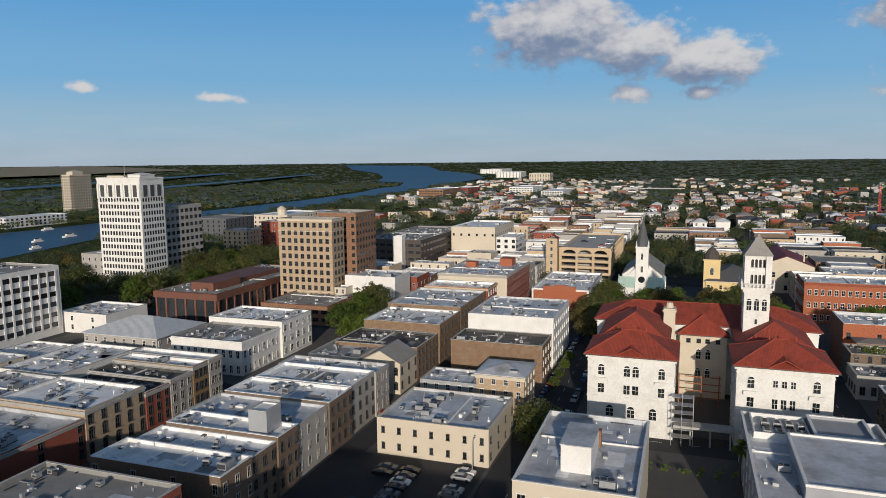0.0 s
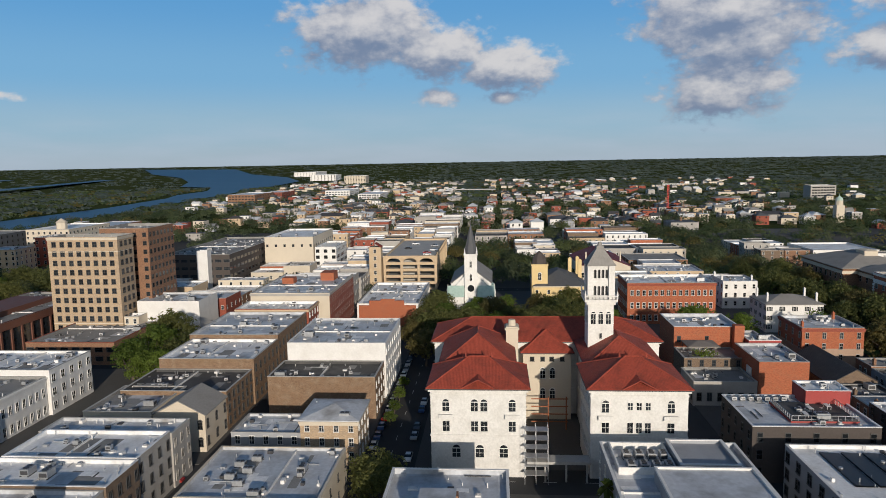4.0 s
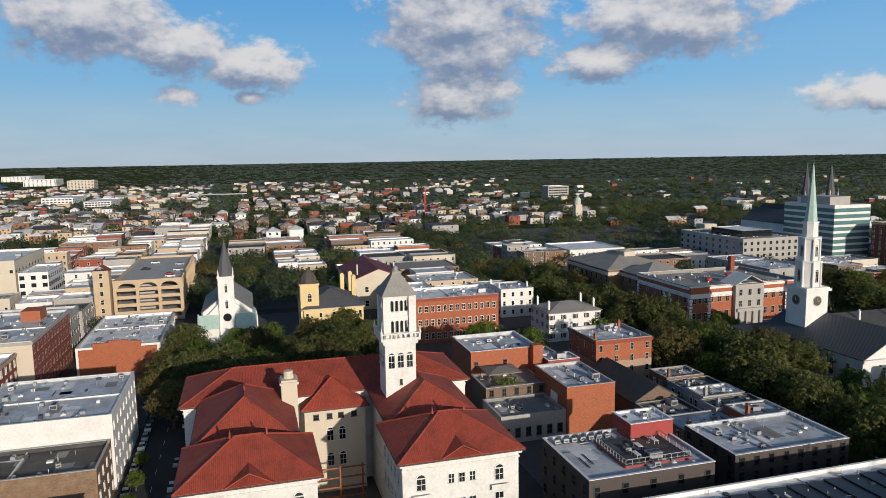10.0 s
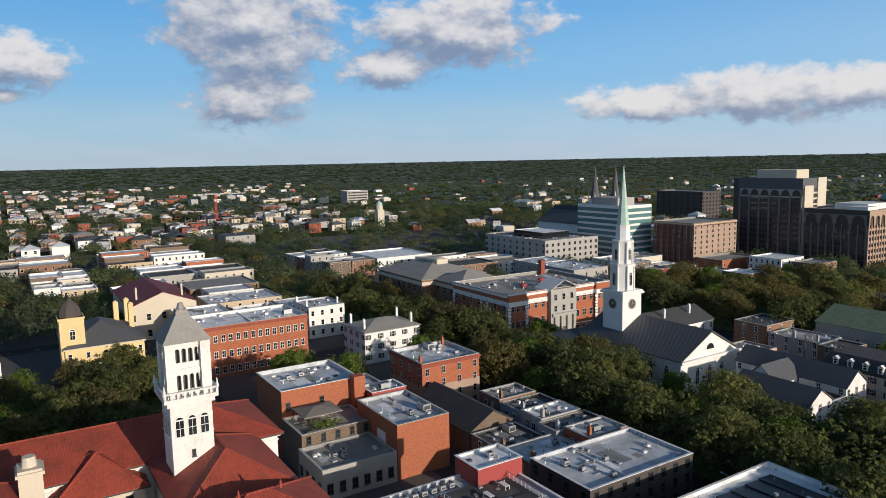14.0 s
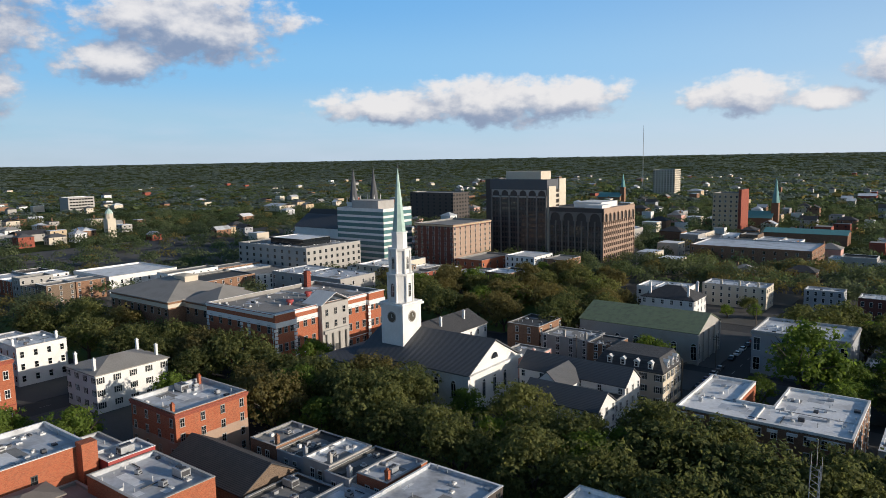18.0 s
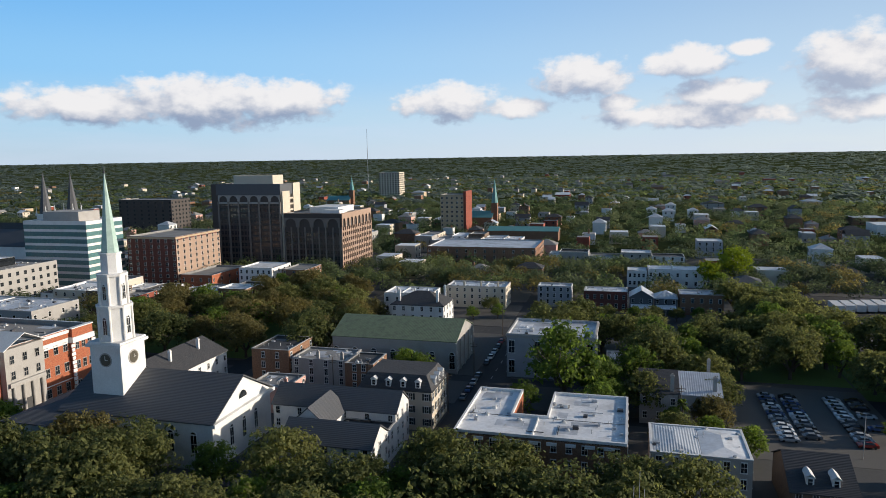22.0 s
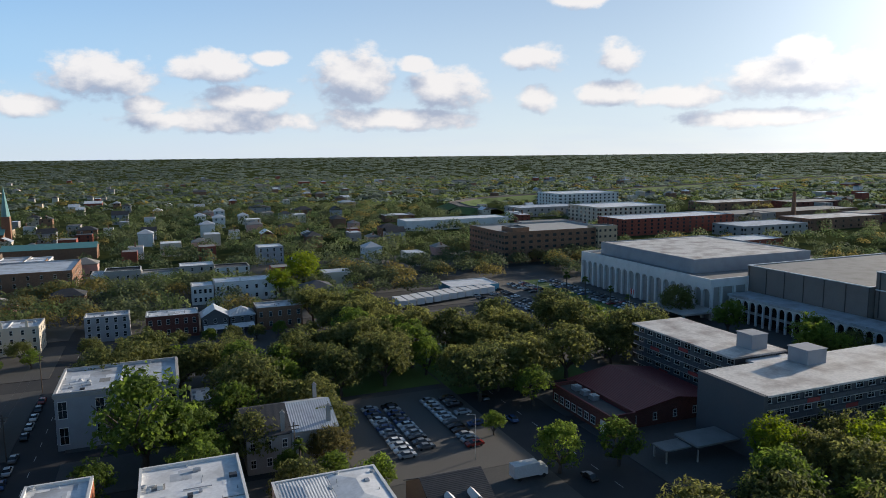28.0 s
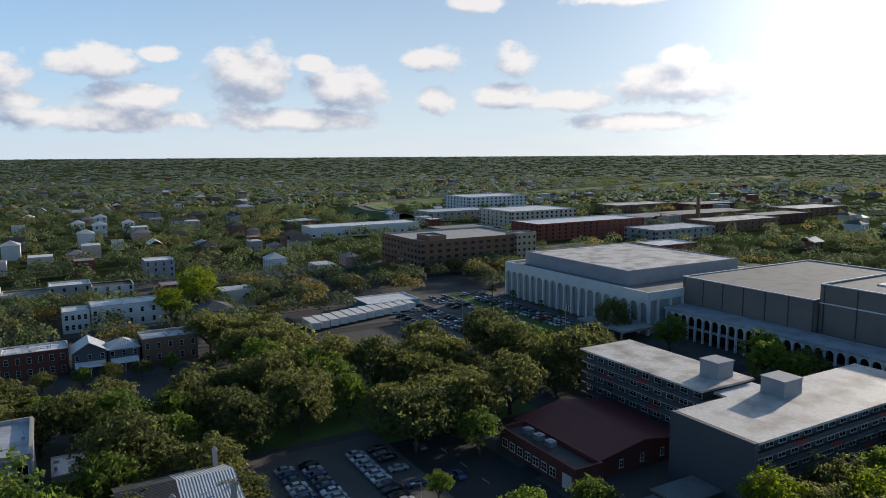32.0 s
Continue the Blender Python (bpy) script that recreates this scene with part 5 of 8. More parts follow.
for i, (xa, xb, h, wm_, rm, n) in enumerate(rowB):
    building("shop_row_building", ["red brick shop building with stone trim", "buff brick shop building with round-headed windows", "red brick shop building", "pale stone shop building", "ochre brick shop building", "grey stone shop building with pale roof"][i], (xa, 130.5 - i * 0.25, xb, 157 + (i % 2)), h, wm_, rm, 3, S=n, W=0, para=0.8, cornice=STONE, win=(1.2, 2.2), style="archdark" if i == 1 else "stone" if i % 2 else "dark", inset=1.3)
building("white_corner_block", "white painted hotel with hooded windows and a dark roof", (187, 135, 209.3, 163), 10.8, WHITE, GREYR, 2, W=10, S=8, para=0.7, cornice=WHITE, win=(1.1, 2.4), floors=[1.0, 6.0])
building("white_corner_wing", "white rear wing with tall grouped windows", (209.6, 134, 230, 165), 12.6, WHITE, MEMB, 3, S=5, para=0.7, win=(1.6, 2.2))
house("hip_roofed_mansion", "grey stucco mansion with a pale hipped roof", (192.5, 174, 218, 207), 8.4, 4.6, STONE, SEAM, "y", "hip", 2, W=8, S=6, over=0.8, style="white")
building("low_white_building", "low white building with plain walls", (217, 221, 240, 246), 7.8, WHITE, MEMB, 2, W=2, para=0.8)
building("low_white_building", "low white shop with cluttered roof", (150, 172, 182, 196), 7.2, WHITE, MEMB, 2, S=4, W=3, para=0.9)
building("low_shop", "low brown shop with a silver roof", (120, 168, 148, 190), 7.6, BROWN, SILVER, 2, S=5, para=0.8)
b = building("glass_office", "rust-clad office block with tall dark window bays", (252, 195, 335, 227.5), 12.4, GLASS, GREYR, 2, para=0.9, coping=RUST)
part("fascia", Shape().ring(251.4, 194.4, 335.6, 228.1, 10.4, 13.2, 0.7), RUST, b, "rust-coloured fascia")
for i in range(15):
    x = 253 + i * 5.8
    part("pier", Shape().box(x - 0.45, 194.5, 0, x + 0.45, 195.6, 10.4), RUST, b)
for i in range(7):
    y = 195.5 + i * 5.2
    part("pier", Shape().box(251.5, y - 0.45, 0, 252.4, y + 0.45, 10.4), RUST, b)
part("plant_house", Shape().box(262, 204, 12.4, 282, 216, 16.0).box(282, 206, 12.4, 318, 222, 14.6), RUST, b, "rust-clad plant house")
b.location.x, b.location.y = b.location.x - 5, b.location.y - 5
b = building("parking_deck", "two-level brick parking deck with open roof", (259, 143, 305, 176), 7.2, BROWN, GREYR, 2, S=10, W=8, para=1.0, coping=RED, win=(2.6, 1.4), style="plain")
building("white_theatre", "tall blank white building with a stepped roof", (297, 128, 316, 154), 14.8, WHITE, SILVER, 1, para=0.6, coping=WHITE)
building("white_theatre_annexe", "pale annexe with strip windows", (290, 150, 297, 166), 10, CREAM, MEMB, 3, W=5, para=0.6)

# ---- towers ----
b = building("tan_tower", "tall tan brick office tower with arched top storey", (289, 156, 301, 184.7), 41.6, BUFF, GREYR, 11, W=8, S=3, para=1.2, cornice=CREAM, bands=(36.8, 8.0), win=(1.6, 1.9), style="dark", inset=2.6)
building("brick_tower", "dark brown brick tower beside the tan one", (306, 152, 329, 173), 43.5, BROWN, GREYR, 12, S=7, W=5, para=1.0, win=(1.5, 1.7), style="dark")
b = building("white_tower", "tall white office tower with dark paired windows and columned crown", (308.5, 284, 327, 314), 60.6, WHITE, GREYR, 14, W=14, S=8, para=1.2, cornice=WHITE, bands=(50.0, 48.6, 6.5), win=(1.0, 2.1), style="plain", inset=2.0, floors=[3.4 + 3.75 * i for i in range(13)])
for k in range(5):
    y = 287.5 + k * 5.7
    part("crown_bay", Shape().box(308.2, y - 1.2, 51.2, 308.5, y + 1.2, 57.6), FRAMED, b, "tall dark bay of the crown")
for k in range(3):
    x = 312.2 + k * 5.4
    part("crown_bay", Shape().box(x - 1.3, 283.7, 51.2, x + 1.3, 284, 57.6), FRAMED, b)
for k in range(6):
    y = 284.7 + k * 5.7
    part("crown_pier", Shape().box(307.9, y - 0.6, 50.3, 308.5, y + 0.6, 58.4), WHITE, b)
part("crown", Shape().box(311, 285.5, 60.6, 322, 294, 63.4).hip(311, 285.5, 322, 294, 63.4, 1.0, 0.4), WHITE, b, "white penthouse crown")
part("penthouse", Shape().box(312, 298, 60.6, 318, 310, 62.8), CREAM, b)
s_ = Shape()
limb(s_, (316, 301, 62), (316, 301, 71), 0.14, 0.06, 5)
part("aerial", s_, METAL, b, "thin roof aerial")
building("tower_annexe", "beige office block with square dark windows", (328, 288, 364, 318), 43.6, STONE, GREYR, 11, S=9, para=0.8, win=(2.2, 2.0), style="plain", floors=[10 + 4.3 * i for i in range(8)])
b = building("stucco_tower", "pale concrete hotel tower with balconies", (764, 826, 802, 842), 54, CREAM, GREYR, 14, W=4, S=9, para=1.0, win=(2.2, 2.2), style="plain", floors=[4 + 3.9 * i for i in range(13)])
for k in range(12):
    part("balcony", Shape().box(766, 824.6, 6.5 + 3.9 * k, 784, 826, 7.4 + 3.9 * k), CREAM, b, "pale balcony front")
part("crown", Shape().box(772, 829, 54, 790, 840, 59).hip(772, 829, 790, 840, 59, 2.0, 0.5), CREAM, b)
b = building("white_office", "white six-storey office block with ribbon windows", (148, 243, 216, 272), 27.4, WHITE, GREYR, 6, para=0.9, coping=WHITE)
for k in range(6):
    z = 3.4 + 4.2 * k
    part("ribbon_window", Shape().box(150, 242.85, z, 214, 243.1, z + 1.9), GLASS, b, "dark ribbon window")
    part("ribbon_window", Shape().box(147.85, 245, z, 148.1, 270, z + 1.9), GLASS, b)
for k in range(17):
    part("mullion", Shape().box(150 + k * 4 - 0.45, 242.7, 3, 150 + k * 4 + 0.45, 243, 26.6), WHITE, b)
building("old_customs_house", "grey stone customs house with shallow roof", (330, 330, 356, 352), 14, STONE, SILVER, 3, W=5, S=6, para=0.8)
building("warehouse_deck", "dark brown parking deck with open top", (388, 150, 476, 186), 21.4, DKCONC, GREYR, 5, W=8, S=16, para=1.0, win=(3.4, 1.5), style="plain")
b = building("stair_tower", "white stair tower on a dark parking deck", (383, 160, 388, 166), 24.5, WHITE, MEMB, para=0.5, cat="stair tower")
building("tan_hotel", "tan stucco hotel block with small square windows", (440, 118, 492, 148), 25, CREAM, MEMB, 6, W=6, S=10, para=1.0, win=(1.2, 1.4), style="plain", floors=[20])
building("white_balcony_block", "white apartment wing with stacked balconies", (440, 104, 470, 117), 19, WHITE, MEMB, 5, W=3, S=8, para=0.8, win=(2.0, 1.8), style="plain")
b = thing("parking_garage", "tan concrete parking garage with open decks", "parking garage", 444, 54, 0)
OCC.append((402, 40.5, 486, 68.5, 0, None))
part("core", Shape().ring(412, 50, 478, 61, 0, 18, 0.4), CONC, b)
for k in range(6):
    z = 0.3 + 3.55 * k
    d = part("deck", Shape().box(402.3, 40.8, z - 0.3, 485.7, 68.2, z), CONC, b, "concrete parking deck")
    part("parapet", Shape().ring(402, 40.5, 486, 68.5, z - 0.4, z + 1.15, 0.3), TAN, d)
for k in range(4):
    y = 40.5 + k * 9.33
    part("pier", Shape().box(401.6, y - 0.7, 0, 402.6, y + 0.7, 19.2), TAN, b)
for k in range(12):
    x = 409 + k * 7
    part("pier", Shape().box(x - 0.6, 40.1, 0, x + 0.6, 41.0, 19.2), TAN, b)
arcade(b, "W", 402.2, 41.2, 67.8, 3, 15.6, 18.2, TAN, 0.7, 0.5)
arcade(b, "S", 40.6, 402.6, 485.4, 12, 15.6, 18.2, TAN, 0.6, 0.4)
b = building("stair_tower", "tan stair tower with a column of arched openings and gable", (399, 70.0, 405, 76.5), 24, TAN, TARR, 6, W=1, para=0.3, win=(1.3, 2.0), style="arch", cat="stair tower")
part("gable", Shape().gable(399, 70, 405, 76.5, 24.3, 2.2, "x", 0.3), TILEX, b)

# ---- churches ----
def lutheran():
    b = thing("church", "white gothic church with a slate spire and green side roofs", "church", 350, 19, 0)
    part("nave", Shape().ring(338, 10, 372, 28, 0, 15, 0.6).face([(338, 28, 15), (338, 10, 15), (338, 19, 22)]).face([(372, 10, 15), (372, 28, 15), (372, 19, 22)]), WHITE, b)
    part("nave_roof", Shape().gable(338, 10, 372, 28, 15.2, 7.0, "x", 0.5), SLATEL, b)
    for y0, y1 in ((9, 13.5), (24.5, 29)):
        p = part("aisle", Shape().ring(335.7, y0, 358, y1, 0, 11.5, 0.5), WHITE, b)
        q = [(335, y0 - 0.4, 11.5), (335, y1 + 0.4, 11.5), (345, y1 + 0.4, 11.5), (345, y0 - 0.4, 11.5)]
        hi = 3 if y0 < 19 else 0
        s = Shape()
        inner, outer = (y1, y0 - 0.5) if y0 < 19 else (y0, y1 + 0.5)
        s.face([(335.6, outer, 11.3), (358, outer, 11.3), (358, inner + (2 if y0 < 19 else -2), 17.6), (335.6, inner + (2 if y0 < 19 else -2), 17.6)][:: 1 if y0 < 19 else -1])
        part("aisle_roof", s, COPPER, p, "green copper aisle roof")
    fr_ = Shape()
    prof = [(8.4, 0), (8.4, 11.4), (8.9, 11.4), (15.9, 18.6), (22.1, 18.6), (29.1, 11.4), (29.6, 11.4), (29.6, 0)]
    fr_.face([(334.9, y, z) for y, z in prof][::-1]).face([(335.6, y, z) for y, z in prof])
    for (ya, za), (yb, zb) in zip(prof, prof[1:]):
        fr_.face([(334.9, ya, za), (334.9, yb, zb), (335.6, yb, zb), (335.6, ya, za)])
    for ya, yb in ((8.8, 15.8), (22.2, 29.2)):
        p = part("porch", Shape().box(330.8, ya, 0, 334.9, yb, 10.2), WHITE, b)
        rs = Shape()
        rs.face([(330.3, ya - 0.3, 10.2), (334.9, ya - 0.3, 14.6), (334.9, yb + 0.3, 14.6), (330.3, yb + 0.3, 10.2)][::-1])
        rs.face([(330.3, ya - 0.3, 10.1), (334.9, ya - 0.3, 10.1), (334.9, ya - 0.3, 14.6), (330.3, ya - 0.3, 10.2)])
        rs.face([(330.3, yb + 0.3, 10.1), (330.3, yb + 0.3, 10.2), (334.9, yb + 0.3, 14.6), (334.9, yb + 0.3, 10.1)])
        part("porch_roof", rs, COPPER, p, "green copper lean-to roof")
    part("front", fr_, WHITE, b, "white gabled front with raking parapet")
    for y in (8.6, 29.4):
        part("pinnacle", Shape().box(334.6, y - 0.5, 0, 335.8, y + 0.5, 12.6).cone(335.2, y, 0.55, 12.6, 0.04, 15.4, 6), WHITE, b)
    t = part("tower", Shape().box(333.6, 16.2, 0, 339, 21.8, 29).box(333.3, 15.9, 28.4, 339.3, 22.1, 29), WHITE, b)
    part("spire", Shape().cone(336.3, 19, 3.3, 29, 0.05, 42.5, 8), SLATE, t, "grey slate spire")
    for y in (16.4, 21.6):
        for x in (333.9, 338.8):
            part("pinnacle", Shape().cone(x, y, 0.4, 29, 0.04, 31.6, 6), WHITE, t)
    ring = Shape()
    limb(ring, (333.3, 19, 13.6), (333.65, 19, 13.6), 1.5, 1.5, 16)
    part("rose_window", ring, GLASS, t, "round dark rose window")
    for z in (17, 23):
        window_at(b, "W", 333.6, 19, z, 0.9, 2.6, "arch")
    for k in range(6):
        window_at(b, "S", 347 + k * 4, 10, 5, 1.2, 4.5, "arch")


lutheran()


def presbyterian():
    b = thing("church", "white church with tall green-tipped steeple and dark slate roof", "church", 236, -170, 0)
    part("nave", Shape().ring(221, -183.5, 262, -157.5, 0, 11.4, 0.6).face([(221, -157.5, 11.4), (221, -183.5, 11.4), (221, -170.5, 18.7)]).face([(262, -183.5, 11.4), (262, -157.5, 11.4), (262, -170.5, 18.7)]), WHITE, b)
    part("nave_roof", Shape().gable(221, -183.5, 262, -157.5, 11.6, 7.4, "x", 0.7, 0, 0.3), SLATE, b, "dark slate roof")
    part("pediment", Shape().box(219.9, -184.2, 10.6, 221, -156.8, 11.5), WHITE, b)
    half = Shape()
    n = 10
    half.face([(220.85, -170.5 + 1.7 * math.cos(math.pi * i / n), 13.4 + 1.7 * math.sin(math.pi * i / n)) for i in range(n + 1)][::-1])
    part("lunette", half, GLASS, b, "half-round gable window")
    for k in range(6):
        window_at(b, "N", 226 + k * 6, -157.5, 4.2, 1.5, 4.2, "arch")
    for y in (-176, -170.5, -165):
        window_at(b, "W", 221, y, 3.6, 1.5, 4.2, "arch")
    cx, cy = 252.2, -166.4
    t = part("steeple", Shape().box(cx - 4.3, cy - 4.3, 0, cx + 4.3, cy + 4.3, 26.2).box(cx - 5, cy - 5, 26.2, cx + 5, cy + 5, 26.9).box(cx - 4.6, cy - 4.6, 26.9, cx + 4.6, cy + 4.6, 27.4), WHITE, b, "white steeple of stacked stages")
    part("octagon", Shape().cone(cx, cy, 3.9, 27.4, 3.9, 35.4, 8).cone(cx, cy, 4.4, 35.4, 4.4, 36.0, 8), WHITE, t)
    part("octagon", Shape().cone(cx, cy, 3.2, 36, 3.2, 43, 8).cone(cx, cy, 3.7, 43, 3.7, 43.6, 8), WHITE, t)
    part("octagon", Shape().cone(cx, cy, 2.5, 43.6, 2.4, 48.2, 8).cone(cx, cy, 2.7, 48.2, 2.7, 48.6, 8), WHITE, t)
    for r, z0, z1 in ((3.95, 27.4, 35.4), (3.3, 36, 43)):
        for i in range(8):
            a = 2 * math.pi * (i + 0.5) / 8
            part("column", Shape().cone(cx + r * math.cos(a), cy + r * math.sin(a), 0.36, z0, 0.32, z1, 8), WHITE, t)
    for r, z, w, h in ((3.62, 29, 1.1, 3.6), (2.97, 37.4, 0.9, 3.2)):
        window_at(b, "W", cx - r, cy, z, w, h, "arch")
        window_at(b, "N", cx, cy + r, z, w, h, "arch")
    part("spire", Shape().cone(cx, cy, 2.1, 48.6, 0.12, 67.4, 8), COPPER, t, "verdigris copper spire")
    part("vane", Shape().cone(cx, cy, 0.07, 67.2, 0.05, 69.2, 6).cone(cx, cy, 0.3, 67.6, 0.25, 68.1, 8), DARKM, t)
    for f, (dx, dy) in (("W", (-4.32, 0)), ("N", (0, 4.32))):
        s = Shape()
        d = Vector((dx, dy, 0)).normalized()
        o = Vector((cx + dx, cy + dy, 23))
        limb(s, o, o + d * 0.16, 1.45, 1.45, 20)
        rim = Shape()
        limb(rim, o - d * 0.1, o + d * 0.1, 1.75, 1.75, 20)
        part("clock_rim", rim, STONE, t)
        c = part("clock", s, CLOCKD, t, "round dark clock face")
        up_ = Shape()
        side = Vector((-d.y, d.x, 0))
        limb(up_, o + d * 0.24, o + d * 0.24 + Vector((0, 0, 1.0)), 0.08, 0.05, 4)
        limb(up_, o + d * 0.24, o + d * 0.24 + side * 0.7, 0.09, 0.06, 4)
        part("pointer", up_, FRAMEW, c)
    p = part("vestibule", Shape().ring(262, -180, 274, -153, 0, 9.6, 0.5), WHITE, b)
    part("vestibule_roof", Shape().hip(247, -180, 274, -152.5, 9.8, 4.2, 0.7), SLATE, p)


presbyterian()

# ---- river front ----
building("riverfront_block", "tan stone riverfront block", (470, 330, 492, 352), 15, TAN, SILVER, 4, W=5, S=5, para=0.8, win=(1.4, 2.0))
building("riverfront_block", "red brick riverfront block with arches", (500, 312, 522, 336), 20, RED, SILVER, 4, W=5, S=5, para=0.8, style="arch", win=(1.6, 2.4))
b = building("riverfront_hotel", "cream riverfront hotel with a small cupola", (528, 328, 585, 362), 23, CREAM, MEMB, 6, W=8, S=12, para=0.8, win=(1.4, 1.8))
part("cupola", Shape().cone(545, 344, 4, 23, 4, 28, 8).cone(545, 344, 4.6, 28, 0.3, 31, 8), CREAM, b)
building("riverfront_block", "dark glass riverfront block", (515, 382, 560, 420), 20, DARKP, GREYR, 5, W=7, S=8, para=0.6, style="plain")
building("riverfront_block", "brown brick cotton warehouse", (600, 350, 680, 380), 17, BROWN, SILVER, 4, W=6, S=14, para=0.6)
building("convention_hall", "white convention hall across the river", (560, 700, 640, 730), 11, WHITE, MEMB, 3, W=6, S=14, para=0.6, style="plain", win=(2.6, 2.0))
for x, y, L in ((470, 552, 12), (512, 560, 16), (430, 508, 11), (560, 642, 15)):
    bt = thing("river_boat", "white motor yacht moored on the river", "boat", x, y, 0.4, "moored boats")
    h_ = Shape()
    lo_ = [(x - L / 2, y), (x - L / 3, y - L / 9), (x + L / 2, y - L / 10), (x + L / 2, y + L / 10), (x - L / 3, y + L / 9)]
    for i in range(5):
        p, q = lo_[i], lo_[(i + 1) % 5]
        h_.face([(*p, 0.3), (*q, 0.3), (*q, 1.7), (*p, 1.7)])
    h_.face([(*p, 1.7) for p in lo_])
    part("hull", h_, WHITE, bt)
    part("cabin", Shape().box(x - L / 5, y - L / 14, 1.7, x + L / 3, y + L / 14, 3.2), WHITE, bt)
    part("bridge", Shape().box(x - L / 8, y - L / 18, 3.2, x + L / 6, y + L / 18, 4.2), GLASS, bt, "dark glazed bridge")


# ---- between York Street and the oak avenue ----
b = building("brick_office", "orange brick building with a pale roof and chimney stacks", (249, -69, 268, -48.5), 15.6, ORANGE, SILVER, 4, W=3, S=4, para=0.9, coping=WHITE, win=(1.0, 1.8), style="dark", floors=[11.6])
part("pier", Shape().box(246.6, -69.5, 0, 249.2, -66.5, 17.4), ORANGE, b)
b = building("terrace_building", "old brick building with a planted roof terrace", (236.3, -66, 248.8, -48.5), 9.4, OLDBR, GREYR, 3, W=5, para=0.5, win=(1.0, 1.8), style="dark")
p = part("terrace_canopy", Shape().hip(239, -59.5, 246.5, -50.5, 12.8, 0.9, 0.3), TAUPE, b, "dark canopy over the terrace")
for x, y in ((240, -58.2), (240, -50.8), (247.6, -58.2), (247.6, -50.8)):
    part("canopy_post", Shape().box(x - 0.08, y - 0.08, 9.4, x + 0.08, y + 0.08, 12.6), DARKM, p)
pl = Shape().box(236.9, -59.5, 9.4, 237.6, -50, 10.2)
part("planter", pl, DARKM, b)
rng = random.Random(5)
s = crown(rng, 4.4, 0.9, 14, 30, 0.28, lift=0.0)
s.v = [(237.6 + x * 0.3, -54.8 + y * 1.1, 10.6 + z * 1.2) for x, y, z in s.v]
part("planting", s, FRESH, b, "green terrace planting")
building("stone_shop", "low stone-fronted shop with a stained grey roof", (222.3, -65, 236, -47.5), 6.4, STONE, GREYR, 1, W=6, N=4, para=0.7, win=(1.2, 2.2), style="dark")
b = building("brick_block", "plain red-orange brick block with a roof deck", (222.6, -79, 243, -65.4), 12.0, ORANGE, SILVER, 3, S=4, para=0.8, coping=CONC)
part("deck_shed", Shape().box(228, -68.8, 7, 232, -65.2, 9.4), WHITE, b)
building("red_annexe", "red painted annexe with a dark green awning", (243.5, -79.5, 250.5, -69.8), 13, REDP, SILVER, 3, para=0.5, coping=WHITE, W=1)
building("low_brick_back", "low brick back building with skylights", (251, -80, 268, -69.5), 10, BROWN, SILVER, 3, W=2, para=0.6)
house("gabled_store", "old brick gabled store with a dark metal roof", (222.5, -98.5, 249, -84.5), 6.6, 4.2, OLDBR, SHINGLE, "x", "gable", 2, W=3, cat="building")
b = building("brick_apartments", "red brick apartment house over a stuccoed base", (251.5, -108, 270, -89), 14.6, ORANGE, SILVER, 4, W=4, N=4, para=0.9, cornice=RED, win=(1.0, 1.8), style="stone", chimneys=((254, -90), (268, -106)))
part("stucco_base", Shape().ring(251.46, -108.04, 270.04, -88.96, 0, 8.8, 0.05), SANDY, b, "worn tan stucco over the lower storeys")
building("roofed_bar", "dark brick building with a railed roof deck and red penthouse", (174.5, -73, 195, -46.5), 12.2, DKCONC, SILVER, 3, N=5, W=5, para=0.5, coping=MEMB, style="plain")
b = building("roof_penthouse", "red painted penthouse on a flat roof", (189, -73.5, 196.5, -63.5), 15.4, REDP, MEMB, para=0.4, z0=12.2, cat="penthouse", W=0, coping=MEMB)
rd = thing("roof_deck", "dark raised roof deck with a grey railing", "roof deck", 184, -61, 12.2)
part("floor", Shape().box(177.9, -70.1, 12.2, 190.1, -55.9, 12.75), TARR, rd)
part("red_edge", Shape().ring(177.8, -70.2, 190.2, -55.8, 12.3, 12.7, 0.08), REDP, rd, "red painted deck edge")
part("mid_rail", Shape().box(178, -70.03, 13.0, 190, -69.97, 13.06).box(178, -56.03, 13.0, 190, -55.97, 13.06).box(177.97, -70, 13.0, 178.03, -56, 13.06), METAL, rd)
for i in range(11):
    part("post", Shape().box(178 + i * 1.15, -70.05, 12.2, 178.07 + i * 1.15, -69.95, 13.9), METAL, rd)
    part("post", Shape().box(178 + i * 1.15, -56.05, 12.2, 178.07 + i * 1.15, -55.95, 13.9), METAL, rd)
    part("post", Shape().box(177.95, -70 + i * 1.4, 12.2, 178.05, -69.92 + i * 1.4, 13.9), METAL, rd)
part("rail", Shape().box(178, -70.05, 13.8, 190, -69.95, 13.92).box(178, -56.05, 13.8, 190, -55.95, 13.92).box(177.95, -70, 13.8, 178.05, -56, 13.92), METAL, rd)
for i_, (x_, y_) in enumerate(((181, -60), (184.5, -62.5), (186, -67))):
    tb = thing("patio_table", "white patio table on a roof deck", "table", x_, y_, 12.76, "tables on the roof deck")
    part("tabletop", Shape().box(x_ - 1.1, y_ - 0.5, 13.42, x_ + 1.1, y_ + 0.5, 13.5), WHITE, tb)
    for dx_ in (-1, 1):
        for dy_ in (-0.4, 0.4):
            part("leg", Shape().box(x_ + dx_ - 0.04, y_ + dy_ - 0.04, 12.75, x_ + dx_ + 0.04, y_ + dy_ + 0.04, 13.42), WHITE, tb)
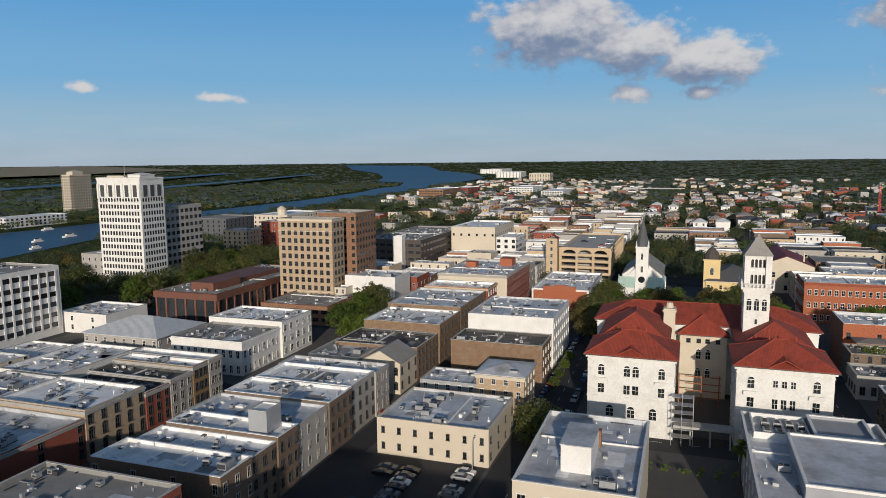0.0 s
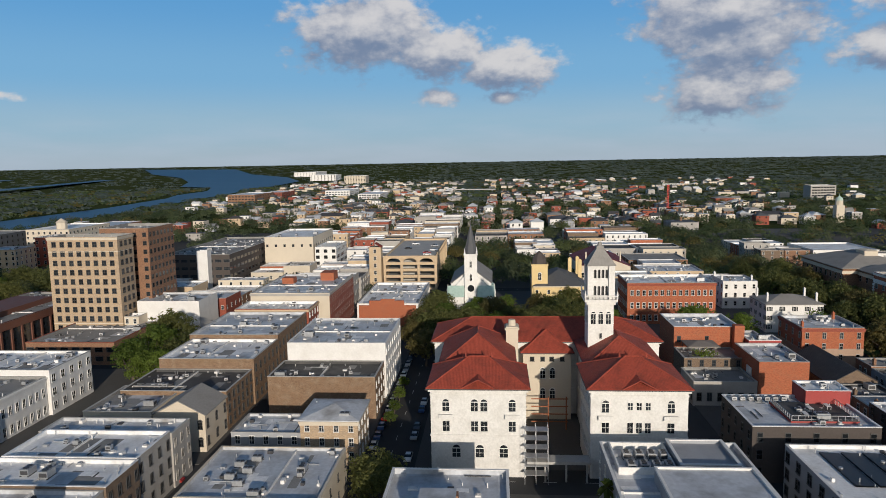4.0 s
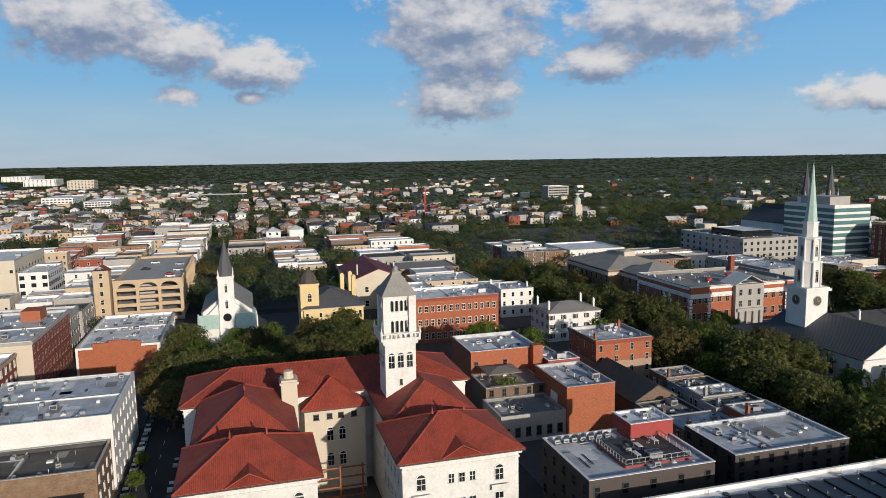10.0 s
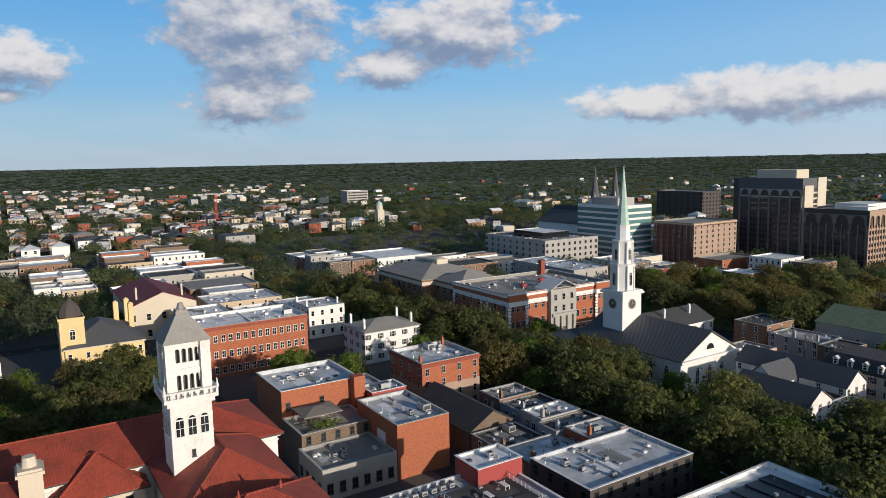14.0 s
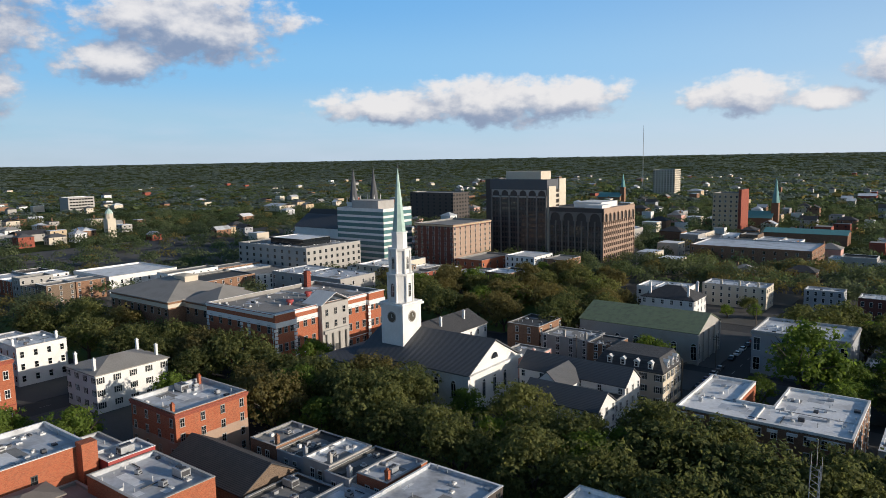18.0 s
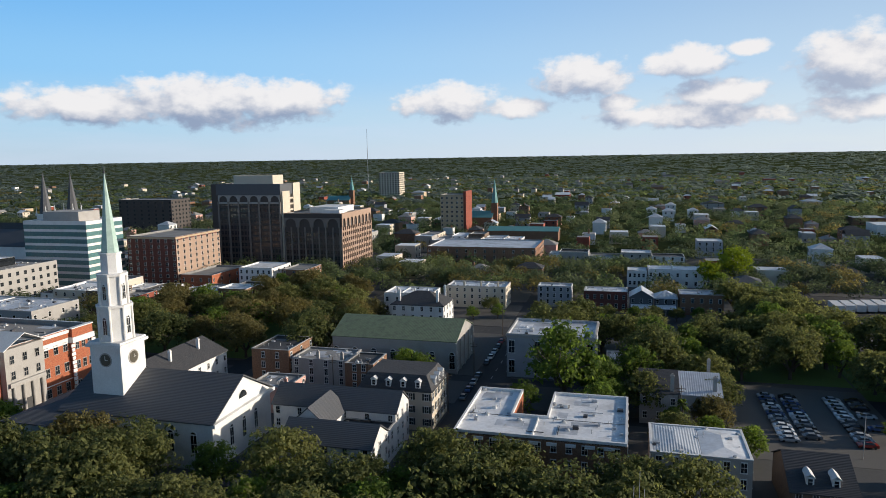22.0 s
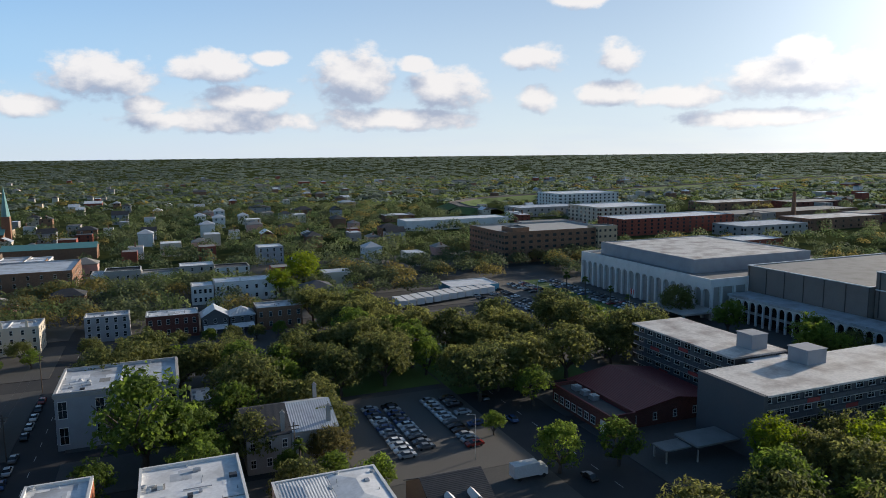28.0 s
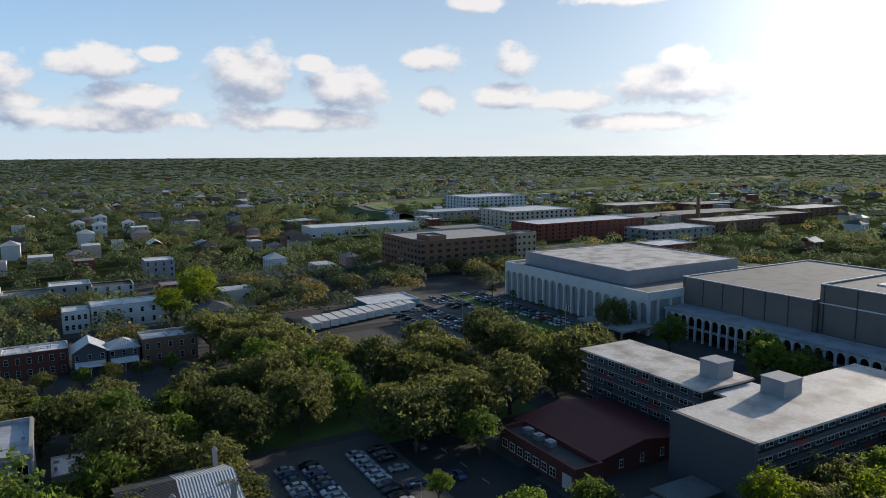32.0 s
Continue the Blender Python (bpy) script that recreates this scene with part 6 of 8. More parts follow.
building("white_roof_shop", "dark brick building with a pale flat roof and vents", (180, -110.5, 197, -82), 9.8, DKCONC, SILVER, 3, W=8, S=5, N=4, para=0.6, coping=MEMB, style="plain")
tops = [(199, -112, 207, -100, 9.2, ORANGE, SILVER), (207.2, -113, 214, -98, 8.4, GREYP, TARR), (214.2, -112, 222, -99.5, 8.8, STONE, MEMB), (222.2, -113, 231, -100, 8.0, GREYP, TARR), (231.2, -112, 240, -100, 8.6, BROWN, GREYR), (199, -99, 209, -84, 7.4, BROWN, SILVER), (209.3, -97, 221, -84, 6.6, OLDBR, TARR)]
for x0, y0, x1, y1, h, wm_, rm in tops:
    building("townhouse", "narrow old townhouse with a flat roof and brick chimney", (x0, y0, x1, y1), h, wm_, rm, 2, W=3, S=2, N=2, para=0.5, chimneys=((x0 + 1.2, y1 - 1.4),), cat="house")
b = building("red_brick_hall", "large red brick hall with paired windows and a pale roof", (322.5, -84, 345, -47.5), 16.6, ORANGE, MEMB, 3, W=14, N=7, para=1.0, cornice=RED, win=(1.2, 2.2), bands=(4.6,), inset=2.0)
building("white_townhouse", "white painted townhouse with tall chimneys", (353, -112, 371, -96.5), 12.4, WHITE, SILVER, 3, W=4, N=4, para=0.5, chimneys=((358, -97.5), (358, -111), (369, -97.5)), cat="house")
house("stucco_mansion", "pale grey stucco mansion with shutters and four chimneys", (307.5, -121, 325, -99), 11.4, 2.6, WHITE, SLATEL, "y", "hip", 3, W=5, N=4, S=4, style="shutter", over=0.6, chim=((311, -100.5), (311, -119.5), (322, -100.5), (322, -119.5)))
b = house("yellow_villa", "yellow stucco villa with a grey roof and domed tower", (334, -32, 364, -9), 14.5, 5.5, YELLOW, SLATE, "x", "hip", 3, W=5, S=6, N=6, over=0.5, style="arch", cat="building")
part("tower", Shape().box(335, -15, 0, 342, -8, 24).box(334.7, -15.3, 23.4, 342.3, -7.7, 24), YELLOW, b)
for x_, y_ in ((352, -31), (358, -27), (362, -31)):
    chimney(b, x_, y_, 14.5, 23.5, YELLOW, 2.0, 1.6)
part("cornice", Shape().ring(333.5, -32.5, 364.5, -8.5, 13.9, 14.5, 0.6), CREAM, b)
part("tower_roof", Shape().cone(338.5, -11.5, 3.4, 24, 3.1, 26.2, 8).cone(338.5, -11.5, 3.1, 26.2, 1.8, 28.2, 8).cone(338.5, -11.5, 1.8, 28.2, 0.1, 29.6, 8), DKCONC, b, "dark domed tower roof")
for z_ in (9, 17):
    window_at(b, "W", 335, -11.5, z_, 1.4, 2.6, "arch")
part("porch_roof", Shape().box(333, -20, 8.6, 341, -9, 9.0), COPPER, b)
b = house("temple_front_building", "pale stone building with stepped pediments and red roof", (392, -62, 440, -36), 14, 5.2, CREAM, REDROOF, "x", "gable", 2, W=5, cat="building", win=(1.6, 2.6), chim=((400, -40), (400, -58)))
building("row_block", "brown stucco row with pale roofs", (395, -100, 418, -68), 10.5, TAN, SILVER, 3, W=6, N=4, para=0.5)
building("row_block", "white stucco row house", (420, -95, 436, -74), 11, WHITE, SILVER, 3, W=4, N=3, para=0.5)
building("row_block", "brown row with flat roof", (440, -104, 470, -70), 10, BROWN, GREYR, 3, W=6, N=4, para=0.5)
building("white_turreted_block", "white low block with battlemented edge", (480, -232, 520, -192), 9.5, WHITE, MEMB, 2, W=8, N=6, para=0.8)

# ---- the red brick school with stone quoins, and the blocks behind it ----
b = building("school_building", "red brick school with white quoins, pediment and stone cornice", (295, -204, 332, -152), 19.0, ORANGE, SLATEL, 3, W=14, N=7, para=1.3, cornice=WHITE, coping=WHITE, win=(1.5, 2.5), style="stone", bands=(4.8,), inset=2.6)
part("frieze", Shape().ring(294.9, -204.1, 332.1, -151.9, 15.9, 17.6, 0.11), WHITE, b, "white stone frieze")
p = part("centre_pavilion", Shape().box(293.2, -184.5, 0, 295, -171.5, 20.2), STONE, b, "pale stone centre pavilion")
part("pediment", Shape().gable(292.8, -185, 302, -171, 20.2, 3.6, "x", 0.3), WHITE, p)
part("entablature", Shape().box(292.4, -184, 9.6, 293.2, -172, 10.8), STONE, p)
for y in (-182.2, -178, -173.8):
    for z in (11.6, 16.0):
        window_at(b, "W", 293.2, y, z, 1.3, 2.2, "stone")
part("doorway", Shape().box(293.0, -179.4, 0.3, 293.25, -176.6, 5.2), FRAMED, p, "tall dark doorway")
for k in range(4):
    part("column", Shape().cone(292.7, -182.8 + k * 3.2, 0.42, 0.4, 0.36, 9.6, 10), STONE, p)
for y0, y1 in ((-204.3, -196), (-160, -151.7)):
    e = part("end_bay", Shape().box(293.8, y0, 0, 295, y1, 20.2), ORANGE, b)
    part("bay_cornice", Shape().box(293.4, y0 - 0.3, 15.9, 295, y1 + 0.3, 17.6).box(293.5, y0 - 0.2, 20.2, 295, y1 + 0.2, 20.5), WHITE, e)
    for y in (y0, y1):
        q = Shape()
        for k in range(12):
            q.box(293.6, y - 0.55 - 0.2 * (k % 2), 0.5 + k * 1.28, 293.85, y + 0.55 + 0.2 * (k % 2), 1.5 + k * 1.28)
        part("quoin", q, WHITE, e)
    windows(b, (293.8, y0, 295, y1), "W", 3, storeys(19.0, 3), 1.3, 2.4, "stone", 1.6)
for x in (295.2, 308, 312, 331.6):
    q = Shape()
    for k in range(12):
        q.box(x - 0.5 - 0.2 * (k % 2), -152, 0.5 + k * 1.28, x + 0.5 + 0.2 * (k % 2), -151.75, 1.5 + k * 1.28)
    part("quoin", q, WHITE, b)
for x, y in ((308, -170), (314, -184)):
    part("roof_vent", Shape().cone(x, y, 0.9, 19.0, 0.9, 20.2, 10).cone(x, y, 1.5, 20.2, 1.2, 20.9, 12), REDP, b, "round red roof ventilator")
part("chimney", Shape().box(329, -199, 19, 331, -197, 25.5).box(328.7, -199.3, 24.2, 331.3, -196.7, 24.7), RED, b, "tall red brick chimney")
for rect, h_, rise in (((332.2, -178, 352, -156), 18.4, 4.6), ((352.2, -182, 394, -149), 18.8, 5.4)):
    x0, y0, x1, y1 = rect
    # the north side's shade is put into the wings' browner brick
    w_ = part("wing", Shape().ring(x0, y0, x1, y1, 0, h_, 0.5), BROWN, b, "brick rear wing in shaded brown")
    part("wing_cornice", Shape().ring(x0 - 0.5, y0 - 0.5, x1 + 0.5, y1 + 0.5, h_ - 2.6, h_ - 1.2, 0.5), CREAM, w_)
    part("hip_roof", Shape().hip(*rect, h_, rise, 1.0), SLATEL, w_, "grey hipped roof")
    windows(b, rect, "N", int((x1 - x0) / 4.2), storeys(18, 3), 1.5, 2.4, "stone")
part("roof_hatch", Shape().box(364, -170, 22.5, 372, -164, 25).hip(364, -170, 372, -164, 25, 0.8, 0.3), CREAM, b)
building("grey_hall", "low grey hall with a wide pale roof", (352, -262, 402, -238), 13.4, STONE, SILVER, 3, N=8, W=4, para=0.4)
building("beige_hotel", "beige concrete hotel with small square windows and a roof terrace", (416, -318, 478, -274), 19.4, STONE, GREYR, 5, W=10, N=10, para=1.0, win=(1.5, 1.7), style="plain")
b = building("roof_pavilion", "dark steel roof pavilion on a hotel roof", (432, -308, 462, -286), 23.0, GLASS, MEMB, para=0.3, z0=19.4, cat="pavilion")
b = building("banded_glass_office", "office block with bands of green glass and white stone", (417, -369, 459, -341), 37.6, WHITE, MEMB, 8, para=0.6, coping=WHITE)
for k in range(9):
    part("glass_band", Shape().ring(416.9, -369.1, 459.1, -340.9, 2.6 + 3.9 * k, 5.0 + 3.9 * k, 0.15), GLASSG, b, "band of green glass")
part("plant_room", Shape().box(426, -362, 37.6, 450, -346, 43), STONE, b)
b = building("dark_tower", "dark concrete office tower with arched top bays and ribbed piers", (344, -449, 393, -424), 53.6, DKCONC, GREYR, 12, para=1.0, coping=DARKM)
arcade(b, "N", -424, 344, 388, 6, 43.6, 47.6, STONE, 0.8, 0.6)
part("sill_band", Shape().box(344, -424, 42.2, 388, -423.3, 43.2), STONE, b, "pale sill band below the arches")
part("dark_crown", Shape().ring(343.4, -449.6, 389, -423.2, 47.8, 54.6, 0.5), DARKP, b, "dark metal crown band")
for i in range(7):
    x = 344.4 + i * 7.25
    part("pier", Shape().box(x - 0.55, -424, 0, x + 0.55, -423.2, 43.4), TAUPE, b)
for k in range(11):
    part("spandrel", Shape().box(344, -424, 2.6 + 3.7 * k, 388, -423.7, 3.4 + 3.7 * k), DKCONC, b, "dark spandrel band")
windows(b, (344, -449, 388, -424), "N", 18, [3.8 + 3.7 * k for k in range(11)], 1.6, 2.2, "plain", 1.8)
# west end in cream: the sunlight on it is part of its colour
part("end_pier", Shape().box(342.6, -434, 0, 344, -424.4, 50).box(342.6, -448.6, 0, 344, -439, 54.8), CREAM, b, "end wall in sunlit cream")
for k in range(12):
    part("end_balcony", Shape().box(342.9, -439, 4 + 3.7 * k, 344, -434, 5.1 + 3.7 * k), CREAM, b)
part("plant_room", Shape().box(352, -444, 53.6, 380, -430, 60), CREAM, b, "pale plant room")
b = building("arcaded_office", "brown office block with a row of arches under the roof", (303.5, -474, 342, -424), 35.4, DKCONC, GREYR, 9, para=0.8, coping=SANDY)
# light is in the colours: west parts sandy as sunlit, north parts taupe as shaded
arcade(b, "W", 303.4, -474, -424, 8, 27.6, 33.4, SANDY, 0.9, 0.7)
part("attic", Shape().box(302.7, -474, 33.4, 303.45, -424, 36.2), SANDY, b, "attic wall in sunlit tan")
arcade(b, "N", -423.9, 304, 342, 4, 27.6, 33.4, TAUPE, 1.2, 0.7)
for i in range(17):
    y = -474 + i * 3.125
    part("pier", Shape().box(302.7, y - 0.45, 0, 303.5, y + 0.45, 27.6), SANDY, b)
for k in range(7):
    part("spandrel", Shape().box(303.0, -474, 2.0 + 3.7 * k, 303.5, -424, 3.5 + 3.7 * k), SANDY, b, "spandrel band in sunlit tan")
for i in range(9):
    x = 304.2 + i * 4.7
    part("pier", Shape().box(x - 0.4, -424, 0, x + 0.4, -423.3, 27.6), TAUPE, b)
windows(b, (303.5, -474, 342, -424), "N", 16, [3.4 + 3.7 * k for k in range(6)], 1.5, 2.4, "plain", 1.8)
windows(b, (303.5, -474, 342, -424), "W", 16, [3.6 + 3.7 * k for k in range(6)], 1.9, 2.0, "plain", 1.6)
part("plant_room", Shape().box(312, -466, 35.4, 332, -440, 39).box(306, -440, 35.4, 318, -428, 38), WHITE, b, "white plant rooms")
b = building("brick_apartment_block", "dark red brick apartment block with rows of white windows", (376, -404, 408, -361), 27, DKRED, GREYR, 8, W=8, N=7, para=1.0, cornice=TAN, win=(1.5, 1.8))
# tan sheet over the west face, carrying the sunlight it gets
part("front_wall", Shape().box(375.95, -404, 0, 376, -361, 26), SANDY, b, "front wall in sunlit tan")
building("low_red_house", "low orange-red brick building with stepped roofs", (347, -384, 366, -350), 8, ORANGE, GREYR, 2, W=5, N=4, para=1.0)
building("white_clinic", "white three-storey house with hooded windows", (318, -384, 338, -362), 11, WHITE, MEMB, 3, W=4, N=6, para=0.6)
building("brown_block", "brown brick block with flat roof", (300, -386, 314, -366), 10, BROWN, GREYR, 3, W=4, N=3, para=0.6)
building("far_dark_block", "wide dark brick block far off", (560, -640, 620, -610), 32, DKCONC, GREYR, 8, para=0.8, W=6, N=8, win=(2.0, 1.8), style="plain")
# twin-spired cathedral
cb = thing("cathedral", "white cathedral with twin slender spires", "cathedral", 480, -380, 0)
part("nave", Shape().ring(470, -392, 530, -364, 0, 20, 0.8), WHITE, cb)
part("nave_roof", Shape().gable(470, -392, 530, -364, 20.2, 9, "x", 0.5), SLATE, cb)
for y in (-389, -368):
    t = part("tower", Shape().box(466, y - 3.5, 0, 473, y + 3.5, 40).box(465.6, y - 3.9, 39, 473.4, y + 3.9, 40), WHITE, cb)
    part("spire", Shape().cone(469.5, y, 3.6, 40, 0.05, 64.5, 8), SLATE, t)
    for e in (-1, 1):
        for f in (-1, 1):
            part("pinnacle", Shape().cone(469.5 + e * 3.4, y + f * 3.4, 0.5, 40, 0.05, 45, 6), WHITE, t)
gh = house("gothic_chapel", "white gothic gabled chapel with a steep roof", (540, -440, 580, -415), 14, 14, WHITE, SHINGLE, "x", "gable", 2, W=3, cat="church")

# ---- south: church house, flat roofs, theatre row ----
b = house("parish_house", "white stucco parish house with slate gables", (184, -186, 216, -176), 10, 4.0, WHITE, SLATE, "x", "gable", 3, N=6, W=3, cat="building")
house("parish_wing", "white stucco parish wing with gabled end", (183, -167.5, 204, -157), 9.2, 3.6, WHITE, SLATE, "x", "gable", 3, N=5, W=3, cat="building")
house("parish_cross_wing", "grey slate roofed cross wing", (197, -178, 206, -166), 9.6, 4.2, WHITE, SLATE, "y", "gable", 3, cat="building")
building("low_link", "low link with dark roof and machines", (184, -176, 197, -167.6), 7.6, WHITE, TARR, 2, W=2, para=0.4)
b = house("mansard_house", "tall stucco house with a mansard roof and white dormers", (179.5, -206, 199, -191), 10.6, 0.2, CREAM, TARR, "x", "hip", 3, W=5, N=5, style="shutter")
s = Shape()
o, i_ = (179.2, -206.3, 199.3, -190.7), (181.2, -204.3, 197.3, -192.7)
lo = [(o[0], o[1], 10.8), (o[2], o[1], 10.8), (o[2], o[3], 10.8), (o[0], o[3], 10.8)]
hi = [(i_[0], i_[1], 14.4), (i_[2], i_[1], 14.4), (i_[2], i_[3], 14.4), (i_[0], i_[3], 14.4)]
for k in range(4):
    s.face((lo[k], lo[(k + 1) % 4], hi[(k + 1) % 4], hi[k]))
s.face(hi)
part("mansard_roof", s, SHINGLE, b, "dark shingled mansard roof")
for x in (183, 187, 191, 195):
    d = part("dormer", Shape().box(x - 0.7, -192.2, 11.4, x + 0.7, -190.9, 13.2).gable(x - 0.75, -193, x + 0.75, -190.8, 13.2, 0.6, "y", 0.1), WHITE, b, "white dormer")
    window_at(b, "N", x, -190.9, 11.6, 0.8, 1.3)
for y in (-195, -198.5, -202):
    part("dormer", Shape().box(179.4, y - 0.7, 11.4, 180.8, y + 0.7, 13.2).gable(179.3, y - 0.75, 181.6, y + 0.75, 13.2, 0.6, "x", 0.1), WHITE, b)
    window_at(b, "W", 179.4, y, 11.6, 0.8, 1.3)
house("gabled_white_house", "white house with a dark gabled roof and white chimneys", (258, -222, 276, -192), 8.4, 4.4, WHITE, SHINGLE, "y", "gable", 2, W=7, N=3, chim=((263, -200), (263, -214)))
building("brick_back_house", "plain brown brick house with white roof vents", (234, -236, 247, -219), 10, BROWN, TARR, 3, W=3, N=2, para=0.6, cat="house")
building("stucco_back_house", "cream stucco house with chimneys", (214, -230, 232, -217), 8.6, STONE, GREYR, 3, N=4, W=2, para=0.4, cat="house", chimneys=((216, -219), (224, -219)))
building("brown_back_house", "brown stucco house with flat roof", (204, -226, 213, -214), 9.0, BROWN, TARR, 3, N=2, W=2, para=0.4, cat="house")
building("pink_back_house", "pale pink stucco flat-roofed house", (222, -206, 234, -194), 7.2, PINK, GREYR, 2, N=3, W=3, para=0.4, cat="house", chimneys=((223, -196),))
b = building("flat_roof_dormitory", "brown brick building round an open notch with bright white roofs", (131, -178, 167.3, -166), 11.2, BROWN, MEMB, 3, N=11, W=3, E=3, para=0.02, win=(1.1, 1.8), inset=2.0)
for x0, x1 in ((131, 148.6), (156.4, 167.3)):
    w_ = part("wing", Shape().ring(x0, -194.5, x1, -178.01, 0, 11.1, 0.35), ORANGE if x0 > 150 else BROWN, b, "brick wing with a white roof")
    part("wing_roof", Shape().box(x0 + 0.3, -194.2, 10.8, x1 - 0.3, -177.6, 11.22), MEMB, w_)
    roof_fittings(b, x0 + 0.6, -194, x1 - 0.6, -178, 11.23, MEMB)
    windows(b, (x0, -194.5, x1, -178), "W" if x0 < 140 else "E", 4, storeys(11.2, 3), 1.1, 1.8)
for xa, ya, xb, yb in ((131, -166.4, 167.3, -166), (131, -194.5, 131.4, -166.4), (166.9, -194.5, 167.3, -166.4), (131.4, -194.5, 148.6, -194.1), (156.4, -194.5, 166.9, -194.1), (148.2, -194.1, 148.6, -178), (156.4, -194.1, 156.8, -178), (148.2, -178, 156.8, -177.6)):
    part("parapet", Shape().box(xa, ya, 11.0, xb, yb, 11.75).box(xa - 0.06, ya - 0.06, 11.75, xb + 0.06, yb + 0.06, 11.86), WHITE, b, "white painted parapet")
roof_fittings(b, 132, -177.5, 166, -166.6, 11.2, MEMB)
OCC.append((131.5, -177, 166.5, -167, 11.22, MEMB))
OCC.append((131, -194.5, 148.6, -178, 11.2, MEMB))
OCC.append((156.4, -194.5, 167.3, -178, 11.2, MEMB))
for i in range(9):
    part("cornice_block", Shape().box(133.5 + i * 3.9, -166, 10.1, 135.6 + i * 3.9, -165.5, 10.7), WHITE, b)
b = building("seamed_roof_building", "grey stucco building with a white and grey seamed roof", (107.5, -180.5, 126.5, -165), 10.8, STONE, MEMB, 3, N=6, W=3, para=0.3, coping=WHITE, win=(1.1, 2.0))
part("seamed_roof", Shape().hip(116.8, -180.3, 126.3, -165.2, 10.95, 0.6, 0), SEAM, b, "dull grey seamed roof")
part("white_roof", Shape().hip(107.7, -180.3, 116.7, -165.2, 10.95, 0.5, 0), MEMB, b)
b = house("old_tavern", "old brick house with dark shingle roof, dormers and pink side wall", (89.5, -181, 101, -163), 6.4, 4.6, OLDBR, SHINGLE, "x", "gable", 2, N=4, W=3)
for x in (93, 97.5):
    part("dormer", Shape().box(x - 0.7, -167, 7.2, x + 0.7, -164.6, 9).gable(x - 0.75, -168, x + 0.75, -164.5, 9, 0.7, "y", 0.1), WHITE, b, "white dormer")
    window_at(b, "N", x, -164.6, 7.4, 0.8, 1.3)
b = house("grey_double_house", "grey shingled house with dormer and chimneys", (118.5, -229, 128, -209), 8.4, 3.4, STONE, SHINGLE, "x", "gable", 2, N=3, W=2, chim=((120, -210),))
b = house("white_roof_house", "house with a white seamed metal roof and dormer", (108, -229, 118.3, -209), 8.4, 3.2, STONE, SEAM, "x", "gable", 2, N=3, W=2, chim=((109.5, -227), (109.5, -211)))
building("white_hall", "pale stone hall with a broad white roof and deep cornice", (141, -262, 168.5, -240), 13.4, GREYP, SILVER, 2, N=4, E=4, para=0.7, cornice=STONE, win=(1.8, 4.0))
building("low_back_building", "low white-roofed back building", (129, -258, 138, -247), 5.2, STONE, MEMB, 1, N=2, para=0.3)
b = house("green_roofed_hall", "grey stone hall with a green metal gable roof and pilasters", (185, -264, 228, -239), 10.6, 4.8, STONE, GREENR, "x", "gable", 1, N=7, W=3, win=(1.8, 4.6), style="arch", cat="hall")
for k in range(5):
    part("pilaster", Shape().box(184.6, -263.5 + k * 6, 0, 185.1, -262.3 + k * 6, 10.4), STONE, b)
b = house("grey_hip_house", "white house with a grey hipped roof and chimneys", (203, -307, 225, -291), 10.6, 4.4, WHITE, SHINGLE, "x", "hip", 3, N=6, W=4, chim=((206, -293), (222, -293), (206, -305)))
building("shuttered_row", "cream row house with dark shutters and chimneys", (186, -352, 214, -338), 9.6, CREAM, SILVER, 3, N=8, W=4, para=0.5, style="shutter", win=(0.9, 1.6), cat="house", chimneys=((190, -340), (198, -340), (206, -340)))
building("white_garden_house", "white house with many chimneys", (216, -334, 238, -318), 9.4, WHITE, MEMB, 2, N=5, W=4, para=0.4, cat="house", chimneys=((218, -320), (224, -320), (232, -320)))
building("grey_row_house", "blue-grey row house with pale window surrounds", (157, -356, 172.5, -347), 9.2, GREYP, SILVER, 3, N=5, W=2, para=0.5, cat="house", win=(1.0, 1.8))
building("dark_row_house", "dark stucco row house with bright white roof", (132, -353, 151, -342), 8.6, DKRED, MEMB, 2, N=6, W=2, para=0.4, cat="house")
house("victorian_house", "house with bright white metal roofs and gables", (121, -350, 131, -339), 7.4, 3.2, DARKP, SEAM, "y", "gable", 2, N=3, W=2)
house("victorian_house", "house with white metal porch roof", (111, -349, 120.5, -339.5), 7.2, 2.8, DARKP, SEAM, "x", "hip", 2, N=3, W=2)
building("brick_row_house", "dark brick row house with corbelled gable", (92, -352, 110, -340), 8.6, BROWN, SILVER, 2, N=5, W=2, para=0.6, cat="house")
building("pale_blue_house", "pale blue-white house with porch", (122.5, -414, 132.5, -402), 8.6, WHITE, MEMB, 2, N=4, W=2, para=0.4, cat="house")
building("pale_blue_house", "long pale house with white roof", (92, -418, 122, -404), 9.2, WHITE, MEMB, 2, N=7, W=3, para=0.4, cat="house", chimneys=((96, -406), (110, -406)))
house("porch_house", "grey house with stacked porches", (70, -392, 84, -378), 8, 3, GREYP, SLATE, "x", "hip", 2, N=4, W=3)
building("long_civic_block", "brown civic building with white stepped roof edges", (188, -500, 258, -456), 12, BROWN, SILVER, 3, N=12, W=8, para=0.8, coping=WHITE)
building("blue_cube_house", "pale blue four-storey house", (72, -532, 88, -516), 11, GREYP, MEMB, 3, N=4, W=3, para=0.5, cat="house")
b = building("hotel_tower", "tan hotel tower with a red brick end", (280, -676, 302, -652), 34, TAN, GREYR, 8, W=4, N=5, para=1.0, win=(1.6, 1.8))
part("brick_end", Shape().box(277.6, -676.5, 0, 280, -651.6, 38), RED, b)
building("tall_white_tower", "pale concrete apartment tower far off", (528, -1236, 566, -1206), 42.5, CREAM, GREYR, 11, N=8, W=6, para=1.0, win=(2.4, 2.0), style="plain")
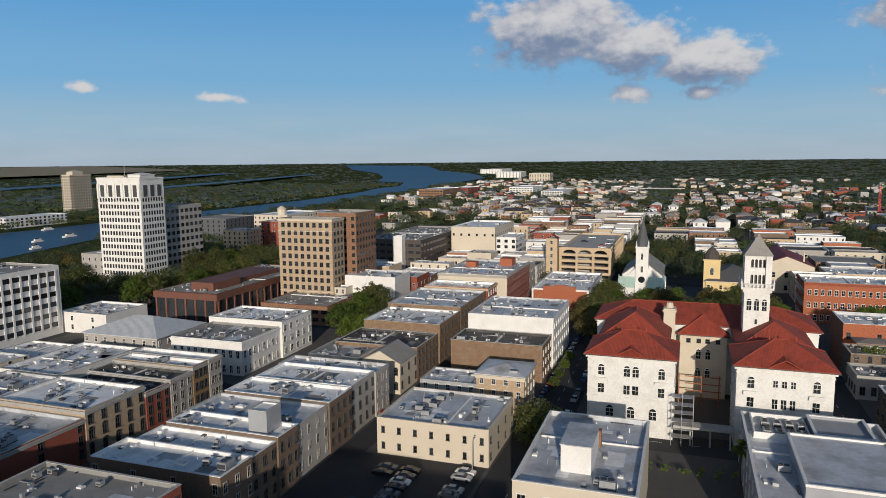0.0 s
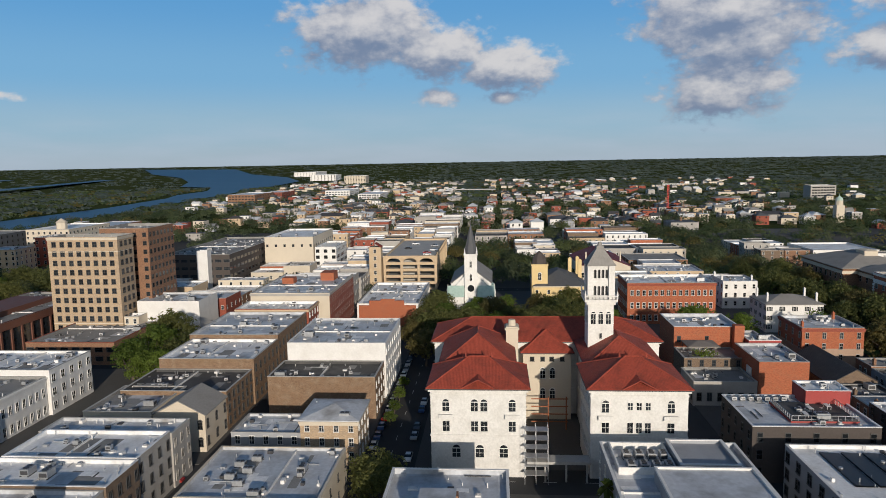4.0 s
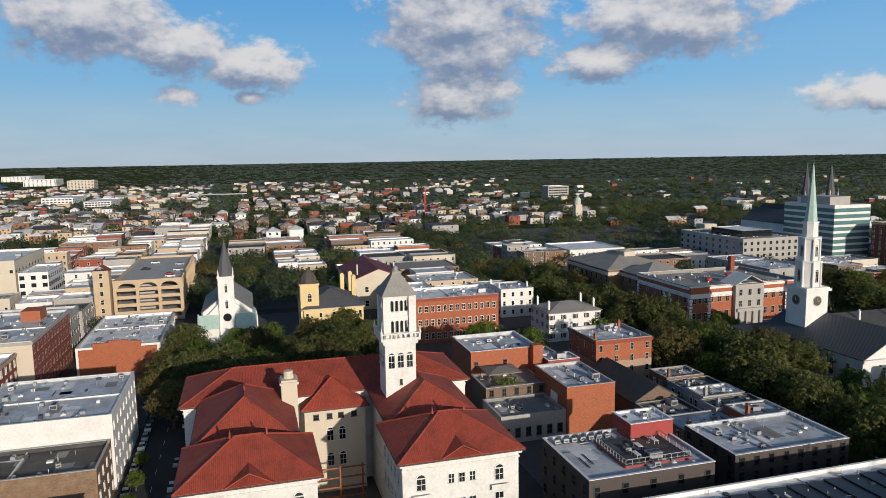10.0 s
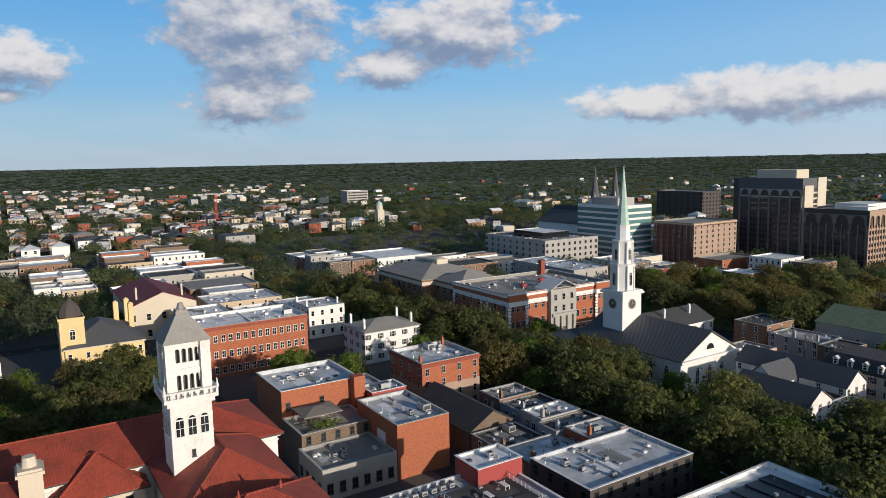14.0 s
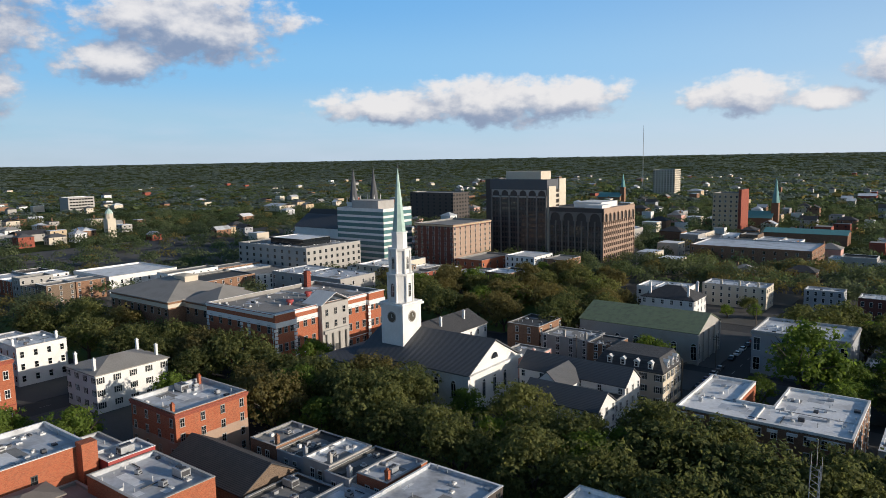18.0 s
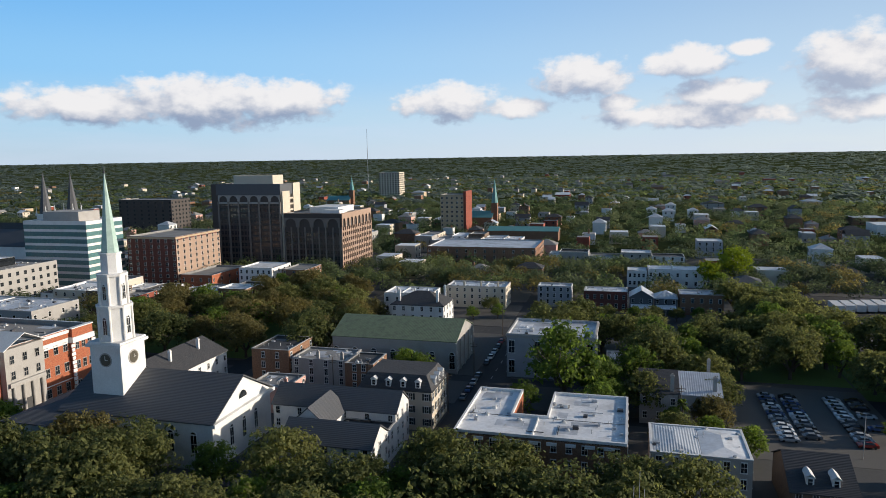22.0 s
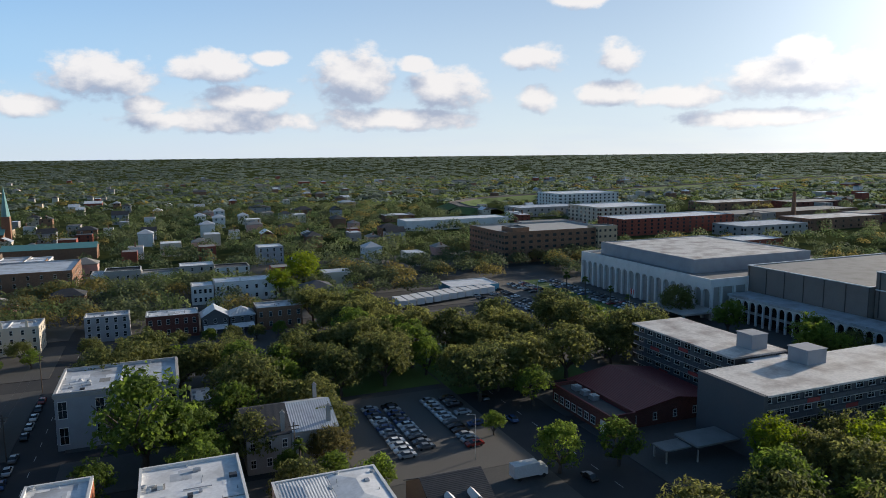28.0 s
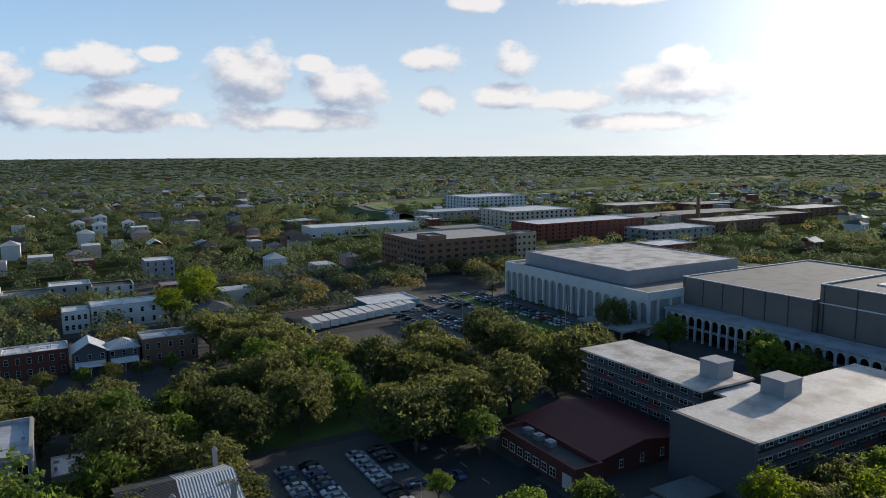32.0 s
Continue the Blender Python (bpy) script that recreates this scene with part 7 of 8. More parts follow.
for x, y, h in ((262, -700, 48), (520, -960, 44)):
    b = house("spired_church", "brick church with a slender green spire", (x, y - 14, x + 34, y + 4), 10, 6, BROWN, TEAL, "x", "gable", 1, W=2, cat="church")
    t = part("tower", Shape().box(x - 4, y - 8, 0, x + 2, y - 2, 24), BROWN, b)
    part("spire", Shape().cone(x - 1, y - 5, 3.4, 24, 0.05, h, 8), TEAL, t)
house("teal_roofed_hall", "hall with a long teal metal roof", (188, -614, 246, -596), 8, 3, BROWN, TEAL, "x", "gable", 1)

# ---- the arena, theatre, motel and lots ----
def arena():
    b = thing("arena", "white arcaded arena with a flat pale upper roof", "arena", -100, -320, 0)
    x1, y0, y1 = -65, -377, -281
    part("wall", Shape().ring(-150, y0, x1 - 1.2, y1 - 1.2, 0, 16.4, 0.6), STONE, b)
    part("roof_deck", Shape().box(-149.5, y0 + 0.5, 15.6, x1 - 1.6, y1 - 1.6, 16.2), GREYR, b)
    part("fascia", Shape().ring(-150.4, y0 - 0.4, x1, y1, 13.8, 17.2, 1.1), WHITE, b, "white fascia above the arches")
    n = 19
    d = (y1 - y0) / n
    for i in range(n + 1):
        y = y0 + d * i
        part("arcade_pier", Shape().box(x1 - 1.1, y - 0.55, 0, x1 - 0.05, y + 0.55, 13.9), WHITE, b)
    for i in range(n):
        y = y0 + d * (i + 0.5)
        s = Shape()
        r, k = d / 2 - 0.55, 8
        for q in range(k):
            a, c = math.pi * q / k, math.pi * (q + 1) / k
            for xx, o in ((x1 - 0.05, 1), (x1 - 1.1, -1)):
                s.face([(xx, y + r * math.cos(a), 10.9 + r * math.sin(a)), (xx, y + r * math.cos(a), 13.9), (xx, y + r * math.cos(c), 13.9), (xx, y + r * math.cos(c), 10.9 + r * math.sin(c))][::o])
            s.face([(x1 - 0.05, y + r * math.cos(a), 10.9 + r * math.sin(a)), (x1 - 0.05, y + r * math.cos(c), 10.9 + r * math.sin(c)), (x1 - 1.1, y + r * math.cos(c), 10.9 + r * math.sin(c)), (x1 - 1.1, y + r * math.cos(a), 10.9 + r * math.sin(a))])
        part("arch", s, WHITE, b)
    for i in range(12):
        x = -148 + i * 7
        part("arcade_pier", Shape().box(x - 0.5, y1 - 1.1, 0, x + 0.5, y1 - 0.05, 13.9), WHITE, b)
    u = part("upper_hall", Shape().ring(-142, -371, -73, -300, 16, 22.4, 0.6), GREYP, b, "grey upper hall")
    part("upper_roof", Shape().box(-141.6, -370.6, 21.4, -73.4, -300.4, 22.0), OLDMEMB, u, "stained pale roof")
    part("canopy", Shape().box(-65, -302, 4.4, -48, -276, 5.2).box(-49, -301, 0, -48.4, -300.4, 4.4).box(-49, -278, 0, -48.4, -277.4, 4.4), CONC, b, "long flat entrance canopy")


arena()
b = thing("theatre", "grey-brown theatre block with fly tower behind a low arcade", "theatre", -100, -240, 0)
part("auditorium", Shape().ring(-168, -282, -85.5, -227, 0, 21.6, 0.6), TAUPE, b)
part("auditorium_roof", Shape().box(-167.5, -281.5, 20.8, -86, -227.5, 21.4), GREYR, b)
part("coping", Shape().ring(-168.2, -282.2, -85.3, -226.8, 21.6, 21.9, 0.7), MEMB, b)
part("fly_tower", Shape().ring(-168, -226.5, -88, -180, 0, 27, 0.6), TAUPE, b)
part("fly_roof", Shape().box(-167.5, -226, 26, -88.5, -180.5, 26.6), GREYR, b)
part("fly_coping", Shape().ring(-168.2, -226.7, -87.8, -179.8, 27, 27.3, 0.7), MEMB, b)
part("foyer_wall", Shape().ring(-86, -280, -78, -176, 0, 10.0, 0.5), GLASS, b, "dark glazed foyer")
part("foyer_roof", Shape().box(-85.4, -280.5, 10.0, -73.4, -175, 10.9), SILVER, b, "flat pale foyer roof")
arcade(b, "E", -74.6, -280, -176, 29, 0, 9.8, WHITE, 0.35, 0.8, 6)
part("arcade_rail", Shape().box(-75.2, -280, 4.4, -74.7, -176, 5.4), CONC, b)
for k in range(7):
    y = -281 + k * 9
    part("wall_joint", Shape().box(-85.5, y - 0.12, 11, -85.3, y + 0.12, 21.6), DKCONC, b)
for k in range(5):
    y = -225 + k * 11
    part("wall_joint", Shape().box(-88, y - 0.14, 11, -87.8, y + 0.14, 27), DKCONC, b)
part("pale_string", Shape().box(-88, -226.5, 20.6, -87.7, -180, 21.0), MEMB, b)
for y in (-214, -200):
    part("roof_light", Shape().box(-116, y - 3, 26.6, -104, y + 3, 27.0), WHITE, b, "white rooftop light")


def motel(rect, h, label, faces):
    x0, y0, x1, y1 = rect
    b = thing("motel_block", label, "motel", (x0 + x1) / 2, (y0 + y1) / 2, 0)
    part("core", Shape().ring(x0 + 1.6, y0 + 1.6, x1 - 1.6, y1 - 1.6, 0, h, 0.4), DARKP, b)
    part("roof", Shape().box(x0 - 0.4, y0 - 0.4, h, x1 + 0.4, y1 + 0.4, h + 0.5), OLDMEMB, b, "stained white roof slab")
    for k in range(1, 5):
        z = h * k / 5
        part("gallery", Shape().ring(x0, y0, x1, y1, z - 0.2, z, 1.7), CONC, b)
    for f in faces:
        L = (x1 - x0) if f in "NS" else (y1 - y0)
        n = int(L / 4)
        for k in range(5):
            z = h * k / 5 + 0.1
            for i in range(n):
                c = (i + 0.5) * L / n
                if f in "NS":
                    y = y1 if f == "N" else y0
                    e = 1 if f == "N" else -1
                    window_at(b, f, x0 + c, y - e * 1.6, z + 0.8, 2.2, 1.6, "white")
                    if k:
                        part("railing", Shape().box(x0 + c - L / n / 2 + 0.1, min(y, y - e * 0.08), z, x0 + c + L / n / 2 - 0.1, max(y, y - e * 0.08), z + 1.0), DARKP if (i * 3 + k * 5) % 7 else REDP, b)
                else:
                    x = x1 if f == "E" else x0
                    e = 1 if f == "E" else -1
                    window_at(b, f, x - e * 1.6, y0 + c, z + 0.8, 2.2, 1.6, "white")
                    if k:
                        part("railing", Shape().box(min(x, x - e * 0.08), y0 + c - L / n / 2 + 0.1, z, max(x, x - e * 0.08), y0 + c + L / n / 2 - 0.1, z + 1.0), DARKP if (i * 3 + k * 5) % 7 else REDP, b)
    return b


b = motel((-14, -239, 4.5, -197), 14.8, "five-storey motel block with gallery balconies and white roof", "E")
part("stair_house", Shape().box(-10.6, -205.5, 15.3, -5, -200, 19.4).box(-10.8, -205.7, 19.4, -4.8, -199.8, 19.6), GREYP, b)
b = motel((-46, -190, 20.5, -170.5), 15.2, "five-storey motel block with a dark blank end wall", "N")
part("end_wall", Shape().box(20.5, -190.6, 0, 21.6, -170, 15.8), DARKP, b, "dark grey blank end wall")
part("stair_house", Shape().box(-12.5, -189, 15.7, -6, -183, 19.4).box(-12.7, -189.2, 19.4, -5.8, -182.8, 19.6), GREYP, b, "grey stair house with pale roof")
part("link_roof", Shape().box(-14, -197, 13.6, 0, -190, 14.2), MEMB, b)
b = house("red_roofed_diner", "low restaurant with a broad dark red roof", (8, -226, 36, -198), 4.6, 2.4, DKRED, REDROOF, "y", "gable", 1, N=5, over=1.0, cat="restaurant")
p = part("front_block", Shape().ring(36.2, -223, 43.5, -195.5, 0, 5.4, 0.4), DKRED, b, "brick front block with a flat roof")
part("front_roof", Shape().box(36.5, -222.7, 4.2, 43.2, -195.8, 4.6), TARR, p)
part("front_coping", Shape().ring(36.1, -223.1, 43.6, -195.4, 5.4, 5.55, 0.55), REDROOF, p)
for k in range(7):
    window_at(b, "E", 43.5, -221 + k * 3.0, 1.2, 1.8, 1.8)
part("doorway", Shape().box(43.4, -199.6, 0.15, 43.7, -196.6, 3.4), WHITE, p, "white lit doorway panel")
for k in range(3):
    part("roof_machine", Shape().box(38, -219 + k * 4.2, 4.6, 40, -216.8 + k * 4.2, 5.9).cone(39, -217.9 + k * 4.2, 0.6, 5.9, 0.6, 6.1, 10), METAL, p, "grey roof machine")
pc = thing("motel_canopy", "low dark motel entrance canopy on posts", "canopy", 30, -180, 0)
part("roof", Shape().box(22, -184, 3.6, 34, -176, 4.0), GREYR, pc)
part("lower_roof", Shape().box(34, -183, 3.0, 41, -178, 3.3), GREYR, pc)
for x, y in ((33.5, -183.5), (33.5, -176.5), (40.6, -182.6), (40.6, -178.4)):
    part("post", Shape().box(x - 0.15, y - 0.15, 0, x + 0.15, y + 0.15, 3.0), CONC, pc)
b = building("blue_bus_shed", "low shed with bright blue walls and a white roof", (-14, -392, 12, -374), 3.8, BLUEP, MEMB, para=0.3, coping=WHITE, cat="shed")
for i in range(12):
    x = 44 - i * 4.6
    y = -354 - i * 1.3
    t = thing("box_trailer", "white box trailer parked in a row", "trailer", x, y, 0.15, "box trailers")
    part("box", Shape().box(x - 1.8, y - 11, 1.1, x + 1.8, y + 1, 4.0), WHITE, t)
    part("undercarriage", Shape().box(x - 1.0, y - 10, 0.15, x + 1.0, y - 6, 1.1).box(x - 0.2, y - 1.5, 0.15, x + 0.2, y - 1.1, 1.1), DARKM, t)
building("garage_block", "brown brick parking garage with corner towers", (-135, -506, -56, -452), 19, BROWN, CONC, 5, N=14, E=12, para=1.2, win=(2.4, 1.5), style="plain")
building("garage_tower", "brown brick corner tower of a garage", (-76, -472, -64, -456), 21.5, BROWN, GREYR, 5, N=3, E=3, para=0.8, win=(1.2, 1.2), style="plain", cat="stair tower")
building("garage_tower", "tan brick corner tower of a garage", (-139, -462, -124, -449), 20.5, TAN, GREYR, 5, N=4, E=3, para=0.6, win=(1.4, 1.4), style="plain", cat="stair tower")
building("white_warehouse", "long low white warehouse", (-165, -690, -62, -662), 9, WHITE, MEMB, 1, N=14, E=4, para=0.4, win=(1.6, 1.6), style="plain")
building("apartment_block", "white and tan apartment block", (-330, -690, -250, -634), 16, CREAM, MEMB, 4, N=14, E=8, para=0.8, win=(2.0, 2.0), style="plain")
building("apartment_block", "dark red brick apartment block", (-330, -580, -212, -542), 13.5, RED, MEMB, 4, N=18, E=6, para=0.8, win=(1.8, 1.8), style="plain")
building("apartment_block", "white apartment block far off", (-420, -900, -330, -840), 17, WHITE, MEMB, 4, N=14, E=8, para=0.8, win=(2.2, 2.0), style="plain")
building("red_store", "red brick building with white roof edge", (-262, -450, -225, -425), 8, RED, MEMB, 2, N=6, E=4, para=0.6)
building("long_shed", "long low dark brick shed", (-560, -640, -440, -600), 7, BROWN, GREYR, 1, N=14, E=4, para=0.3)
building("long_shed", "low grey concrete warehouse building", (-420, -620, -350, -580), 9, STONE, GREYR, 2, N=8, E=5, para=0.4)
for k, (x0, y0, x1, y1, h_) in enumerate(((-560, -560, -480, -530, 9), (-470, -540, -380, -505, 10), (-360, -525, -290, -490, 9), (-640, -720, -560, -680, 8), (-540, -740, -450, -700, 10), (-300, -780, -220, -740, 10), (-200, -620, -150, -580, 9), (-690, -610, -600, -570, 8))):
    building("brick_shed", ("dark red brick shed with a grey roof", "brown brick shed with a pale roof", "grey stone shed with a silver roof")[k % 3], (x0, y0, x1, y1), h_, (DKRED, BROWN, STONE)[k % 3], (GREYR, OLDMEMB, SILVER)[k % 3], 2, N=10, E=5, para=0.5, win=(1.8, 1.8), style="plain")
st = thing("smokestack", "tall brown brick smokestack", "smokestack", -421, -560, 0)
part("shaft", Shape().cone(-421, -560, 2.4, 0, 1.5, 30, 12).cone(-421, -560, 1.8, 29, 1.8, 30.4, 12), BROWN, st)
# ---- far east: offices, hospital, crane, domed tower ----
for (rect, h, wm_, lab) in (((1313, 221, 1420, 262), 11, WHITE, "white hospital wing far off"), ((1420, 300, 1520, 350), 14, WHITE, "white medical block far off"), ((1390, 430, 1480, 470), 13, RED, "red brick apartment block by the river"), ((1260, 440, 1370, 490), 15, BROWN, "dark brick apartment block by the river"), ((2300, 430, 2360, 500), 26, CREAM, "pale office block far off"), ((1154, -519, 1180, -481), 22, STONE, "grey office block among trees"), ((2700, 620, 2800, 720), 24, WHITE, "white port sheds far off"), ((3100, 800, 3300, 900), 30, WHITE, "white dock sheds far off")):
    building("far_block", lab, rect, h, wm_, MEMB, max(3, int(h / 4)), W=8, S=8, para=0.8, win=(3.5, 1.8), style="plain", inset=4)
cr = thing("tower_crane", "red lattice tower crane", "crane", 930, -210, 0)
s = Shape()
for k in range(14):
    z = k * 2.4
    for dx in (-1, 1):
        for dy in (-1, 1):
            s.box(930 + dx - 0.12, -210 + dy - 0.12, z, 930 + dx + 0.12, -210 + dy + 0.12, z + 2.4)
    limb(s, (929, -211, z), (929, -209, z + 2.4), 0.15, 0.15, 4)
    limb(s, (931, -211, z), (931, -209, z + 2.4), 0.15, 0.15, 4)
part("mast", s, CRANER, cr)
part("cab", Shape().box(928.8, -211.2, 33.6, 931.2, -208.8, 35.6), CRANER, cr)
jib = Shape()
for k in (-0.5, 0.5):
    limb(jib, (930 + k, -202, 36), (930 + k, -246, 36), 0.12, 0.1, 4)
limb(jib, (930, -202, 37.4), (930, -246, 36.4), 0.12, 0.1, 4)
for k in range(14):
    limb(jib, (930, -203 - k * 3, 37.3 - k * 0.06), (930.5, -204.5 - k * 3, 36), 0.08, 0.08, 4)
part("jib", jib, METAL, cr, "thin grey lattice jib")
dm = thing("domed_tower", "white tower with a small dome", "tower", 776, -346, 0)
part("shaft", Shape().box(772, -350, 0, 780, -342, 18).cone(776, -346, 3.8, 18, 3.6, 23, 8), CREAM, dm)
part("dome", Shape().cone(776, -346, 3.9, 23, 2.8, 25.5, 10).cone(776, -346, 2.8, 25.5, 0.3, 27.6, 10).cone(776, -346, 0.3, 27.6, 0.1, 30, 6), COPPER, dm)
ms = thing("radio_mast", "thin guyed radio mast far off", "mast", 700, -1500, 0)
s = Shape()
limb(s, (700, -1500, 0), (700, -1500, 132), 0.8, 0.5, 4)
part("mast", s, METAL, ms)
lm = thing("lattice_mast", "galvanised lattice mast with antennas above the trees", "mast", 129.5, -112, 11)
s = Shape()
for a in range(3):
    x, y = 129.5 + 0.8 * math.cos(a * 2.09), -112 + 0.8 * math.sin(a * 2.09)
    limb(s, (x, y, 11), (x, y, 27), 0.06, 0.06, 4)
    x2, y2 = 129.5 + 0.8 * math.cos(a * 2.09 + 2.09), -112 + 0.8 * math.sin(a * 2.09 + 2.09)
    for k in range(16):
        limb(s, (x, y, 11 + k), (x2, y2, 12 + k), 0.035, 0.035, 4)
part("frame", s, METAL, lm)
part("antenna", Shape().cone(129.5, -112, 0.05, 27, 0.03, 31, 5).cone(130.2, -112, 0.05, 25, 0.03, 29, 5).cone(128.9, -112.4, 0.05, 25, 0.03, 28.4, 5), METAL, lm)


# ---- closely built blocks of the town centre ----
def town_block(x0, y0, x1, y1, seed, low=7.5, high=13.0, pale=0.5):
    """A block filled with party-walled flat-roofed buildings of differing heights."""
    r = random.Random(seed)
    x = x0
    while x < x1 - 6:
        w = min(r.uniform(10, 22), x1 - x)
        split = y0 + (y1 - y0) * r.uniform(0.42, 0.6) if y1 - y0 > 24 else y1
        for ya, yb in ((y0, split - 0.3), (split + 0.3, y1)):
            if yb - ya < 5 or w < 5:
                continue
            if any(a < x + w - 0.5 and c > x + 0.5 and b2 < yb - 0.5 and d > ya + 0.5 for a, b2, c, d, *_ in OCC):
                continue
            wall = r.choice((WHITE, CREAM, STONE, WHITE) if r.random() < pale else (BROWN, RED, OLDBR, TAN, ORANGE))
            roof = r.choice((MEMB, SILVER, MEMB, GREYR, SILVER, TARR))
            name = {WHITE: "white painted", CREAM: "cream stucco", STONE: "grey stone", BROWN: "brown brick", RED: "red brick", OLDBR: "weathered brick", TAN: "tan stucco", ORANGE: "orange brick"}[wall]
            building("town_building", name + " town building with a flat roof", (x, ya, x + w - 0.3, yb), r.uniform(low, high), wall, roof, r.choice((2, 3, 3)), W=int((yb - ya) / 4), S=int(w / 4), N=int(w / 4) if y1 < 0 else 0, para=r.uniform(0.3, 1.0), coping=r.choice((CONC, WHITE)), win=(1.1, 1.8), joined_up=True)
        x += w


for k, blk in enumerate(((372, 76, 398, 108), (408, 78, 486, 110), (408, 112, 440, 146), (496, 42, 566, 70), (496, 78, 566, 112), (496, 126, 566, 160), (576, 42, 646, 70), (576, 80, 646, 112), (656, 42, 716, 100), (320, 126, 380, 150), (345, 152, 384, 186), (320, 182, 382, 192), (496, 170, 560, 215), (576, 126, 640, 164), (740, 44, 800, 90), (660, 110, 740, 150))):
    town_block(*blk, 500 + k, pale=0.6)
for k, blk in enumerate(((104, 172, 150, 200), (150, 200, 186, 222), (108, 206, 146, 236), (180, 112, 186, 124))):
    town_block(*blk, 540 + k, 5.5, 9.0, 0.6)
# out of view; height raised so their shade reaches the shop row
for k, blk in enumerate(((60, 128, 94, 160), (62, 172, 100, 205))):
    town_block(*blk, 560 + k, 13.5, 15.5, 0.4)
# tall unseen blocks, added to throw shade on the lot and row roofs
for k, blk in enumerate(((30, 14, 57, 56), (30, 62, 57, 122), (30, 126, 57, 160))):
    town_block(*blk, 530 + k, 19.0, 21.0, 0.5)
for k, blk in enumerate(((346, -70, 390, -50), (346, -112, 352, -90), (372, -112, 394, -76), (440, -66, 486, -40), (474, -112, 560, -60), (480, -34, 560, -6), (576, -30, 646, 24), (576, -110, 640, -50), (408, -64, 436, -42))):
    town_block(*blk, 570 + k, 7.0, 12.0, 0.45)
for k, blk in enumerate(((420, -270, 470, -210), (480, -190, 560, -160), (300, -330, 340, -305), (350, -330, 400, -290), (410, -420, 470, -395), (210, -560, 290, -520), (100, -470, 180, -456), (330, -560, 420, -500))):
    town_block(*blk, 600 + k, 7.0, 11.0, 0.5)


# ---- repeats: each made once, then copied to its places ----
class Stock:
    """The first place takes the made thing itself, the rest its copies."""

    def __init__(self, made):
        self.made, self.used = made, False

    def put(self, x, y, z=0.0, turn=0.0, size=1.0):
        m = pose(x, y, z, 0, 0, turn)
        if self.used:
            ob = copy_thing(self.made, m)
        else:
            ob, self.used = self.made, True
            ob.matrix_basis = m
        ob.scale = (size, size, size)
        return ob


OCC += [(175, -36, 236, 26, 0, None), (333, 8, 373, 30, 0, None), (218, -186, 276, -152, 0, None), (-170, -378, -66, -176, 0, None), (-46, -240, 22, -170, 0, None), (7, -230, 45, -195, 0, None), (464, -394, 582, -362, 0, None), (-16, -372, 48, -350, 0, None), (290, -206, 394, -150, 0, None)]
LOTS = [(66, -246, 106, -192), (-62, -398, 8, -300), (104, 41, 145, 71)]


def free(x, y, pad=0.0, lots=True):
    for r in OCC:
        if r[0] - pad < x < r[2] + pad and r[1] - pad < y < r[3] + pad:
            return False
    return not (lots and any(a - 1 < x < c + 1 and b_ - 1 < y < d + 1 for a, b_, c, d in LOTS))


# roof machines
UNITS = [Stock(air_unit(True)), Stock(air_unit(False)), Stock(roof_vent()), Stock(skylight())]
rng = random.Random(11)
count = 0
for x0, y0, x1, y1, h, roof in list(OCC):
    if not h or h > 30 or x0 > 500 or y0 < -520 or (x0 > 99 and x1 < 168 and y0 < -115 and y1 < -50):
        continue
    area = (x1 - x0) * (y1 - y0)
    for _ in range(min(8, 1 + int(area / 110))):
        if count > 270:
            break
        k = rng.choice((0, 0, 1, 1, 1, 1, 1, 3))
        x, y = rng.uniform(x0 + 2, x1 - 2), rng.uniform(y0 + 2, y1 - 2)
        if 118 < x < 134 and 12 < y < 22 or 126 < x < 166 and -38 < y < -19 or 146 < x < 159 and -198 < y < -176:
            continue
        UNITS[k].put(x, y, h, rng.choice((0, 90, 0, 90, 15)), rng.uniform(0.8, 1.2))
        count += 1
# the chiller rows
for i in range(4):
    for j in range(2):
        UNITS[0].put(155.6 + j * 5, -24.6 + i * 2.4, 11.4, 0, 0.9)
for i in range(7):
    UNITS[1].put(192.4, -48.5 - i * 1.9, 12.2, 0, 1.0)
for i in range(5):
    UNITS[0].put(152 + i * 2.8, 58 + (i % 2) * 2.6, 8.4, 90, 0.8)

# cars
CARS = [Stock(car(k)) for k in ("white", "silver", "black", "grey", "blue", "red")]


def park(x, y, turn, pick=None):
    k = rng.choices(range(6), (5, 4, 5, 5, 2, 1))[0] if pick is None else pick
    CARS[k].put(x, y, 0.19 if any(a < x < c and b_ < y < d for a, b_, c, d in LOTS) else 0.03, turn + rng.uniform(-2, 2))


for x, p in ((93, 0.95), (87.4, 0.95), (76, 0.9), (70.4, 0.5)):
    for k in range(12):
        if rng.random() < p:
            park(x, -236 + k * 2.9, 180 if rng.random() < 0.4 else 0)
for x in (-53, -46, -34, -27, -14, -7, 3):
    for k in range(26):
        if rng.random() < 0.62:
            park(x, -386 + k * 3.0, 0 if rng.random() < 0.5 else 180)
for y in (44.5, 56.5, 62):
    for k in range(13):
        if rng.random() < 0.7:
            park(106 + k * 2.9, y, 90)
for k in range(22):
    if rng.random() < 0.8:
        park(184 + k * 6.4, 38.4, 0)
    if rng.random() < 0.55:
        park(184 + k * 6.4, 29.0, 0)
for k in range(12):
    if rng.random() < 0.6:
        park(170, 44 + k * 6, 90)
    if rng.random() < 0.5:
        park(177.4, -210 - k * 7, 90)
    if rng.random() < 0.5:
        park(258, -60 + k * 7, 90)
for k in range(8):
    park(60 + (k % 2) * 0.3, -170 - k * 9, 90) if k % 2 else None
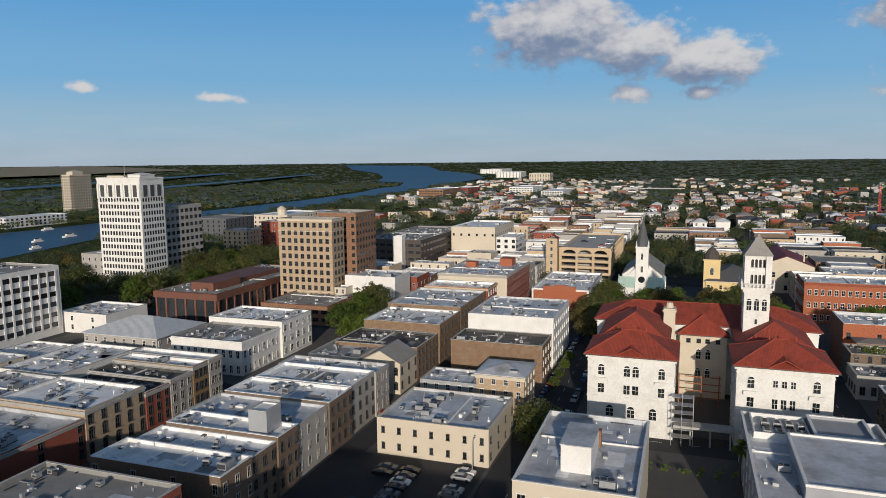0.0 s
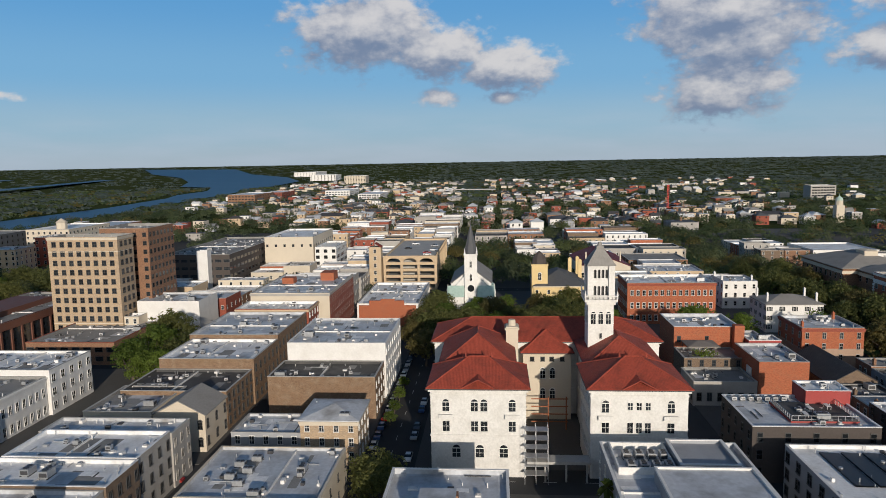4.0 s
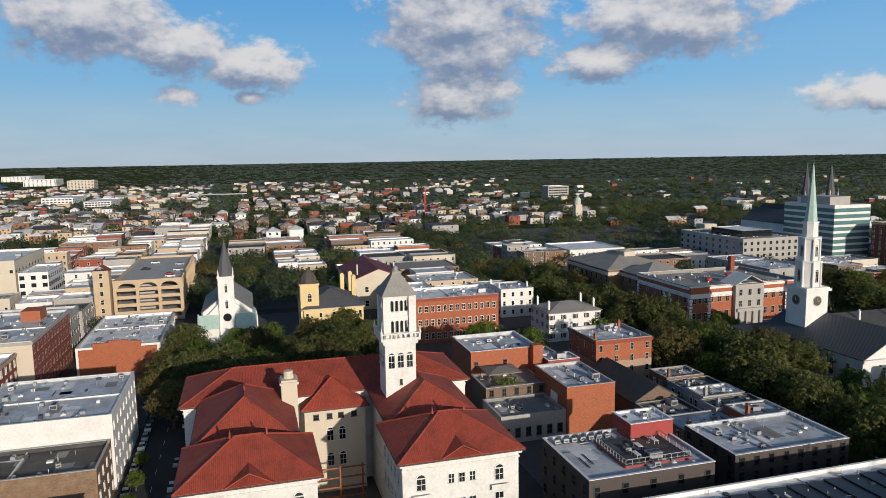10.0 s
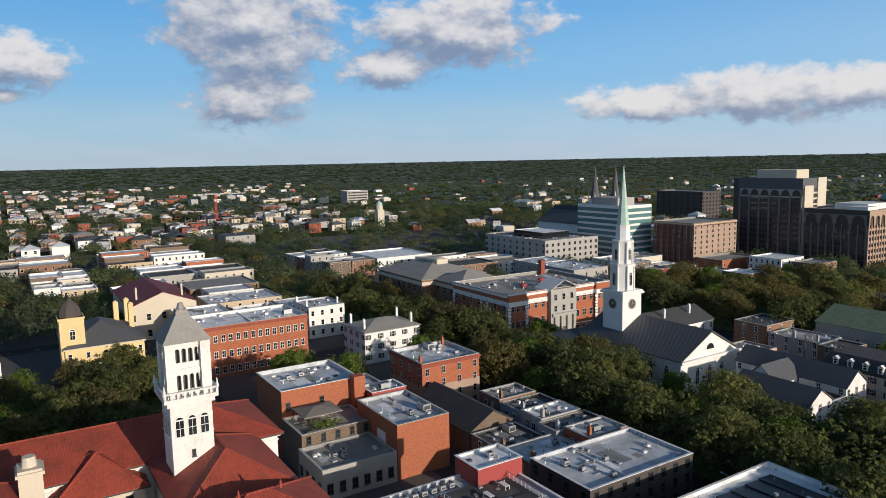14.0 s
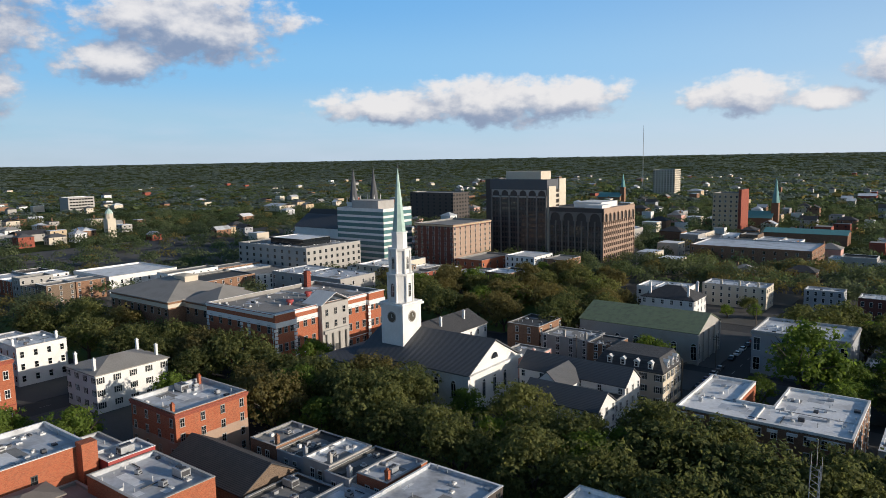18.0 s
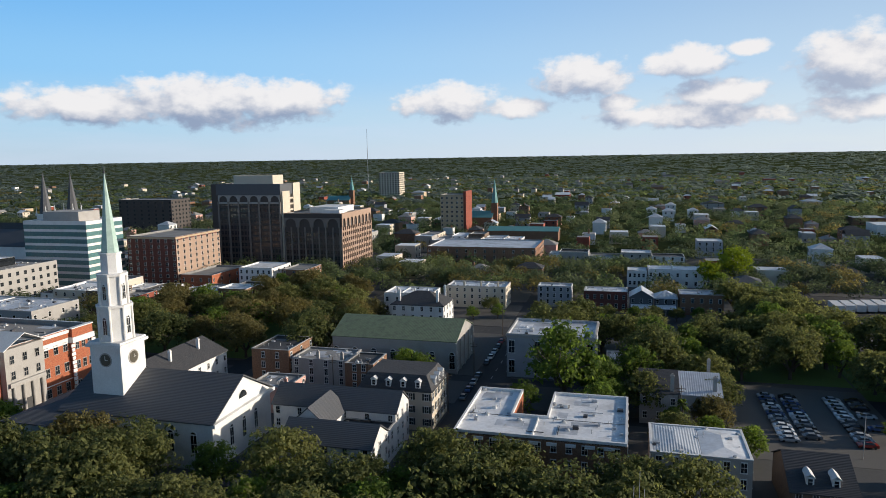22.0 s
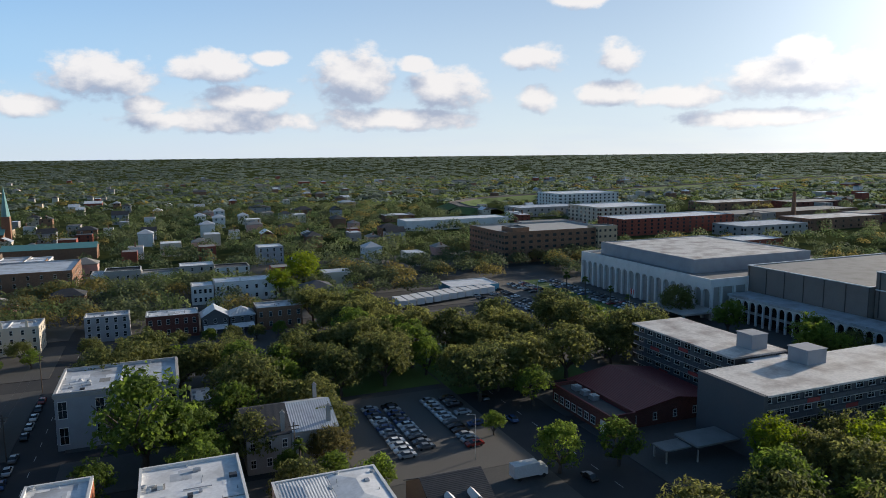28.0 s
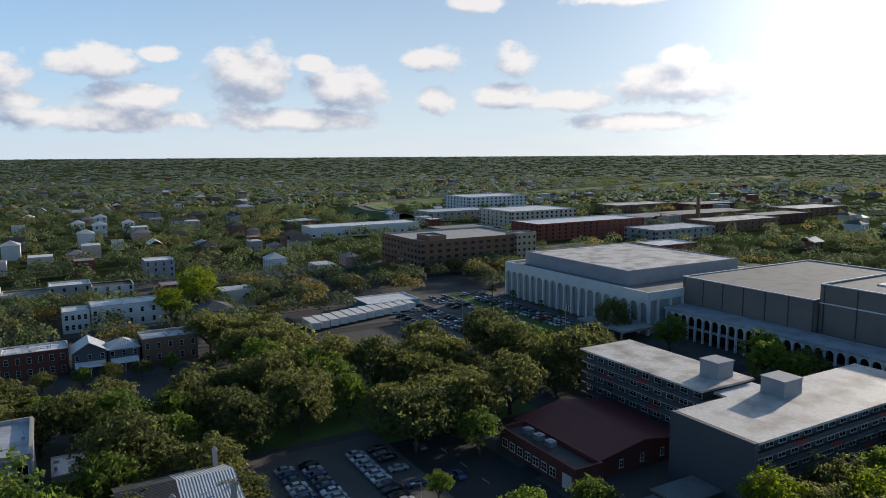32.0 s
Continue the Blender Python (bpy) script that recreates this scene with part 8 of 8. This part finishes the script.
for k, (x, y) in enumerate(((412, 46), (420, 47), (431, 44), (440, 60), (452, 45), (462, 58))):
    CARS[(0, 5, 0, 2, 1, 0)[k]].put(x, y, 18.06, 90 if k % 2 else 80)
vt = thing("box_truck", "white box truck parked by the lot", "truck", 72, -184, 0.15)
part("cargo_box", Shape().box(70, -186, 0.9, 76, -183.4, 3.6), WHITE, vt)
part("cab", Shape().box(67.8, -185.8, 0.6, 69.9, -183.6, 2.2).box(68.4, -185.7, 2.2, 69.9, -183.7, 2.9), WHITE, vt)
for x in (68.8, 74.6):
    for y in (-185.8, -183.6):
        w_ = Shape()
        limb(w_, (x, y - 0.14, 0.55), (x, y + 0.14, 0.55), 0.42, 0.42, 12)
        part("wheel", w_, BLACKR, vt)
for (x, y, h) in ((79, -197, 11), (30, -300, 9), (-20, -345, 9), (160, 20, 8), (141, 43, 8), (-58, -298, 9), (171, -110, 9), (10, -345, 9)):
    lp = thing("lamp_post", "grey metal lamp post", "lamp post", x, y, 0.15, "lamp posts")
    s = Shape()
    limb(s, (x, y, 0.1), (x, y, h), 0.11, 0.07, 6)
    limb(s, (x, y, h - 0.1), (x + 1.6, y, h + 0.2), 0.05, 0.05, 5)
    part("pole", s, METAL, lp)
    part("lamp_head", Shape().box(x + 1.3, y - 0.18, h + 0.1, x + 2.1, y + 0.18, h + 0.25), METAL, lp)
fp = thing("flagpole", "tall white flagpole with a red and white flag", "flagpole", -31, -289, 0.15)
s = Shape()
limb(s, (-31, -289, 0.1), (-31, -289, 16), 0.12, 0.06, 6)
part("pole", s, WHITE, fp)
s = Shape()
for k in range(6):
    s.face([(-31 + 0.15 * math.sin(k), -289 + 0.45 * k, 13 - 0.1 * k), (-31 + 0.15 * math.sin(k + 1), -288.55 + 0.45 * k, 12.9 - 0.1 * k), (-31 + 0.15 * math.sin(k + 1), -288.55 + 0.45 * k, 15.2 - 0.1 * k), (-31 + 0.15 * math.sin(k), -289 + 0.45 * k, 15.3 - 0.1 * k)], k % 2)
part("flag", s, [CRANER, WHITE], fp)
up_pole = [(178.8, -205), (178.8, -238), (178.8, -290), (118, -207), (204, -210), (216, -212)]
for x, y in up_pole:
    pp = thing("utility_pole", "wooden utility pole with crossarms", "utility pole", x, y, 0, "utility poles")
    s = Shape()
    limb(s, (x, y, 0), (x, y, 11.5), 0.17, 0.12, 7)
    part("pole", s, BARK, pp)
    part("crossarm", Shape().box(x - 1.2, y - 0.07, 10.6, x + 1.2, y + 0.07, 10.75).box(x - 1.0, y - 0.07, 9.8, x + 1.0, y + 0.07, 9.95), BARK, pp)
wr_ = thing("utility_wires", "dark overhead wires between utility poles", "wires", 178.8, -205, 9)
s = Shape()
for (xa, ya), (xb, yb) in ((up_pole[0], up_pole[1]), (up_pole[1], up_pole[2])):
    for e in (-1.1, 1.1):
        limb(s, (xa + e, ya, 10.8), ((xa + xb) / 2 + e, (ya + yb) / 2, 10.2), 0.02, 0.02, 3)
        limb(s, ((xa + xb) / 2 + e, (ya + yb) / 2, 10.2), (xb + e, yb, 10.8), 0.02, 0.02, 3)
part("wires", s, DARKM, wr_)

# trees
OAKS = [Stock(tree(21 + i, OAK, "spreading live oak with dark green leaves", 8.6, 12.5, 6.6, 46, 98, 0.37)) for i in range(4)]
GREENS = [Stock(tree(41 + i, FRESH, "full fresh green street tree", 6.2, 12.0, 6.8, 38, 91, 0.33)) for i in range(3)]
LIMES = [Stock(tree(61, LIME, "tall yellow-green tree in new leaf", 7.0, 14.5, 8.2, 42, 98, 0.35))]
RUSTS = [Stock(tree(71 + i, RUSTY, "broad oak with brownish spring leaves", 8.0, 12.0, 6.4, 44, 98, 0.36)) for i in range(2)]
PALMS = Stock(palm_tree())
planted = []


def plant(x, y, kind, size, z=0.0):
    planted.append((x, y))
    stock = {"o": OAKS, "g": GREENS, "l": LIMES, "r": RUSTS}[kind]
    rng.choice(stock).put(x, y, z, rng.uniform(0, 360), size)


ZONES = [  # x0, y0, x1, y1, trees, species
    (258, -36, 332, 42, 44, "ooogr"), (100, -156, 200, -119, 26, "ooog"), (200, -152, 292, -118, 22, "ooogr"), (292, -150, 420, -122, 18, "ooor"), 
    (226, -156, 294, -150, 5, "oog"), (255, -346, 332, -238, 40, "oogrr"), (232, -300, 256, -240, 10, "oor"), (22, -292, 66, -238, 13, "ooog"), (66, -300, 132, -250, 24, "ooog"), (62, -345, 130, -302, 16, "oog"),
    (30, -240, 64, -232, 4, "og"), (255, 232, 345, 256, 12, "oog"), (345, 190, 400, 300, 16, "oog"), (200, 250, 282, 300, 14, "oog"), (236, 110, 290, 130, 6, "ggo"),
    (136, -336, 180, -268, 10, "oog"), (20, -150, 66, -118, 14, "oog"), (-70, -290, -50, -200, 8, "og"), (-60, -166, 30, -120, 20, "gol"), (-20, -300, 22, -250, 9, "oog"), (130, -240, 140, -200, 5, "g"), (272, -112, 304, -60, 7, "ggo"), 
    (105, -250, 128, -230, 4, "og")]
for x0, y0, x1, y1, n, mix_ in ZONES:
    made, n = 0, max(3, int(n * 0.85))
    for _ in range(n * 14):
        if made >= n:
            break
        x, y = rng.uniform(x0, x1), rng.uniform(y0, y1)
        if 44 < x < 66 and -268 < y < -246 or 84 < x < 182 and -338 < y < -288 or 80 < x < 112 and -160 < y < -118 or 66 < x < 108 and -250 < y < -236:
            continue
        if not free(x, y, 3.5) or any((x - a) ** 2 + (y - c) ** 2 < 64 for a, c in planted) or 168 < x < 179 and y < -160 and y > -340:
            continue
        plant(x, y, rng.choice(mix_), rng.uniform(0.85, 1.15) if x0 == 258 else rng.uniform(1.0, 1.4))
        made += 1
# porch roofs and small trees before the park row
for x0, x1 in ((111.5, 120), (121.5, 130.5)):
    pr = thing("porch", "white metal porch roof on posts before a dark house", "porch", (x0 + x1) / 2, -337.6, 0.15, "porches of the park row")
    q = Shape()
    q.face([(x0, -335.6, 3.4), (x1, -335.6, 3.4), (x1, -339, 4.4), (x0, -339, 4.4)]).face([(x0, -335.6, 3.2), (x1, -335.6, 3.2), (x1, -335.6, 3.4), (x0, -335.6, 3.4)])
    part("roof", q, MEMB, pr, "white metal roof")
    for x in (x0 + 0.3, (x0 + x1) / 2, x1 - 0.3):
        part("post", Shape().box(x - 0.1, -336, 0.15, x + 0.1, -335.8, 3.3), WHITE, pr)
for k in range(9):
    plant(92 + k * 9.6 + rng.uniform(-2, 2), -324 + rng.uniform(-3, 3), "ogo"[k % 3], rng.uniform(0.42, 0.58))
# trees of note
for x, y, k, s_ in ((149, -219, "g", 2.05), (158, -205, "g", 0.9), (120, -190, "o", 0.8), (126, -214, "o", 1.0), (108, -218, "o", 0.9), (104, -190, "g", 0.8), (110, -206, "r", 0.8), (199, -232, "g", 0.9), (193, -228, "g", 0.85), (78, -416, "l", 1.55), (92, -404, "l", 1.1), (86, -398, "g", 0.9), (8, -246, "o", 1.0), (64.7, -184, "g", 1.0), (50.8, -182, "g", 0.95), (49.7, -222.8, "g", 0.95), (69, -208, "g", 0.55), (186, -318, "g", 0.6), (3, -297, "o", 0.7), (-5, -293, "o", 0.65), (-13, -288, "o", 0.7), (-21, -284, "o", 0.6), (-29, -279, "o", 0.7), (191, -329, "o", 0.6), (196, -314, "g", 0.55), (10, -152, "l", 1.1), (-6, -160, "g", 1.1), (112, -196, "g", 0.7), (164, 33, "o", 0.85), (158, 31.5, "o", 0.8), (120, -203, "g", 0.6),
                    (244, 124, "g", 0.9), (236, 122, "g", 0.9), (250, 132, "g", 0.8), (275, -268, "r", 1.3), (288, -276, "r", 1.2), (196, -142, "g", 1.0), (178, -138, "g", 1.05), (163, -146, "o", 0.95), (45, -262, "o", 1.1), (34, -276, "o", 1.2), (40, -254, "o", 1.0), (205, 36.5, "g", 0.35), (214, 36.6, "g", 0.35), (224, 36.6, "g", 0.4), (236, 36.6, "g", 0.35)):
    plant(x, y, k, s_)
for x, y in ((193, -152), (-40, -352), (-42, -338), (-42, -318), (-41, -304), (360, -122), (150, -12), (118, -200)):
    PALMS.put(x, y, 0.1, rng.uniform(0, 360), rng.uniform(0.8, 1.15))
hd = thing("hedge_row", "clipped green shrubs along a lane", "hedge", 158, -4, 0.15, kind="stuff")
s = Shape()
for k in range(12):
    c = crown(rng, 1.5, 1.3, 6, 14, 0.25)
    c.v = [(155 + x, -30 + k * 3.6 + y, 1.4 + z) for x, y, z in c.v]
    off = len(s.v)
    s.v += c.v
    s.f += [tuple(off + i for i in f) for f in c.f]
    s.m += c.m
part("shrubs", s, FRESH, hd)

# ---- the town beyond: small houses and woods ----
def little_house(i):
    r = random.Random(300 + i)
    w, d, h = r.uniform(9, 15), r.uniform(8, 13), r.uniform(5.5, 9.5)
    wall = [WHITE, CREAM, BROWN, STONE, WHITE, RED, PINK, GREYP, CREAM, WHITE][i]
    roof = [SLATE, MEMB, SHINGLE, SILVER, SEAM, GREYR, SLATEL, SHINGLE, SILVER, GREYR][i]
    lab = ["white house with a grey roof", "cream house with a flat pale roof", "brown brick house with a dark roof", "grey stucco house with a silver roof", "white house with a metal roof", "red brick house with a grey roof", "pink stucco house with a grey roof", "grey house with a dark roof", "cream stucco house with a silver roof", "white flat-roofed house"][i]
    b = thing("small_house", lab + " among trees", "house", group="houses of the outer streets")
    flat = i in (1, 3, 5, 8, 9)
    part("wall", Shape().box(-w / 2, -d / 2, 0, w / 2, d / 2, h + (0.5 if flat else 0)), wall, b)
    if flat:
        part("roof", Shape().box(-w / 2 + 0.3, -d / 2 + 0.3, h + 0.2, w / 2 - 0.3, d / 2 - 0.3, h + 0.56), roof, b)
    elif i % 2:
        part("roof", Shape().gable(-w / 2, -d / 2, w / 2, d / 2, h, 3.2, "x", 0.4), roof, b)
    else:
        part("roof", Shape().hip(-w / 2, -d / 2, w / 2, d / 2, h, 2.8, 0.4), roof, b)
    if i % 3 == 0:
        part("chimney", Shape().box(w / 4, -0.4, h, w / 4 + 0.8, 0.4, h + 3.4), BROWN, b)
    j = Shape()
    src, mats = far_window(1.3, 1.7, "white")
    for f, x, y in (("W", -w / 2, -d / 4), ("W", -w / 2, d / 4), ("N", -w / 4, d / 2), ("N", w / 4, d / 2)):
        for z in ((1.0,) if h < 6.5 else (1.0, h - 2.6)):
            m, k = pose(x, y, z, 0, 0, TURN[f]), len(j.v)
            j.v += [tuple(m @ Vector(v)) for v in src.v]
            j.f += [tuple(k + n for n in q) for q in src.f]
            j.m += src.m
    tagged(part("window_rows", j, mats, b, "small distant windows"), kind="stuff")
    return b


def in_river(x, y):
    if x < 150:
        return y > 425
    for (xa, sa, na), (xb, sb, nb) in zip(BANKS, BANKS[1:]):
        if xa <= x <= xb:
            k = (x - xa) / (xb - xa)
            return sa + (sb - sa) * k - 8 < y < na + (nb - na) * k + 8
    return False


HOUSES = [Stock(little_house(i)) for i in range(10)]
rng = random.Random(4)
n_house, spots = 0, []
FIELDS = [(500, -110, 1000, 150, 50, 21), (-30, -900, 700, -370, 120, 24)]
for x0, y0, x1, y1, n, gap in FIELDS:
    made, tries = 0, 0
    while made < n and tries < n * 20:
        tries += 1
        x, y = x0 + gap * rng.randrange(int((x1 - x0) / gap)) + rng.uniform(-7, 7), y0 + gap * rng.randrange(int((y1 - y0) / gap)) + rng.uniform(-7, 7)
        if not free(x, y, 10) or any((x - a) ** 2 + (y - c) ** 2 < 260 for a, c in spots) or any((x - a) ** 2 + (y - c) ** 2 < 40 for a, c in planted) or 430 < x < 720 and -155 < y < -115:
            continue
        HOUSES[rng.randrange(10)].put(x, y, 0, rng.choice((0, 90, 180)), rng.uniform(0.9, 1.25))
        spots.append((x, y))
        made += 1
fr = Shape()
TAKEN = set()
for k_ in range(9000):
    a = radians(rng.uniform(-62, 158) if k_ < 6000 else rng.uniform(-20, 20))
    r = rng.uniform(600, 2300)
    x, y = 130 + r * math.cos(a), -30 - r * math.sin(a)
    # rows of lots on both sides of streets
    x, y = 17 * round(x / 17) + rng.uniform(-2, 2), 46 * round(y / 46) + rng.choice((-13, 13)) + rng.uniform(-2, 2)
    cell = (int(x // 9), int(y // 9))
    built_up = math.sin(x * 0.0105 + 1.0) * math.sin(y * 0.013 + 2.2) + 0.35 * math.sin(x * 0.031) * math.sin(y * 0.027)
    keep = 0.75 - 0.55 * (r - 600) / 1700 if built_up > -0.05 else 0.06
    if y < -330 or x > 900 and y < -260:
        keep *= 0.35
    if rng.random() > keep or cell in TAKEN or not free(x, y, 12) or y > 400 + 0.11 * x or in_river(x, y) or any((x - p) ** 2 + (y - q) ** 2 < 300 for p, q in spots) or x > 850 and abs(y - 44 - 0.014 * (x - 900)) < 26:
        continue
    w_, d_, h_ = rng.uniform(8, 14), rng.uniform(9, 16), rng.uniform(5, 9.5)
    if rng.random() < 0.06:
        w_, d_ = w_ * 2.4, d_ * 1.8
    for ex in (-1, 0, 1):
        for ey in (-1, 0, 1):
            TAKEN.add((int((x + ex * w_ / 2) // 9), int((y + ey * d_ / 2) // 9)))
    z = ground_z(r)
    k = rng.choices(range(6), (2, 4, 3, 3, 4, 2))[0]
    fr.box(x - w_ / 2, y - d_ / 2, z, x + w_ / 2, y + d_ / 2, z + h_, k)
    if rng.random() < 0.6:
        if rng.random() < 0.5:
            fr.hip(x - w_ / 2, y - d_ / 2, x + w_ / 2, y + d_ / 2, z + h_, 2.8, 0.4, 6 + rng.randrange(5))
        else:
            fr.gable(x - w_ / 2, y - d_ / 2, x + w_ / 2, y + d_ / 2, z + h_, 3.0, rng.choice("xy"), 0.4, 6 + rng.randrange(5))
    else:
        fr.box(x - w_ / 2 + 0.3, y - d_ / 2 + 0.3, z + h_, x + w_ / 2 - 0.3, y + d_ / 2 - 0.3, z + h_ + 0.3, 6 + rng.randrange(5))
    if r < 1100:
        for e in (-0.25, 0.25):
            for q in (1.0, h_ - 2.6):
                fr.box(x - w_ / 2 - 0.05, y + e * d_ - 0.6, z + q, x - w_ / 2, y + e * d_ + 0.6, z + q + 1.6, 11)
                fr.box(x + e * w_ - 0.6, y + d_ / 2, z + q, x + e * w_ + 0.6, y + d_ / 2 + 0.05, z + q + 1.6, 11)
        if rng.random() < 0.5:
            fr.box(x - 0.5, y - 0.5, z + h_, x + 0.5, y + 0.5, z + h_ + 4.2, 2)
tagged(new("far_houses", fr.mesh("far_houses", [WHITE, CREAM, BROWN, TAN, STONE, RED, SILVER, SLATE, GREYR, MEMB, SHINGLE, GLASS])), "small pale houses and sheds scattered far among trees", "houses", "", "stuff")


def leaf_tree(r_, n, rx, rz, leaf, h):
    """Corner points of n leaf sprays of one distant tree."""
    out = []
    for _ in range(n):
        a, q = r_.uniform(0, 6.283), math.sqrt(r_.uniform(0, 1))
        e = r_.uniform(0.0, 1.0)
        p = np.array([math.cos(a) * q * rx, math.sin(a) * q * rx, h + rz * (math.sqrt(max(0, 1 - q * q)) * r_.uniform(0.35, 1.0) - 0.25 * e)])
        nrm = np.array([p[0] / rx, p[1] / rx, (p[2] - h) / rz + 0.3]) + np.array([r_.gauss(0, 0.35), r_.gauss(0, 0.35), r_.gauss(0, 0.3)])
        nrm /= np.linalg.norm(nrm) + 1e-6
        u = np.cross(nrm, (r_.gauss(0, 1), r_.gauss(0, 1), r_.gauss(0, 1)))
        u /= np.linalg.norm(u) + 1e-6
        w2 = np.cross(nrm, u)
        s2 = leaf * r_.uniform(0.6, 1.4)
        out += [p - u * s2, p + w2 * s2 * 0.7 - nrm * s2 * 0.2, p + u * s2, p - w2 * s2 * 0.7 - nrm * s2 * 0.25]
    return np.array(out)


def woods(name, places, kinds, mat, label):
    vs = []
    for x, y, z, s2, k, t in places:
        p = kinds[k] * s2
        c, d = math.cos(t), math.sin(t)
        vs.append(np.stack([p[:, 0] * c - p[:, 1] * d + x, p[:, 0] * d + p[:, 1] * c + y, p[:, 2] + z], 1))
    v = np.concatenate(vs).astype(np.float32)
    me = bpy.data.meshes.new(name)
    me.vertices.add(len(v))
    me.vertices.foreach_set("co", v.ravel())
    nq = len(v) // 4
    me.loops.add(nq * 4)
    me.loops.foreach_set("vertex_index", np.arange(nq * 4, dtype=np.int32))
    me.polygons.add(nq)
    me.polygons.foreach_set("loop_start", np.arange(0, nq * 4, 4, dtype=np.int32))
    me.materials.append(mat)
    me.update(calc_edges=True)
    me.validate()
    tagged(new(name, me), label, "trees", "", "stuff")


r_ = random.Random(9)
K0 = [leaf_tree(r_, 420, 7.3, 6.8, 0.52, 5.5) for _ in range(6)]
K1 = [leaf_tree(r_, 135, 6.8, 6.4, 0.66, 4.5) for _ in range(6)]
K2 = [leaf_tree(r_, 18, 8.0, 4.2, 2.1, 3.0) * np.array([1.5, 1, 1]) for _ in range(6)]
K3 = [leaf_tree(r_, 7, 11.0, 1.6, 3.4, 1.4) * np.array([1.6, 1, 1]) for _ in range(6)]


buckets = {}
THICK = [(490, 36, 720, 165, 90), (400, -120, 650, 0, 80), (330, 70, 490, 125, 30), (410, -152, 720, -122, 46), (404, 2, 565, 38, 46), (404, -36, 476, 4, 26), (18, -446, 132, -356, 62), (-44, -450, 62, -400, 40), (-150, -448, -50, -402, 30), (134, -452, 252, -358, 70), (246, -430, 305, -348, 34), (-60, -170, -20, -118, 16), (300, -300, 410, -206, 50), (220, 275, 345, 300, 20), (225, 315, 460, 425, 90), (180, 300, 225, 420, 30), (346, 186, 440, 330, 50)]
for x0, y0, x1, y1, n in THICK:
    for _ in range(n):
        x, y = r_.uniform(x0, x1), r_.uniform(y0, y1)
        if 88 < x < 136 and -402 < y < -360 or 250 < y < 258 and x < 216:
            continue
        if free(x, y, 3.0) and not any((x - p) ** 2 + (y - q) ** 2 < 60 for p, q in spots):
            m_ = r_.choices(("o", "g", "r"), (6, 3, 2))[0]
            buckets.setdefault((id(K0), m_), [K0, []])[1].append((x, y, -0.3, r_.uniform(0.75, 1.15), r_.randrange(6), r_.uniform(0, 6.28)))
for lo_, hi_, n, kinds, pad in ((150, 1000, 7200, K1, 3.0), (1000, 2200, 17000, K2, 6.0), (2200, 4800, 27000, K3, 0.0)):
    for _ in range(n):
        a = radians(r_.uniform(-64, 160))
        r = math.sqrt(r_.uniform(lo_ ** 2, hi_ ** 2))
        x, y = 130 + r * math.cos(a), -30 - r * math.sin(a)
        if in_river(x, y):
            continue
        if r < 1000:
            if not free(x, y, pad) or any((x - p) ** 2 + (y - q) ** 2 < 90 for p, q in spots):
                continue
            town = x < 420 and -350 < y < 400 and x > 60 or 400 < x < 720 and 38 < y < 165 and r_.random() < 0.75
            if town or (x < 60 and y > -420 and x > -62) or (y > 150 and x < 480):
                continue
            if any((x - p) ** 2 + (y - q) ** 2 < 30 for p, q in planted):
                continue
        z = ground_z(r)
        if 2000 < r and 1000 < x and y > 300 and r_.random() < 0.6:
            continue
        if x < -150 and -900 < y < -430 and r_.random() < 0.55:
            continue
        if (int(x // 9), int(y // 9)) in TAKEN or any((x - p) ** 2 + (y - q) ** 2 < 1500 for p, q in RAMP):
            continue
        m_ = r_.choices(("o", "g", "r"), (6, 4, 1))[0]
        turn = r_.uniform(0, 6.28) if r < 1000 else math.pi / 2 - a + r_.gauss(0, 0.3)
        buckets.setdefault((id(kinds), m_), [kinds, []])[1].append((x, y, z - 0.5, r_.uniform(0.6, 1.2), r_.randrange(6), turn))
# the leaf colours with haze in them take over with distance
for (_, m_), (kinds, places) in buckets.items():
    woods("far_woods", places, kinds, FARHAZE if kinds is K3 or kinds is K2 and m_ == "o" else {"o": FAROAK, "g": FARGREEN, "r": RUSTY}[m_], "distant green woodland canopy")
